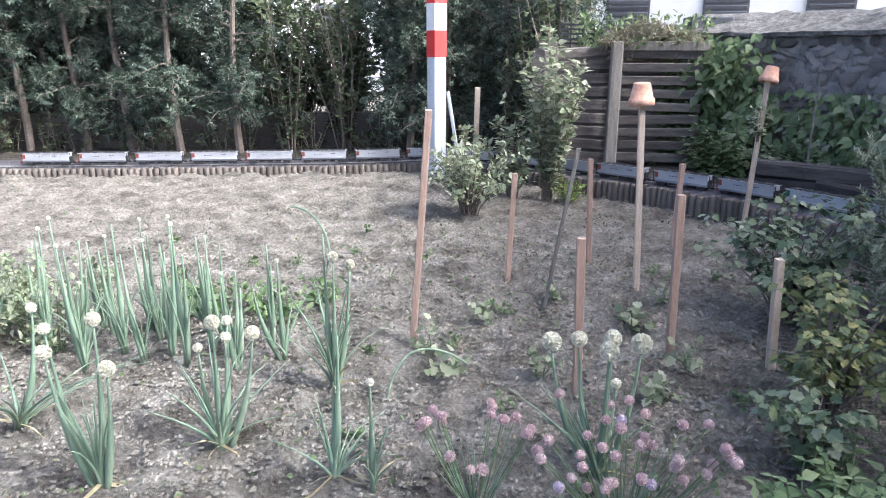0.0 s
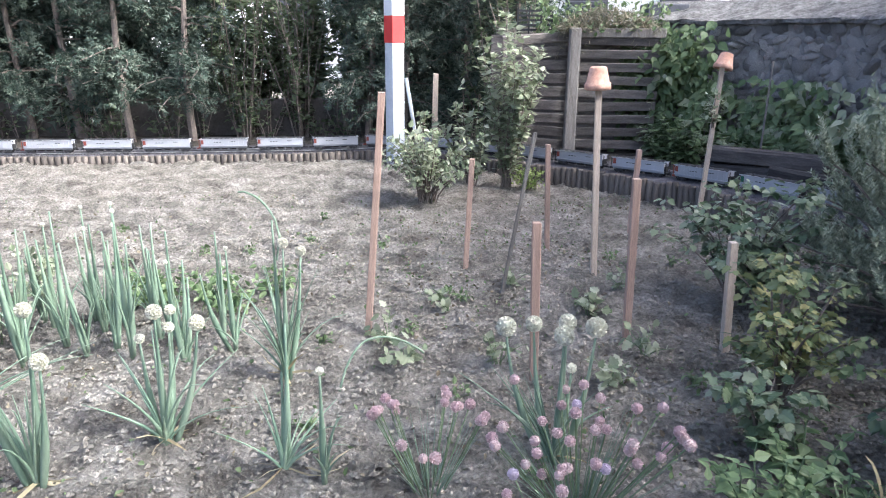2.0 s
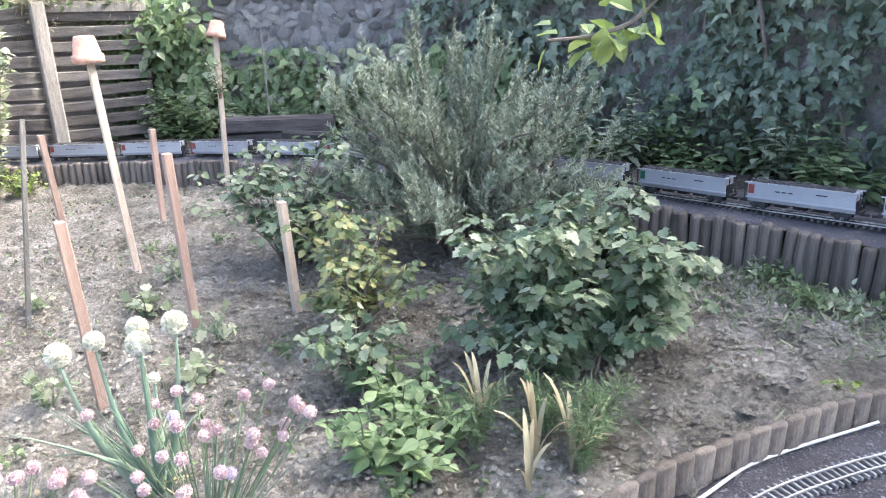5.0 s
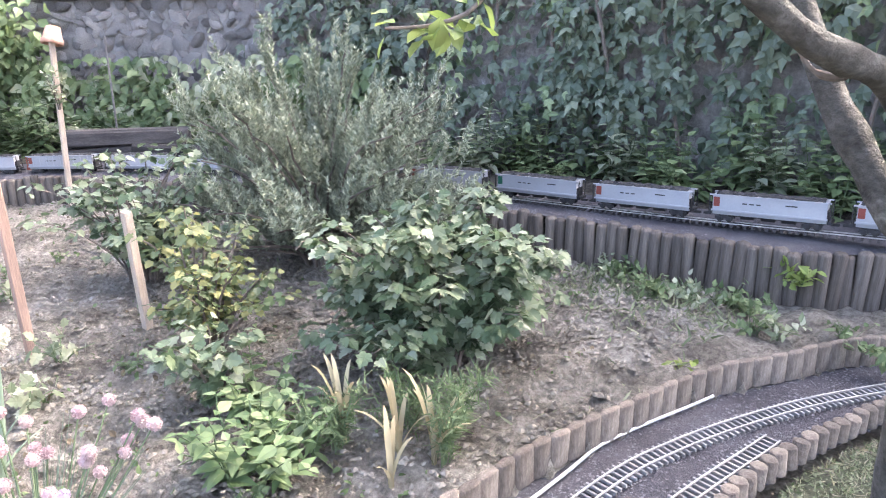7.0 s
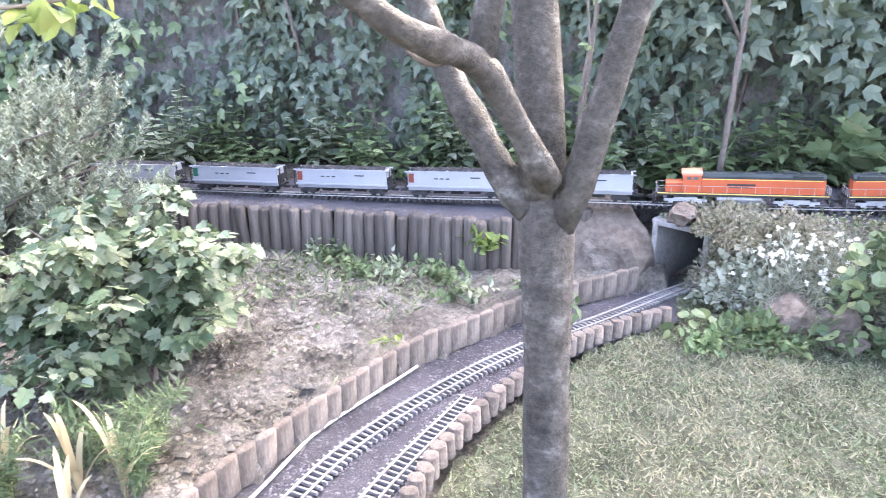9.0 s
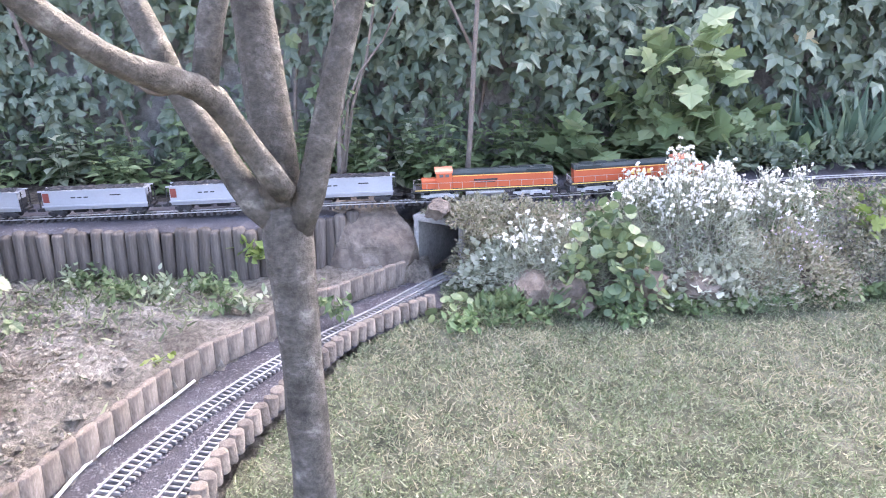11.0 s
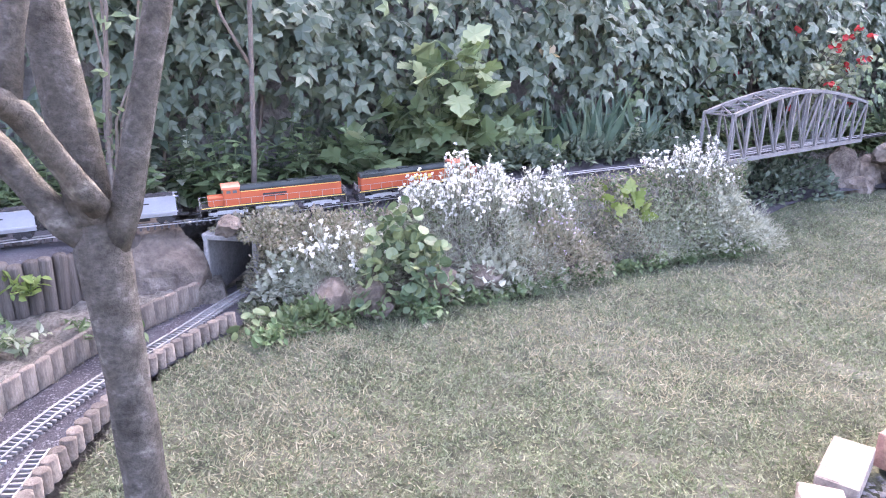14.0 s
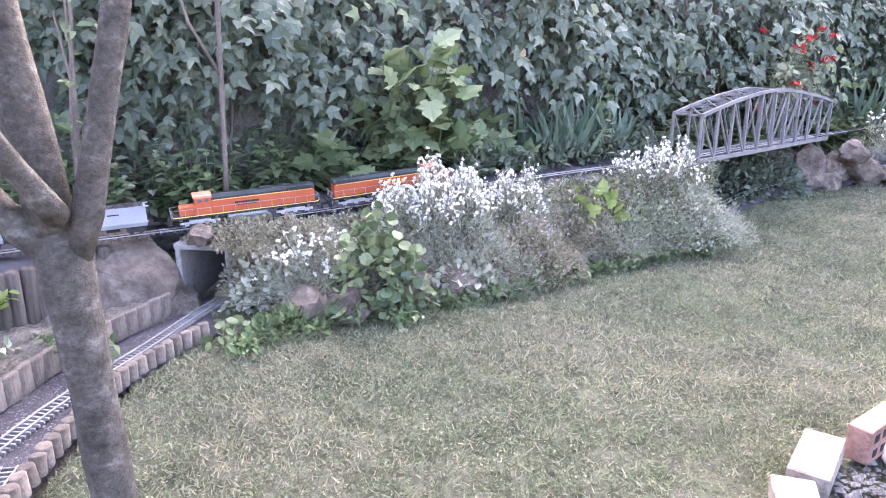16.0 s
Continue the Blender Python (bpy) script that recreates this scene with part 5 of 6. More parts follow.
def currant(x, y, label, n, h, spread, mat, size, clusters, per=7, low=.35, r0=.006, t0=.25):
    root = thing("currant_bush", (x, y, 0), label, "bush", "currant bushes")
    lines = shoots(n, h, spread, spread * .2, low, .5)
    for L in lines:
        b = Bag()
        add_tube(b, L, np.linspace(r0, r0 * .35, len(L)), 5, False)
        part("branch", b, STEMBARK, root)
    P, D = [], []
    for L in lines:
        for t in np.append(rng.uniform(t0, 1, clusters - 1), 1.0):
            u = t * (len(L) - 1)
            i = min(int(u), len(L) - 2)
            c = L[i] + (L[i + 1] - L[i]) * (u - i)
            a = rng.uniform(0, 6.28) + np.arange(per) * 2.4
            r = size * rng.uniform(.15, 1.1, per)
            P.append(c + np.stack([r * np.cos(a), r * np.sin(a), rng.normal(0, size * .35, per)], 1))
            D.append(np.stack([np.cos(a), np.sin(a), rng.uniform(-.75, .1, per)], 1))
    P, D = np.concatenate(P), np.concatenate(D)
    P[:, 2] = np.maximum(P[:, 2], .03)
    N = np.array([[0, 0, 1.0]]) + .6 * D * np.array([1, 1, 0]) + rng.normal(0, .45, P.shape)
    b = Bag()
    add_leaves(b, LOBED, P, unit(D), unit(N), size * rng.uniform(.5, 1.2, len(P)))
    tagged(part("foliage", b, mat, root), kind="stuff")
    return root


currant(1.83, 1.72, "dense dark green currant bush on the bed", 80, .7, .41, CURRANT, .047, 10, 9)
currant(1.37, 2.5, "sparse yellowing currant bush beside a short stake", 24, .64, .27, CURRANTY, .037, 7, 6, .4, .007)
currant(1.62, 3.45, "green currant bush with small leaves beside the rosemary", 40, .78, .4, CURRANT, .045, 7, 6, .45)
currant(1.14, 2.1, "low young currant shoots at the edge of the bed", 12, .34, .16, CURRANT, .045, 4, 5, .4)


def herb(name, x, y, label, category, n, h, spread, mat, size, pairs, z=0.0, group="", low=.5, t0=.15):
    """Upright stems with opposite pointed leaves."""
    root = thing(name, (x, y, z), label, category, group)
    lines = shoots(n, h, spread, spread * .5, low, .25)
    b = Bag()
    for L in lines:
        add_tube(b, L, np.linspace(.0035, .0018, len(L)), 4, False)
    tagged(part("stem_cluster", b, GREENSTEM, root), kind="stuff")
    b = Bag()
    add_leaves(b, POINTED, *paired_leaves(lines, pairs, size, t0))
    tagged(part("foliage", b, mat, root), kind="stuff")
    return root


herb("mint", .97, 1.72, "low clump of broad-leaved green mint", "herb", 20, .26, .17, MINT, .075, 5, group="herbs")
herb("mint", 1.12, 1.66, "low spreading clump of green mint", "herb", 12, .2, .14, MINT, .07, 4, group="herbs")
herb("mint", 1.2, 1.95, "low clump of broad-leaved green mint under the currant", "herb", 12, .24, .15, MINT, .07, 5, group="herbs")
bush("rose_shrub", -.04, 5.75, "small grey-green shrub at the foot of the pole", "bush", 50, .8, .42, POINTED, RASPLEAF, .06, 22, low=.5, t0=.35)
bush("raspberry", .67, 6.4, "tall pale green raspberry canes", "bush", 26, 1.68, .26, POINTED, RASPLEAF, .08, 66, low=.75, bend=.2, r0=.007)
bush("raspberry", .36, 6.5, "loose pale green raspberry canes", "bush", 18, 1.05, .3, POINTED, RASPLEAF, .075, 36, low=.6, bend=.3, r0=.007)
bush("box_shrub", .86, 6.28, "small rounded yellow-green shrub", "bush", 40, .24, .17, OVATE, LIME, .035, 18, low=.5)
for x, y in ((-.18, 3.0), (-.1, 2.75), (.8, 3.3), (.95, 2.85), (.3, 2.75), (.72, 2.55), (1.05, 3.6), (.1, 3.35), (.45, 3.7)):
    bush("young_vegetable", x, y, "small wilting green seedling in the dry soil", "vegetable", 6, .15, .12, LOBED, RASPLEAF, .045, 5, GREENSTEM, .003, low=.4, group="seedlings")
for i in range(30):
    x, y = rng.uniform(-2.3, 3.0), rng.uniform(1.5, 5.5)
    if bed_ok(np.array([x]), np.array([y]))[0]:
        bush("weed", x, y, "small green weed in the soil", "weed", 6, .06, .06, OVATE, NETTLE, .03, 5, GREENSTEM, .0015, group="weeds")
for i in range(11):
    a = i / 10
    x, y = 3.1 - .25 * a + rng.normal(0, .06), 1.75 - 1.25 * a + rng.normal(0, .05)
    bush("weed", x, y, "low green weed at the foot of the logs", "weed", 9, .12, .12, POINTED, NETTLE if i % 4 else RASPLEAF, .04, 7, GREENSTEM, .002, group="weeds at the logs")
bush("wall_plant", 3.2, .84, "yellow-green plant growing between the logs", "weed", 12, .1, .09, OVATE, LIME, .05, 7, GREENSTEM, .002, z=.12)
for x, y in ((2.3, 1.02),):
    bush("weed", x, y, "bright green dandelion leaves by the edging", "weed", 6, .08, .06, OVATE, LIME, .06, 3, GREENSTEM, .001, group="weeds")
# pea plants and potatoes at the left
for i in range(16):
    x, y = rng.uniform(-3.1, -1.75), rng.uniform(2.85, 3.6)
    bush("pea_plant", x, y, "bushy green pea plant in the bed", "vegetable", 10, .38, .15, OVATE, RASPLEAF, .042, 18, GREENSTEM, .003, group="pea row")
for i in range(6):
    bush("strawberry", rng.uniform(-1.5, -.6), rng.uniform(3.2, 3.6), "low leafy vegetable clump in the bed", "vegetable", 12, .2, .16, OVATE, MINT, .05, 8, GREENSTEM, .002, group="leafy row")

# rosemary
ros = thing("rosemary_bush", (2.35, 2.95, 0), "large grey-green upright rosemary bush", "bush")
lines = shoots(76, 1.14, .6, .1, .5, .4, 8) + shoots(60, .55, .78, .1, .35, .6, 8)
fine = []
for L in lines:
    for j in range(17):
        t = rng.uniform(.22, 1) * (len(L) - 1)
        i = min(int(t), len(L) - 2)
        p = L[i] + (L[i + 1] - L[i]) * (t - i)
        ax = unit(L[i + 1] - L[i])
        d = unit(ax * .55 + np.array([L[-1][0], L[-1][1], 0]) * .5 + np.array([0, 0, .95]) + rng.normal(0, .24, 3))
        ln = rng.uniform(.09, .2) * (1.5 if rng.uniform() < .12 else 1)
        tt = np.linspace(0, 1, 5)[:, None]
        fine.append(p + tt * d * ln + tt ** 2 * np.array([0, 0, .045]))
for k, L in enumerate(lines):
    b = Bag()
    add_tube(b, L, np.linspace(.011, .004, len(L)), 5, False)
    part("branch", b, STEMBARK, ros)
b = Bag()
P, D, N, S = leaves_along(fine, 100, .03, 0, .8, .1, .002)
D = unit(D + np.array([0, 0, .45]))
add_leaves(b, (NEEDLE[0] * np.array([1, 2.6, 1]), NEEDLE[1]), P, D, N, S)
tagged(part("foliage", b, ROSEMARY, ros), kind="stuff")

# ---- onions, chives ----


def floret_ball(bag, c, r, n, size):
    d = rand_dirs(n)
    add_leaves(bag, SMALL, c + d * r * .72, unit(d + rng.normal(0, .35, (n, 3))), rand_dirs(n), size, 1.5)
    t = np.array([(math.sin(u) * math.cos(v), math.sin(u) * math.sin(v), math.cos(u)) for u in np.linspace(.01, 3.13, 6) for v in np.arange(8) * .7854])
    bag.add(c + t * r * .82, [(8 * i + j, 8 * i + 8 + j, 8 * i + 8 + (j + 1) % 8, 8 * i + (j + 1) % 8) for i in range(5) for j in range(8)])


def onion(x, y, heads, nleaf, leafh, label, lean=(0, 0), spread=.1, dry=0):
    root = thing("onion_plant", (x, y, 0), label, "onion", "onions")
    for hx, hy, hz, hr in heads:
        t = np.linspace(0, 1, 8)[:, None]
        q = np.array([hx * .15, hy * .15, -.02]) * (1 - t) + np.array([hx, hy, hz]) * t
        q[:, :2] += np.array([[hx, hy]]) * .15 * np.sin(t * 3.14)
        b = Bag()
        tt = np.linspace(0, 1, 8)
        add_tube(b, q, .0085 + .006 * np.exp(-((tt - .35) / .25) ** 2) - .005 * tt, 8)
        stalk = part("stalk", b, ONION, root, smooth=True)
        if hr:
            b = Bag()
            floret_ball(b, np.array([hx, hy, hz + hr * .7]), hr, 460 if hr > .02 else 160, hr * .3)
            part("flower_head", b, HEADWHITE, stalk, "creamy white round flower head")
    b = Bag()
    for i in range(nleaf):
        a = rng.uniform(0, 6.28)
        t = np.linspace(0, 1, 8)
        h = leafh * rng.uniform(.45, 1)
        sp = spread * rng.uniform(.3, 2.2)
        q = np.stack([sp * t ** 1.6 * math.cos(a) + lean[0] * t, sp * t ** 1.6 * math.sin(a) + lean[1] * t, h * t - .25 * h * (rng.uniform() < .3) * t ** 4], 1)
        add_tube(b, q, .008 * (1 - t * .88) * rng.uniform(.6, 1.25), 6)
    part("leaves", b, ONION, root, smooth=True)
    if dry:
        b = Bag()
        d = rand_dirs(dry, -.1)
        add_leaves(b, BLADE, np.zeros((dry, 3)) + np.array([0, 0, .03]), d * np.array([1, 1, .3]), rand_dirs(dry, 1), rng.uniform(.08, .2, dry), 1.2)
        part("dry_leaves", b, DRYLEAF, root, "withered straw-coloured leaves")
    return root


onion(.42, 2.03, [(-.16, .09, .42, .034), (-.07, .1, .43, .028), (.01, .0, .43, .033), (.03, .06, .45, .03), (.1, -.03, .47, .034), (.06, .1, .28, .019)], 18, .38, "leaning clump of onions with large white flower heads", (-.05, 0), .13, 4)
onion(-1.17, 1.88, [(.03, .03, .56, .024), (-.12, 0, .46, .025), (.08, -.02, .42, .027), (-.14, .05, .52, .02)], 9, .42, "onion clump with round white flower heads", (0, 0), .06, 6)
onion(-.87, 2.12, [(.0, .02, .46, .027), (.13, .03, .42, .027), (.03, .05, .4, .02), (-.07, .05, .36, .018), (.02, .1, .44, .02)], 16, .38, "onion clump with several white flower heads", (0, 0), .13, 8)
onion(-.57, 2.6, [(.02, 0, .56, .022), (.08, .03, .52, .022), (-.02, .02, .66, .0)], 18, .5, "tall onion clump with yellowing leaves", (.02, 0), .12, 10)
onion(-.44, 1.96, [(.02, .04, .5, .0), (.0, .04, .34, .0)], 10, .3, "thin onion clump in dry soil", (0, 0), .1, 6)
onion(-.31, 1.93, [(.0, .0, .37, .014)], 8, .3, "dark green onion with a small closed bud", (0.02, 0), .05, 5)
onion(-1.68, 2.23, [(.1, .05, .45, .02)], 16, .36, "fallen onion clump with spreading leaves", (.12, 0), .22, 8)
for x, y, h in [(-2.1, 3.05, .5), (-1.95, 2.9, .58), (-1.75, 3.1, .5), (-1.62, 2.95, .6), (-1.49, 3.05, .5), (-1.38, 2.9, .55), (-1.28, 2.83, .63), (-1.15, 3.0, .5), (-1.85, 3.2, .45), (-2.25, 2.95, .55), (-2.45, 2.8, .5), (-1.02, 2.75, .45), (-2.0, 2.55, .62), (-1.55, 3.15, .5), (-1.7, 2.75, .55), (-1.9, 3.05, .6), (-1.4, 3.1, .6), (-2.3, 3.1, .5), (-1.2, 2.95, .55), (-2.6, 2.6, .6), (-1.08, 2.9, .4), (-.95, 3.05, .5), (-2.15, 2.8, .55), (-1.8, 2.9, .5), (-1.6, 3.2, .55), (-1.48, 2.85, .5), (-1.3, 3.15, .5), (-2.4, 3.2, .5), (-2.7, 3.0, .55), (-.85, 2.9, .45)]:
    onion(x, y, [(rng.normal(0, .03), rng.normal(0, .02), h, .011 if rng.uniform() < .5 else 0), (rng.normal(0, .05), rng.normal(0, .03), h * .8, 0)], 5, h * .7, "row onion with upright green leaves", (0, 0), .07)
# curled seed stalk over the bed
b = Bag()
add_tube(b, smooth_line([(-.34, 2.5, .0), (-.31, 2.54, .1), (-.25, 2.6, .17), (-.14, 2.64, .17), (-.02, 2.66, .1), (.0, 2.67, .03)], .02), .005, 6)
solid("bent_onion_stalk", b, ONION, "bent-over onion seed stalk by the stake", "onion", smooth=True)
b = Bag()
add_tube(b, smooth_line([(-.58, 2.62, .5), (-.57, 2.64, .62), (-.63, 2.66, .72), (-.7, 2.66, .76), (-.74, 2.66, .75)], .02), .004, 6)
part("curled_stalk", b, ONION, [o for o in scene.objects if o.name.startswith("onion_plant")][3], "curled thin seed stalk", world=True)


def chives(x, y, n, spread, h, lilac, label):
    root = thing("chive_clump", (x, y, 0), label, "chives", "chive clumps")
    b = Bag()
    for i in range(n * 2):
        a, r = rng.uniform(0, 6.28), spread * math.sqrt(rng.uniform(0, 1))
        t = np.linspace(0, 1, 5)
        hh = h * rng.uniform(.5, .95)
        q = np.stack([r * math.cos(a) * (.3 + .8 * t), r * math.sin(a) * (.3 + .8 * t), hh * t], 1)
        add_tube(b, q, .0022 * (1 - .8 * t), 3, False)
    part("leaves", b, ONION, root)
    for i in range(n):
        a, r = rng.uniform(0, 6.28), spread * math.sqrt(rng.uniform(0, 1))
        hz = h * rng.uniform(.72, 1.12)
        tip = np.array([r * math.cos(a) * 1.15, r * math.sin(a) * 1.15, hz])
        b = Bag()
        t = np.linspace(0, 1, 5)[:, None]
        add_tube(b, t * tip * np.array([1, 1, 1]) + (1 - t) * tip * np.array([.3, .3, 0]), .002, 4)
        st = part("stem", b, GREENSTEM, root)
        b = Bag()
        rr = rng.uniform(.0145, .02)
        floret_ball(b, tip, rr, 200, rr * .28)
        part("flower_head", b, CHIVELILAC if rng.uniform() < lilac else CHIVEPINK, st, "round purplish pink flower head")
    return root


chives(.02, 1.9, 20, .17, .29, 0, "chive clump with fading pink flower heads")
chives(.46, 1.8, 34, .25, .3, .12, "chive clump with pink and lilac flower heads")
chives(.36, 1.62, 8, .16, .2, .2, "small chive clump with pink flower heads")

# withered bulbs
for x, y, n, h in ((1.25, 1.62, 8, .34), (1.285, 1.43, 9, .34), (1.335, 1.34, 9, .4), (1.18, 1.36, 5, .24)):
    root = thing("withered_bulb", (x, y, 0), "withered straw-yellow bulb leaves in the soil", "bulb plant", "withered bulbs")
    for i in range(n):
        a = rng.uniform(0, 6.28)
        t = np.linspace(0, 1, 8)
        hh, sp = h * rng.uniform(.5, 1), rng.uniform(.02, .13)
        rib = np.stack([sp * t ** 1.7 * math.cos(a), sp * t ** 1.7 * math.sin(a), hh * (t - .22 * t ** 4)], 1)
        wide = (.0085 * (1 - t) ** .6 * (.75 + t) + .0012)[:, None] * np.array([[-math.sin(a), math.cos(a), 0]])
        cup = np.array([[math.cos(a), math.sin(a), 0]]) * (.006 * (1 - t))[:, None]
        g = np.stack([rib - wide, rib + cup, rib + wide], 1)
        idx = np.arange(24).reshape(8, 3)
        b = Bag()
        b.add(g.reshape(-1, 3), np.stack([idx[:-1, :-1], idx[1:, :-1], idx[1:, 1:], idx[:-1, 1:]], -1).reshape(-1, 4))
        part("leaf", b, DRYLEAF, root, smooth=True)
for x, y in ((1.4, 1.5), (1.35, 1.32), (1.2, 1.6), (1.48, 1.38)):
    bush("cosmos_seedling", x, y, "feathery green seedling beside the withered bulbs", "herb", 9, .3, .09, NEEDLE, NETTLE, .05, 60, GREENSTEM, .0025, low=.5, group="seedlings")

# ---- planted embankment ----


ROUNDMESH = bpy.data.meshes.new("leaf")
ROUNDMESH.from_pydata([tuple(v) for v in ROUND[0]], [], ROUND[1])
ROUNDMESH.materials.append(BERGENIA)


def mound(name, x, y, z, sx, sy, h, label, category, leafn, leaf, mat, size, flown=0, stalk=.1, fmat=None, fsize=.012, group="embankment plants"):
    root = thing(name, (x, y, z + .05 * float(np.clip((-1.2 - y) / 1.5, 0, 1))), label, category, group)

    def dome(n, lo=.3, reach=1.0):
        a, r = rng.uniform(0, 6.28, n), reach * np.sqrt(rng.uniform(0, 1, n))
        px, py = r * np.cos(a), r * np.sin(a)
        lump = 1 + .16 * np.sin(7 * px + x * 9) * np.sin(6 * py + y * 7) + .12 * np.sin(13 * py + 3 * px)
        pz = np.maximum(0, 1 - r ** 2.8) * rng.uniform(lo, 1.05, n) * lump
        edge = 1 + .22 * np.sin(3 * a + x * 5) + .12 * np.sin(7 * a + y * 9)
        px, py = px * edge, py * edge
        return np.stack([px * sx, py * sy, pz * h], 1)
    P = dome(leafn)
    if leaf is ROUND:
        for p, sz in zip(P, size * rng.uniform(.6, 1.2, leafn)):
            ax = unit(p / np.array([sx, sy, h]) + rng.normal(0, .6, 3) + np.array([0, 0, .2]))
            up = unit(np.array([p[0] / sx, p[1] / sy, .9]) + rng.normal(0, .35, 3))
            side = unit(np.cross(up, ax))
            ob = new("leaf", ROUNDMESH)
            ob.parent = root
            rot = Matrix((ax, side, np.cross(ax, side))).transposed().to_4x4()
            ob.matrix_basis = Matrix.Translation(p) @ rot @ Matrix.Scale(float(sz), 4)
        return root
    b = Bag()
    add_leaves(b, leaf, P, unit(P / np.array([sx, sy, h]) + rng.normal(0, .7, P.shape) + np.array([0, 0, .3])), rand_dirs(leafn, 1.0), size * rng.uniform(.6, 1.2, leafn))
    tagged(part("foliage", b, mat, root), kind="stuff")
    if flown:
        P = dome(flown, .8, .78)
        top = P + np.array([0, 0, 1]) * stalk * rng.uniform(.3, 1.2, (flown, 1)) + rng.normal(0, .015, P.shape)
        b = Bag()
        for p, q in zip(P, top):
            add_tube(b, [p - np.array([0, 0, .03]), q], .0014, 3, False)
        tagged(part("stem_cluster", b, SILVER, root), kind="stuff")
        b = Bag()
        k = 5
        d = rand_dirs(flown * k, .2)
        add_leaves(b, ROUND, np.repeat(top, k, 0), d, rand_dirs(flown * k, 1), fsize)
        tagged(part("flower_mass", b, fmat or WHITEFLOWER, root, "many small open flowers"), kind="stuff")
    return root


mound("snow_in_summer", 3.27, -1.2, .16, .24, .42, .36, "silver cushion plant covered with small white flowers", "flower", 6500, BLADE, SILVER, .05, 900, .06, None, .013)
mound("snow_in_summer", 3.34, -1.66, .14, .2, .34, .32, "silver cushion plant with sparse white flowers", "flower", 3600, BLADE, SILVER, .05, 300, .05, None, .012)
mound("snow_in_summer", 3.4, -2.74, .18, .2, .42, .3, "silver cushion plant with tall white flowers", "flower", 4200, BLADE, SILVER, .05, 360, .09, None, .013)
mound("snow_in_summer", 3.12, -.44, .04, .18, .2, .26, "small silver plant with white flowers by the tunnel", "flower", 2600, BLADE, SILVER, .045, 70, .03, None, .016)
mound("sedum", 3.42, -.22, .27, .26, .24, .09, "brownish creeping stonecrop on the tunnel roof", "groundcover", 5200, SMALL, SUCCULENT, .022)
mound("sedum", 3.3, -.45, .2, .2, .24, .16, "brownish creeping stonecrop hanging over the tunnel", "groundcover", 4200, SMALL, SUCCULENT, .022)
mound("sedum", 3.28, -.22, .0, .1, .13, .3, "brownish creeping stonecrop over the tunnel side", "groundcover", 2600, SMALL, SUCCULENT, .022)
mound("lamb_ear", 3.16, -.28, .0, .12, .16, .24, "pale lobed leaves beside the tunnel mouth", "plant", 800, LOBED, SILVER, .028)
mound("bergenia", 2.97, -.78, .02, .17, .22, .4, "broad-leaved glossy green plant in the embankment", "plant", 430, ROUND, BERGENIA, .056)
mound("creeping_phlox", 3.04, -1.38, .0, .14, .3, .26, "pale silver cushion plant above the lawn edge", "groundcover", 3600, BLADE, SILVER, .035)
mound("creeping_phlox", 3.2, -2.25, .0, .16, .3, .24, "pale grey cushion plant above the lawn edge", "groundcover", 3600, BLADE, SILVER, .035)
mound("creeping_phlox", 3.2, -2.8, .0, .16, .35, .3, "pale green cushion plant near the bridge", "groundcover", 3600, SMALL, SILVER, .022)
mound("creeping_phlox", 3.08, -.6, .06, .14, .2, .26, "pale silver plant between the broad leaves", "groundcover", 2200, BLADE, SILVER, .04, 40, .03, None, .014)
mound("creeping_phlox", 3.2, -.85, .1, .2, .3, .24, "grey leafy cushion between the stones", "groundcover", 2600, BLADE, SILVER, .04)
mound("creeping_phlox", 3.3, -2.05, .05, .2, .3, .27, "dull green cushion plant between white flowers", "groundcover", 4200, SMALL, SUCCULENT, .022)
mound("bergenia", 2.84, -.12, -.03, .14, .16, .1, "low broad-leaved plant by the lower track", "plant", 26, ROUND, BERGENIA, .06)
mound("lamb_ear", 2.86, -.3, -.03, .14, .16, .1, "green leafy plant at the foot of the rocks", "plant", 300, POINTED, NETTLE, .04)
mound("thyme", 3.1, -1.65, .0, .2, .3, .28, "grey-green thyme cushion with faint lilac flowers", "groundcover", 5200, SMALL, SUCCULENT, .02, 60, .02, CHIVELILAC, .008)
mound("thyme", 3.28, -2.5, .0, .2, .45, .3, "small-leaved pale green groundcover on the embankment", "groundcover", 6500, SMALL, RASPLEAF, .022)
mound("thyme", 3.26, -3.0, -.02, .2, .35, .22, "grey cushion plant at the lawn edge", "groundcover", 5200, BLADE, SILVER, .035)
mound("lamb_ear", 3.0, -1.25, .0, .12, .2, .16, "grey lobed leaves at the lawn edge", "plant", 420, LOBED, SILVER, .034)
mound("hellebore", 3.36, -2.15, .2, .16, .24, .16, "yellow-green leafy plant on the embankment", "plant", 90, LOBED, LIME, .075)
mound("snow_in_summer", 3.75, -5.35, .3, .2, .4, .35, "silver cushion plant with white flowers past the bridge", "flower", 2600, BLADE, SILVER, .05, 160, .12, None, .016)
for y in (-1.75, -2.2, -2.62, -3.0):
    mound("ground_ivy", 3.86, y, .44, .16, .3, .13, "dark creeping leaves on the bank behind the track", "groundcover", 380, POINTED, IVYLEAF, .055)
mound("ground_ivy", 4.15, -4.1, .0, .3, .6, .35, "dark leafy plants under the bridge", "groundcover", 2200, OVATE, IVYLEAF, .05)

# ---- ivy wall and bank planting ----
iv0, iv1 = 2.9, sw[-1]
ivy = thing("ivy", (4.3, 0, 0), "dense dark ivy and creeper covering the garden wall", "ivy")


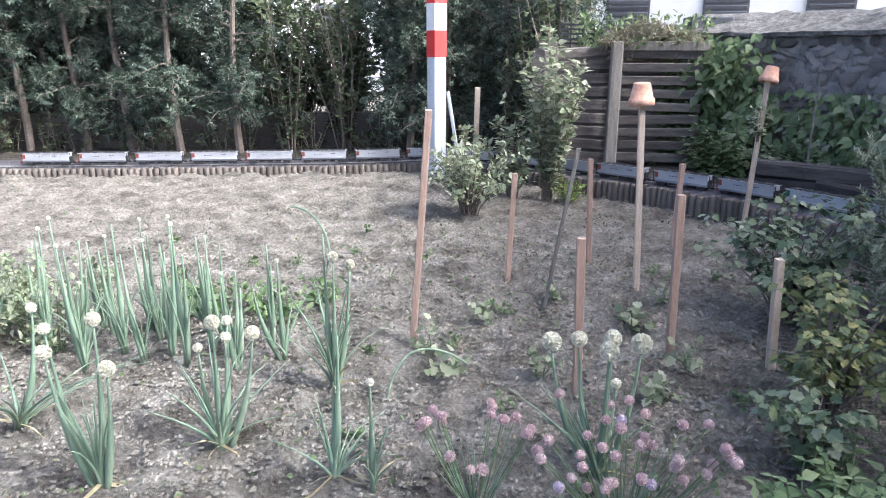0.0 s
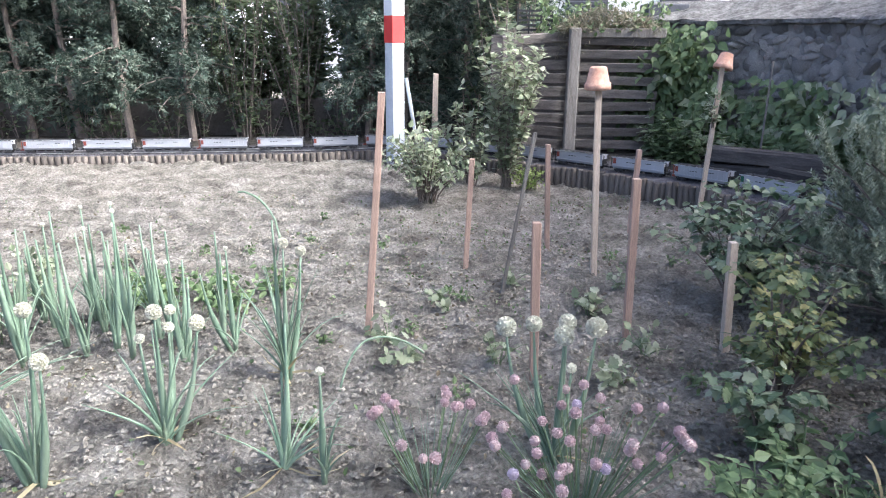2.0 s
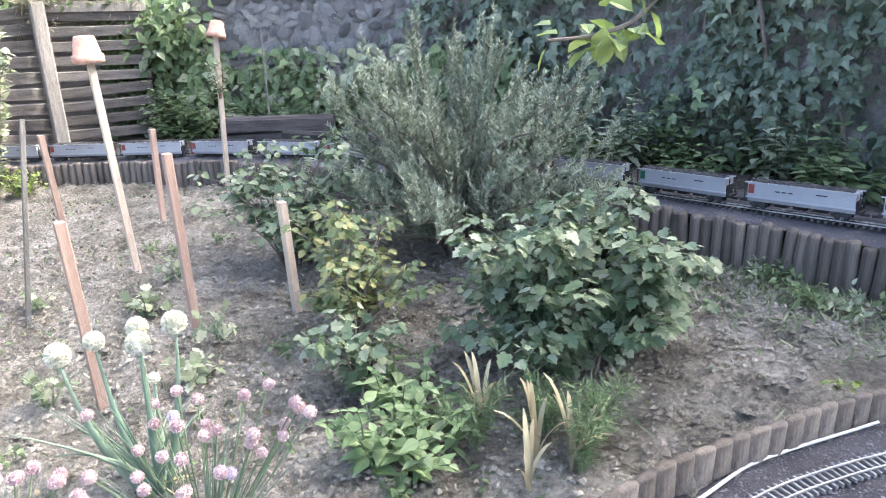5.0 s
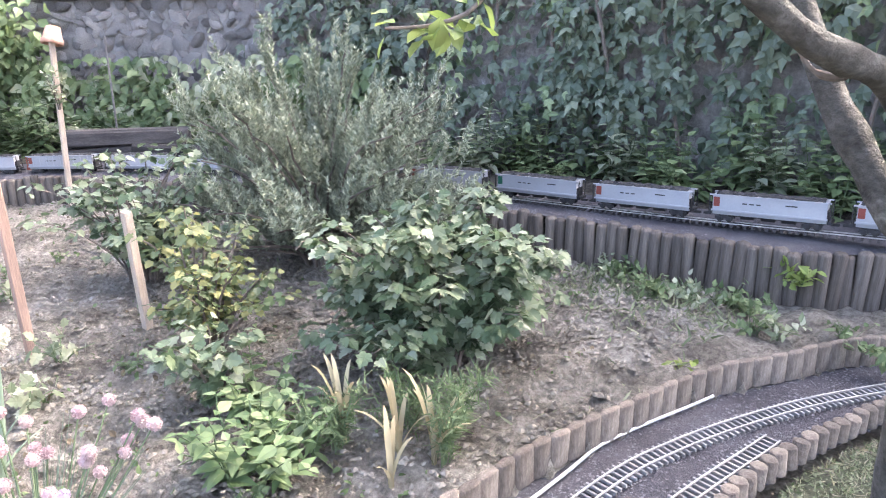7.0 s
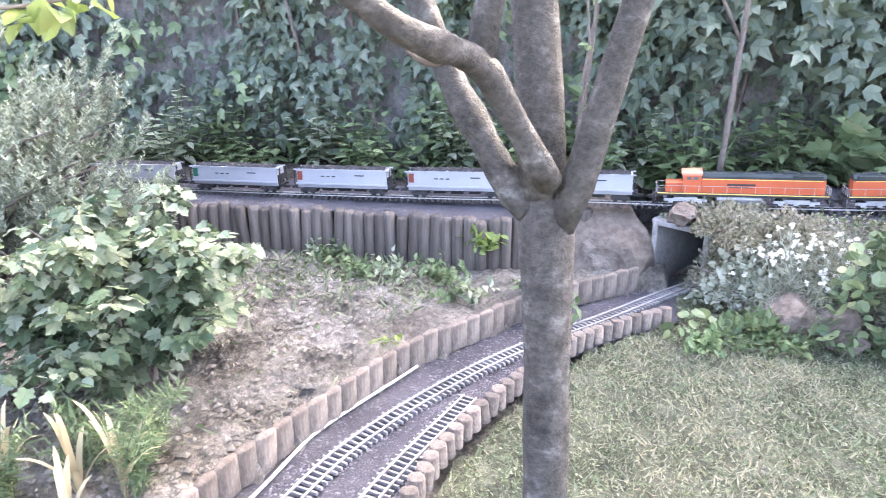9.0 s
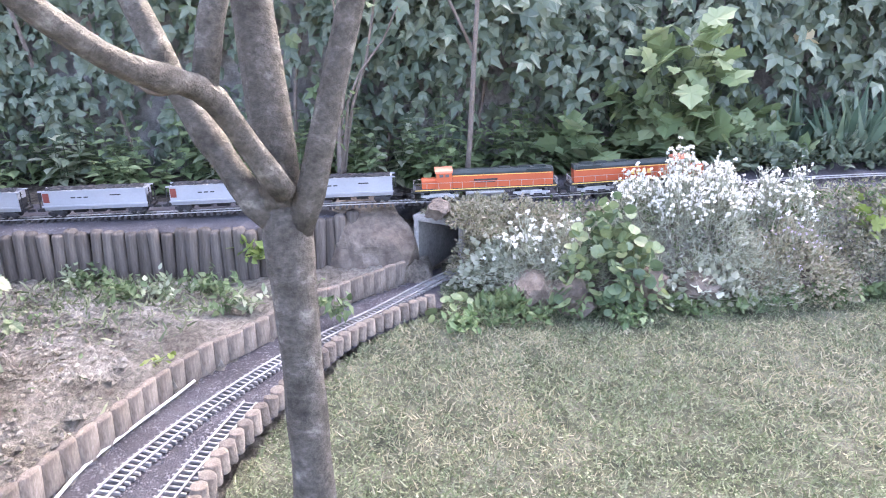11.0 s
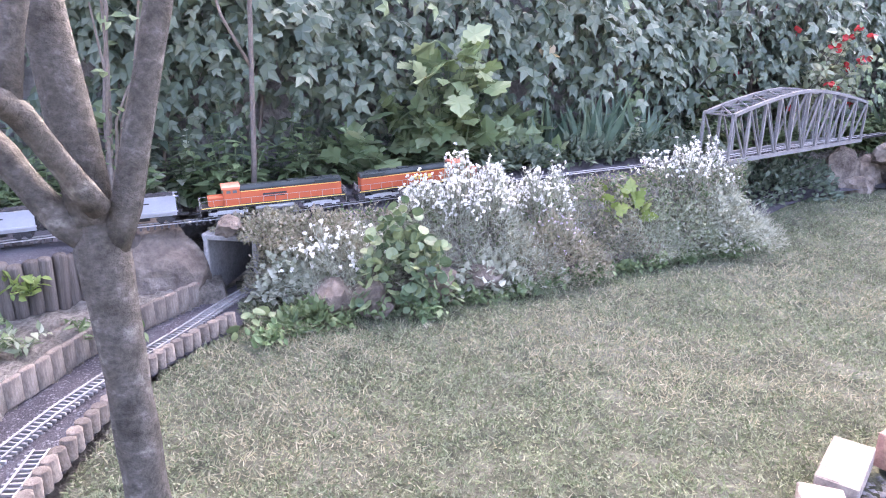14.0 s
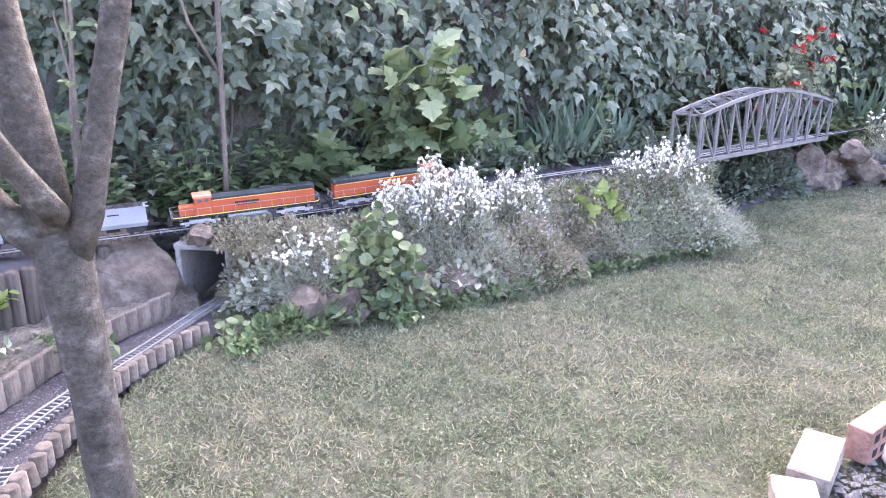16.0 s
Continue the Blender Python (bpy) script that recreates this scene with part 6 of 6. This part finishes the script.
def wall_leaves(n, s0, s1, z0, z1, thick, leaf, size, density=None):
    s = rng.uniform(s0, s1, n)
    z = rng.uniform(z0, z1, n)
    if density is not None:
        k = rng.uniform(size=n) < density(s, z)
        s, z = s[k], z[k]
    m = len(s)
    x, y = np.interp(s, sw, wl[:, 0]), np.interp(s, sw, wl[:, 1])
    nx, ny = -np.interp(s, sw, wn2[:, 0]), -np.interp(s, sw, wn2[:, 1])
    bulge = thick * (.5 + .5 * np.sin(2.3 * s + 1.1 * np.sin(3.1 * z)) * np.sin(2.9 * z + .8 * np.sin(1.9 * s)))
    bulge = bulge * (.7 + .45 * np.sin(5.3 * s + 2.1 * z) * np.sin(6.1 * z - 1.4 * s))
    d = rng.uniform(0, 1, m) ** .6 * (bulge + .06)
    P = np.stack([x + nx * d, y + ny * d, z], 1)
    out = np.stack([nx, ny, 0 * nx], 1)
    D = unit(out * .35 + np.array([0, 0, -.8]) + rng.normal(0, .42, (m, 3)))
    N = unit(out + np.array([0, 0, .35]) + rng.normal(0, .3, (m, 3)))
    b = Bag()
    add_leaves(b, leaf, P, D, N, size * rng.uniform(.5, 1.15, m))
    return b




def wall_frame(s):
    x, y = np.interp(s, sw, wl[:, 0]), np.interp(s, sw, wl[:, 1])
    return x, y, -np.interp(s, sw, wn2[:, 0]), -np.interp(s, sw, wn2[:, 1])


def hanging_sprays(n, s0, s1, top, fall, out, leaf, size, per=16, gaps=0.0, seed=0.0):
    """Shoots that lean out from the wall and hang, leaves overlapping along each like shingles."""
    s = rng.uniform(s0, s1, n)
    z = rng.uniform(top[0], top[1], n)
    patch = .5 + .5 * np.sin(2.9 * s + seed + 1.3 * np.sin(4.1 * z)) * np.sin(4.7 * z + 1.1 * np.sin(2.2 * s + seed))
    k = rng.uniform(size=n) < 1 - gaps * (1 - patch)
    s, z, patch = s[k], z[k], patch[k]
    m = len(s)
    t = np.linspace(0, 1, per)[None]
    ss = s[:, None] + rng.normal(0, .22, (m, 1)) * t + rng.normal(0, .055, (m, per))
    x, y, nx, ny = wall_frame(ss)
    o = .04 + (out * (.25 + .75 * patch) * rng.uniform(.5, 1.1, m))[:, None] * np.sin(np.minimum(1, .25 + t) * 1.7) + rng.normal(0, .02, (m, per))
    zz = z[:, None] - (rng.uniform(*fall, m))[:, None] * t + .08 * np.sin(t * 3.1)
    P = np.stack([x + nx * o, y + ny * o, zz], -1).reshape(-1, 3)
    n3 = np.stack([nx, ny, 0 * nx], -1).reshape(-1, 3)
    side = np.stack([-ny, nx, 0 * nx], -1).reshape(-1, 3) * (np.tile([1, -1], m * per)[:m * per])[:, None]
    D = unit(n3 * rng.uniform(.1, .7, (m * per, 1)) + side * .5 + np.array([0, 0, -.65]) + rng.normal(0, .32, P.shape))
    N = unit(n3 + np.array([0, 0, .6]) + rng.normal(0, .48, P.shape))
    ok = (P[:, 2] > .22) & (P[:, 2] < 1.85)
    b = Bag()
    add_leaves(b, leaf, P[ok], D[ok], N[ok], size * rng.uniform(.5, 1.2, ok.sum()), 1.2)
    return b


s_mid = float(np.interp(-.3, -wl[::-1, 1][::-1], sw))
fade = lambda s, z: np.clip((s - iv0 - .35 * np.sin(4 * z)) / .7, 0, 1)
thin = lambda s, z: fade(s, z) * np.clip(.25 + .75 * np.abs(z - .95) * 2.2, 0, 1)
part("small_leaves", wall_leaves(7500, iv0, iv1, .25, 1.8, .14, OVATE, .085, thin), IVYLEAF, ivy, "smaller darker leaves", world=True)
part("wall_sprays", hanging_sprays(360, iv0 + .3, s_mid + .4, (.7, 1.75), (.25, .5), .26, CREEPER, .105, 13, .95, .7), IVYLEAF, ivy, world=True)
part("curtain", hanging_sprays(560, s_mid - .3, iv1, (1.2, 1.8), (.25, .62), .48, CREEPER, .115, 14, .45, 2.1), IVYLEAF, ivy, "drooping curtain of creeper leaves", world=True)
part("low_sprays", hanging_sprays(150, s_mid, iv1, (.6, 1.0), (.2, .35), .2, CREEPER, .09, 11, .9, 4.0), IVYLEAF, ivy, world=True)
part("young_leaves", hanging_sprays(42, iv0 + 1, iv1, (.75, 1.7), (.15, .3), .5, CREEPER, .11, 9, .3, 5.2), IVYLIGHT, ivy, "lighter young leaves", world=True)
climb = thing("creeper", (3, 6, 0), "leafy creeper climbing the lower stone wall", "ivy")
part("leaves", hanging_sprays(240, 0, iv0 + 1.2, (.35, 1.0), (.15, .35), .4, POINTED, .1, 14, .8, 1.3), NETTLE, climb, world=True)
part("high_leaves", hanging_sprays(110, -.05, .85, (.8, 1.5), (.2, .4), .34, POINTED, .1, 14, .4, .4), NETTLE, climb, world=True)
part("light_leaves", hanging_sprays(80, 0, iv0 + 1.0, (.4, 1.05), (.12, .3), .5, POINTED, .1, 12, .6, 3.3), RASPLEAF, climb, "lighter leaves", world=True)
b = Bag()
for s0 in np.arange(iv0, iv1, .5):
    x, y = np.interp(s0, sw, wl[:, 0]), np.interp(s0, sw, wl[:, 1])
    k = np.linspace(0, 1, 8)
    add_tube(b, np.stack([x - .06 - .1 * np.sin(k * 3 + s0), y + .3 * np.sin(k * 2 + s0 * 2) * k, .2 + 1.8 * k], 1), .012, 5)
tagged(part("stem_cluster", b, STEMBARK, ivy, world=True), kind="stuff")
# light vine heap and nettles along the bank
for x, y, z, h, sp, n in ((3.98, -1.35, .38, .9, .34, 34), (4.05, -1.8, .38, .5, .28, 14), (4.05, -.85, .34, .35, .25, 10)):
    bush("vine", x, y, "pale green large-leaved vine in front of the wall", "vine", n, h, sp, LOBED, IVYLIGHT, .15, 9, GREENSTEM, .004, z=z, group="vines", low=.35)
for i in range(74):
    a = i / 73
    s0 = .35 + a * (sw[-1] - 3.4)
    x, y, nx, ny = (float(q) for q in wall_frame(s0))
    o = rng.uniform(.2, .55)
    z0 = .22 + .2 * np.clip((2 - y) / 4, 0, 1)
    herb("nettle", x + nx * o, y + ny * o, "upright green nettle on the bank by the wall", "nettle", 11, rng.uniform(.36, .74) * (.7 if y < -.6 else 1), .17, NETTLE if i % 5 else RASPLEAF, .1, 8, z=z0 - .05, group="nettles", low=.45)
# iris clump and flower
for x, y, n in ((3.98, -2.4, 44), (4.05, -2.75, 40), (4.1, -2.05, 20), (4.35, -5.6, 30)):
    root = thing("iris", (x, y, .38), "clump of broad sword-shaped iris leaves", "iris", "irises")
    b = Bag()
    d = unit(np.stack([rng.normal(0, .38, n), rng.normal(0, .45, n), np.ones(n)], 1))
    add_leaves(b, BLADE, rng.normal(0, .05, (n, 3)) * np.array([1, 1, 0]), d, rand_dirs(n) * np.array([1, 1, .1]), rng.uniform(.35, .62, n), 1.15)
    part("leaves", b, IRISLEAF, root)
iris = thing("iris_flower", (4.02, -2.0, .38), "pale yellow iris bloom on a tall stalk", "iris")
b = Bag()
add_tube(b, [(0, 0, 0), (.0, -.02, .35), (.03, -.05, .72)], .006, 6)
part("stalk", b, GREENSTEM, iris)
b = Bag()
add_leaves(b, OVATE, np.zeros((9, 3)) + np.array([.03, -.05, .73]), rand_dirs(9, .1), rand_dirs(9), rng.uniform(.06, .1, 9), 1.6)
part("flower", b, PALEPETAL, iris)
# thin sapling by the wall
sap = thing("sapling", (3.75, -.16, .3), "thin bare-stemmed sapling in front of the ivy", "tree")
b = Bag()
add_tube(b, np.array([(0, 0, 0), (.02, -.02, .3), (.0, -.03, .7), (.03, -.05, 1.2), (.05, -.1, 1.9)]), [.016, .014, .013, .012, .009], 7)
add_tube(b, np.array([(.0, -.03, .75), (.0, .1, 1.0), (.02, .2, 1.4)]), [.009, .008, .006], 6)
part("trunk", b, STEMBARK, sap, smooth=True)
bush("sapling_shoots", 3.9, .55, "thin bare sapling stems with sparse leaves", "tree", 6, 1.7, .25, OVATE, IVYLIGHT, .08, 6, STEMBARK, .012, low=.8, bend=.1, z=.3)
# red-flowered shrub beyond the bridge
bush("rose_bush", 4.5, -4.55, "tall rose bush with dark red blooms", "rose", 40, 1.35, .6, OVATE, RASPLEAF, .08, 46, low=.5, z=.3, t0=.2, flowers=(ROSERED, .045, 1))
bush("laurel", 4.55, -3.5, "dark broad-leaved shrub behind the bridge", "bush", 36, 1.1, .45, OVATE, CURRANT, .09, 40, low=.4, z=.3)
bush("laurel", 4.6, -6.4, "leafy green shrub beyond the bridge", "bush", 44, 1.5, .7, OVATE, CURRANT, .09, 44, low=.4, z=.3)
bush("laurel", 4.4, -8.2, "leafy green shrub at the far end of the lawn", "bush", 44, 1.6, .9, OVATE, CURRANT, .1, 44, low=.4, z=.2)

# ---- conifer hedge ----


def conifer(x, y, h, r, dark, bare, front, per=90):
    root = thing("conifer", (x, y, 0), "grey-green conifer of the hedge with a bare lower trunk" if bare > .5 else "dense grey-green conifer of the garden hedge", "tree", "hedge trees")
    b = Bag()
    t = np.linspace(0, 1, 9)
    add_tube(b, np.stack([.05 * np.sin(t * 5 + x), .04 * np.cos(t * 4 + x), h * t], 1), .05 * (1 - .8 * t), 7)
    part("trunk", b, STEMBARK, root)
    lines = []
    for i in range(44 if front else 30):
        z = bare + (2.3 - bare) * rng.uniform(0, 1) if i % 4 else 2.2 + (h - 2.2) * rng.uniform(0, 1)
        a = rng.uniform(0, 6.28)
        ln = r * rng.uniform(.55, 1.1) * (1 - .35 * z / h)
        k = np.linspace(0, 1, 6)
        lines.append(np.stack([ln * k * math.cos(a), ln * k * math.sin(a), z + .3 * ln * k - .5 * ln * k ** 2], 1) + rng.normal(0, .02, (6, 3)))
    b = Bag()
    for L in lines:
        add_tube(b, L, np.linspace(.014, .004, 6), 4, False)
    tagged(part("branch_cluster", b, STEMBARK, root), kind="stuff")
    b = Bag()
    P, D, N, S = leaves_along(lines, per, .16 if front else .34, .15, .6, .45, .05)
    N = unit(N + rng.normal(0, .45, N.shape))
    add_leaves(b, SPRAY, P, unit(D + np.array([0, 0, .25])), N, S, .8)
    part("crown", b, dark, root)


hx = np.array(hw)
for row, (off, step) in enumerate(((-.26, .66), (.75, .8), (1.6, .75))):
    for i, x in enumerate(np.arange(-6.9 + .3 * row, 1.4, step)):
        y = np.interp(x, hx[:, 0], hx[:, 1]) + off + rng.normal(0, .08)
        light = row == 0 and -2.4 < x < -1.0
        if light:
            bush("privet", x, y, "thin-stemmed pale hedge shrub with gaps in it", "bush", 16, 2.8, .4, POINTED, PRIVET, .085, 50, STEMBARK, .011, low=.65, bend=.1, t0=.16, group="hedge shrubs")
        elif row > 0 and -2.9 - .3 * row < x < -.9:
            bush("privet", x, y, "thin hedge shrub with pale light showing through", "bush", 17, 2.8, .42, POINTED, PRIVET, .15, 56, STEMBARK, .011, low=.65, bend=.1, t0=.12, group="hedge shrubs")
        else:
            conifer(x + rng.normal(0, .08), y, rng.uniform(2.9, 3.5) + .3 * row, rng.uniform(.62, .8) + .1 * row, CONIFER, rng.uniform(.42, .62) if row == 0 else .4, row == 0, 66 if row == 0 else 44)
for i in range(30):
    x = rng.uniform(-7, .9)
    y = np.interp(x, hx[:, 0], hx[:, 1]) - .12 - rng.uniform(0, .12)
    bush("hedge_sucker", x, y, "thin twiggy hedge shoots by the low wall", "bush", 6, rng.uniform(.5, 1.1), .25, POINTED, PRIVET, .075, 12, STEMBARK, .008, low=.6, bend=.2, group="hedge shoots")
for x, y in ((1.0, 7.9), (.75, 8.3), (1.9, 8.4), (2.6, 8.2)):
    bush("elder", x, y, "leafy shrub behind the fence", "bush", 24, 2.2 if x < 1.2 else 1.6, .5, OVATE, PRIVET, .1, 44, STEMBARK, .012, low=.6, bend=.3, group="hedge shrubs")

# ---- grass ----
n = 400000
x, y = rng.uniform(.0, 4.6, n), -5.2 + 5.8 * rng.uniform(0, 1, n) ** .75
patch = .5 + .5 * np.sin(2.1 * x + 1.5 * np.sin(1.7 * y)) * np.sin(2.6 * y + 1.2 * np.sin(1.3 * x))
k = on_lawn(x, y + .04) & (x < np.interp(-y, -toe[:, 1], toe[:, 0]) + .02 + 2 * (y < -3.4)) & ~((y < -3.4) & (x > np.interp(-y, [3.4, 4.35, 5.2, 6.2, 8], [3.72, 3.96, 3.9, 3.88, 4.05]))) & (rng.uniform(size=n) < .75 + .25 * patch)
k &= np.hypot(x - .95, y + 1.8) > .3
x, y = x[k], y[k]
m = len(x)
spot = .5 + .5 * np.sin(1.7 * x + 2.2 * np.sin(1.3 * y + .6)) * np.sin(2.3 * y + 1.7 * np.sin(1.9 * x)) + .22 * np.sin(7.3 * x + 2 * np.sin(5.1 * y)) * np.sin(6.4 * y + 1)
dry = rng.uniform(size=m) < np.clip(.95 * spot - .3, .08, .6)
d = unit(np.stack([rng.normal(0, .9, m), rng.normal(0, .9, m), rng.uniform(.25, 1.0, m)], 1))
P = np.stack([x, y, lawn_top(x, y) - .003], 1)
size = rng.uniform(.013, .033, m) * np.where(rng.uniform(size=m) < .22, 1.35, 1)
lawn_grass = thing("lawn_grass", (0, 0, 0), "short thin lawn grass, green with dry straw patches", "grass", kind="stuff")
for nm, sel, mat in (("green_grass", ~dry, GRASS), ("dry_grass", dry, DRYGRASS)):
    b = Bag()
    add_leaves(b, (NEEDLE[0] * np.array([1, 1.5, 1]), NEEDLE[1]), P[sel], d[sel], rand_dirs(sel.sum()), size[sel])
    if mat is GRASS:
        tuft = np.sin(23 * x + 3 * np.sin(17 * y)) * np.sin(26 * y + 3 * np.sin(19 * x))
        kk = sel & (rng.uniform(size=m) < .25 + .55 * (tuft > .2))
        add_leaves(b, SMALL, P[kk] + np.array([0, 0, .008]), rand_dirs(kk.sum(), .2), rand_dirs(kk.sum(), 1.5), rng.uniform(.006, .0135, kk.sum()), 1.2)
    tagged(part(nm, b, mat, lawn_grass, world=True), kind="stuff")
# fine weeds and litter over the soil
n = 26000
x, y = rng.uniform(-3.5, 3.2, n), rng.uniform(1.3, 6.0, n)
patch = .5 + .5 * np.sin(2.3 * x + 1.9 * np.sin(1.4 * y)) * np.sin(2.9 * y + 1.3 * np.sin(2.1 * x))
k = bed_ok(x, y) & (rng.uniform(size=n) < np.clip(patch ** 2 * np.interp(x, [-1, 1], [.35, 1]), .03, 1))
x, y = x[k], y[k]
m = len(x)
litter = thing("bed_litter", (0, 0, 0), "fine weeds and dry leaf litter scattered over the soil", "weed", kind="stuff")
dryk = rng.uniform(size=m) < .5
for nm, sel, mat in (("green_litter", ~dryk, NETTLE), ("dry_litter", dryk, BROWNLITTER)):
    b = Bag()
    q = np.stack([x, y, ground_z(x, y) + .004], 1)[sel]
    add_leaves(b, OVATE, q, rand_dirs(len(q), .3), rand_dirs(len(q), 1.2), rng.uniform(.01, .03, len(q)), 1.1)
    tagged(part(nm, b, mat, litter, world=True), kind="stuff")
n = 6500
x, y = rng.uniform(1.6, 3.2, n), rng.uniform(.5, 1.9, n)
k = bed_ok(x, y) & (rng.uniform(size=n) < np.clip((x - 2.35) / .7, .03, 1))
x, y = x[k], y[k]
m = len(x)
b = Bag()
add_leaves(b, (BLADE[0] * np.array([1, 2.2, 1]), BLADE[1]), np.stack([x, y, ground_z(x, y)], 1), unit(np.stack([rng.normal(0, .8, m), rng.normal(0, .8, m), rng.uniform(.3, 1, m)], 1)), rand_dirs(m), rng.uniform(.02, .07, m))
tagged(part("bed_grass", b, GRASS), "thin weedy grass on the slope by the logs", "grass", kind="stuff")

bush("dry_climber", 2.14, 5.4, "pale dry climbing plant on the pot stake", "vine", 9, .3, .09, OVATE, RASPLEAF, .05, 9, STEMBARK, .003, z=.68)
for i in range(26):
    a = i / 25
    x, y = np.interp(a * 3.1, [0, .5, 1.0, 2.0, 3.1], [2.75, 2.88, 2.88, 3.05, 3.25]) + rng.normal(0, .03), -.1 - a * 3.1
    bush("weed", x, y, "low tufted green weed at the lawn edge", "weed", 14, .09, .1, BLADE if i % 2 else OVATE, NETTLE if i % 3 else MINT, .04, 7, GREENSTEM, .0015, group="weeds at the lawn edge", z=-.03)


# ---- carpet of small plants over the embankment face ----
carpet = thing("embankment_carpet", (3.1, -1.6, 0), "low mixed carpet of creeping plants over the embankment", "groundcover")
for nm, leaf, mat, size, n in (("silver_carpet", BLADE, SILVER, .035, 9000), ("brown_carpet", SMALL, SUCCULENT, .022, 12000), ("green_carpet", SMALL, NETTLE, .024, 9000)):
    i = rng.uniform(0, len(toe) - 1.01, n)
    t = rng.uniform(0, 1, n)
    k = i.astype(int)
    keep = rng.uniform(size=n) < .5 + .5 * np.sin(i * .23 + 2.2 * len(nm)) * np.sin(t * 5 + len(nm))
    i, t, k = i[keep], t[keep], k[keep]
    lo2, hi2, top2 = toe[k], steep[k], mid[k]
    P = np.where(t[:, None] < .6, lo2 + (hi2 - lo2) * (t / .6)[:, None], hi2 + (top2 - hi2) * ((t - .6) / .4)[:, None])
    m = len(P)
    P = P + np.array([-.05, 0, .05]) * rng.uniform(0, 1, (m, 1)) + rng.normal(0, .012, (m, 3))
    b = Bag()
    add_leaves(b, leaf, P, rand_dirs(m, .4), rand_dirs(m, .8), size * rng.uniform(.6, 1.2, m))
    tagged(part(nm, b, mat, carpet, world=True), kind="stuff")
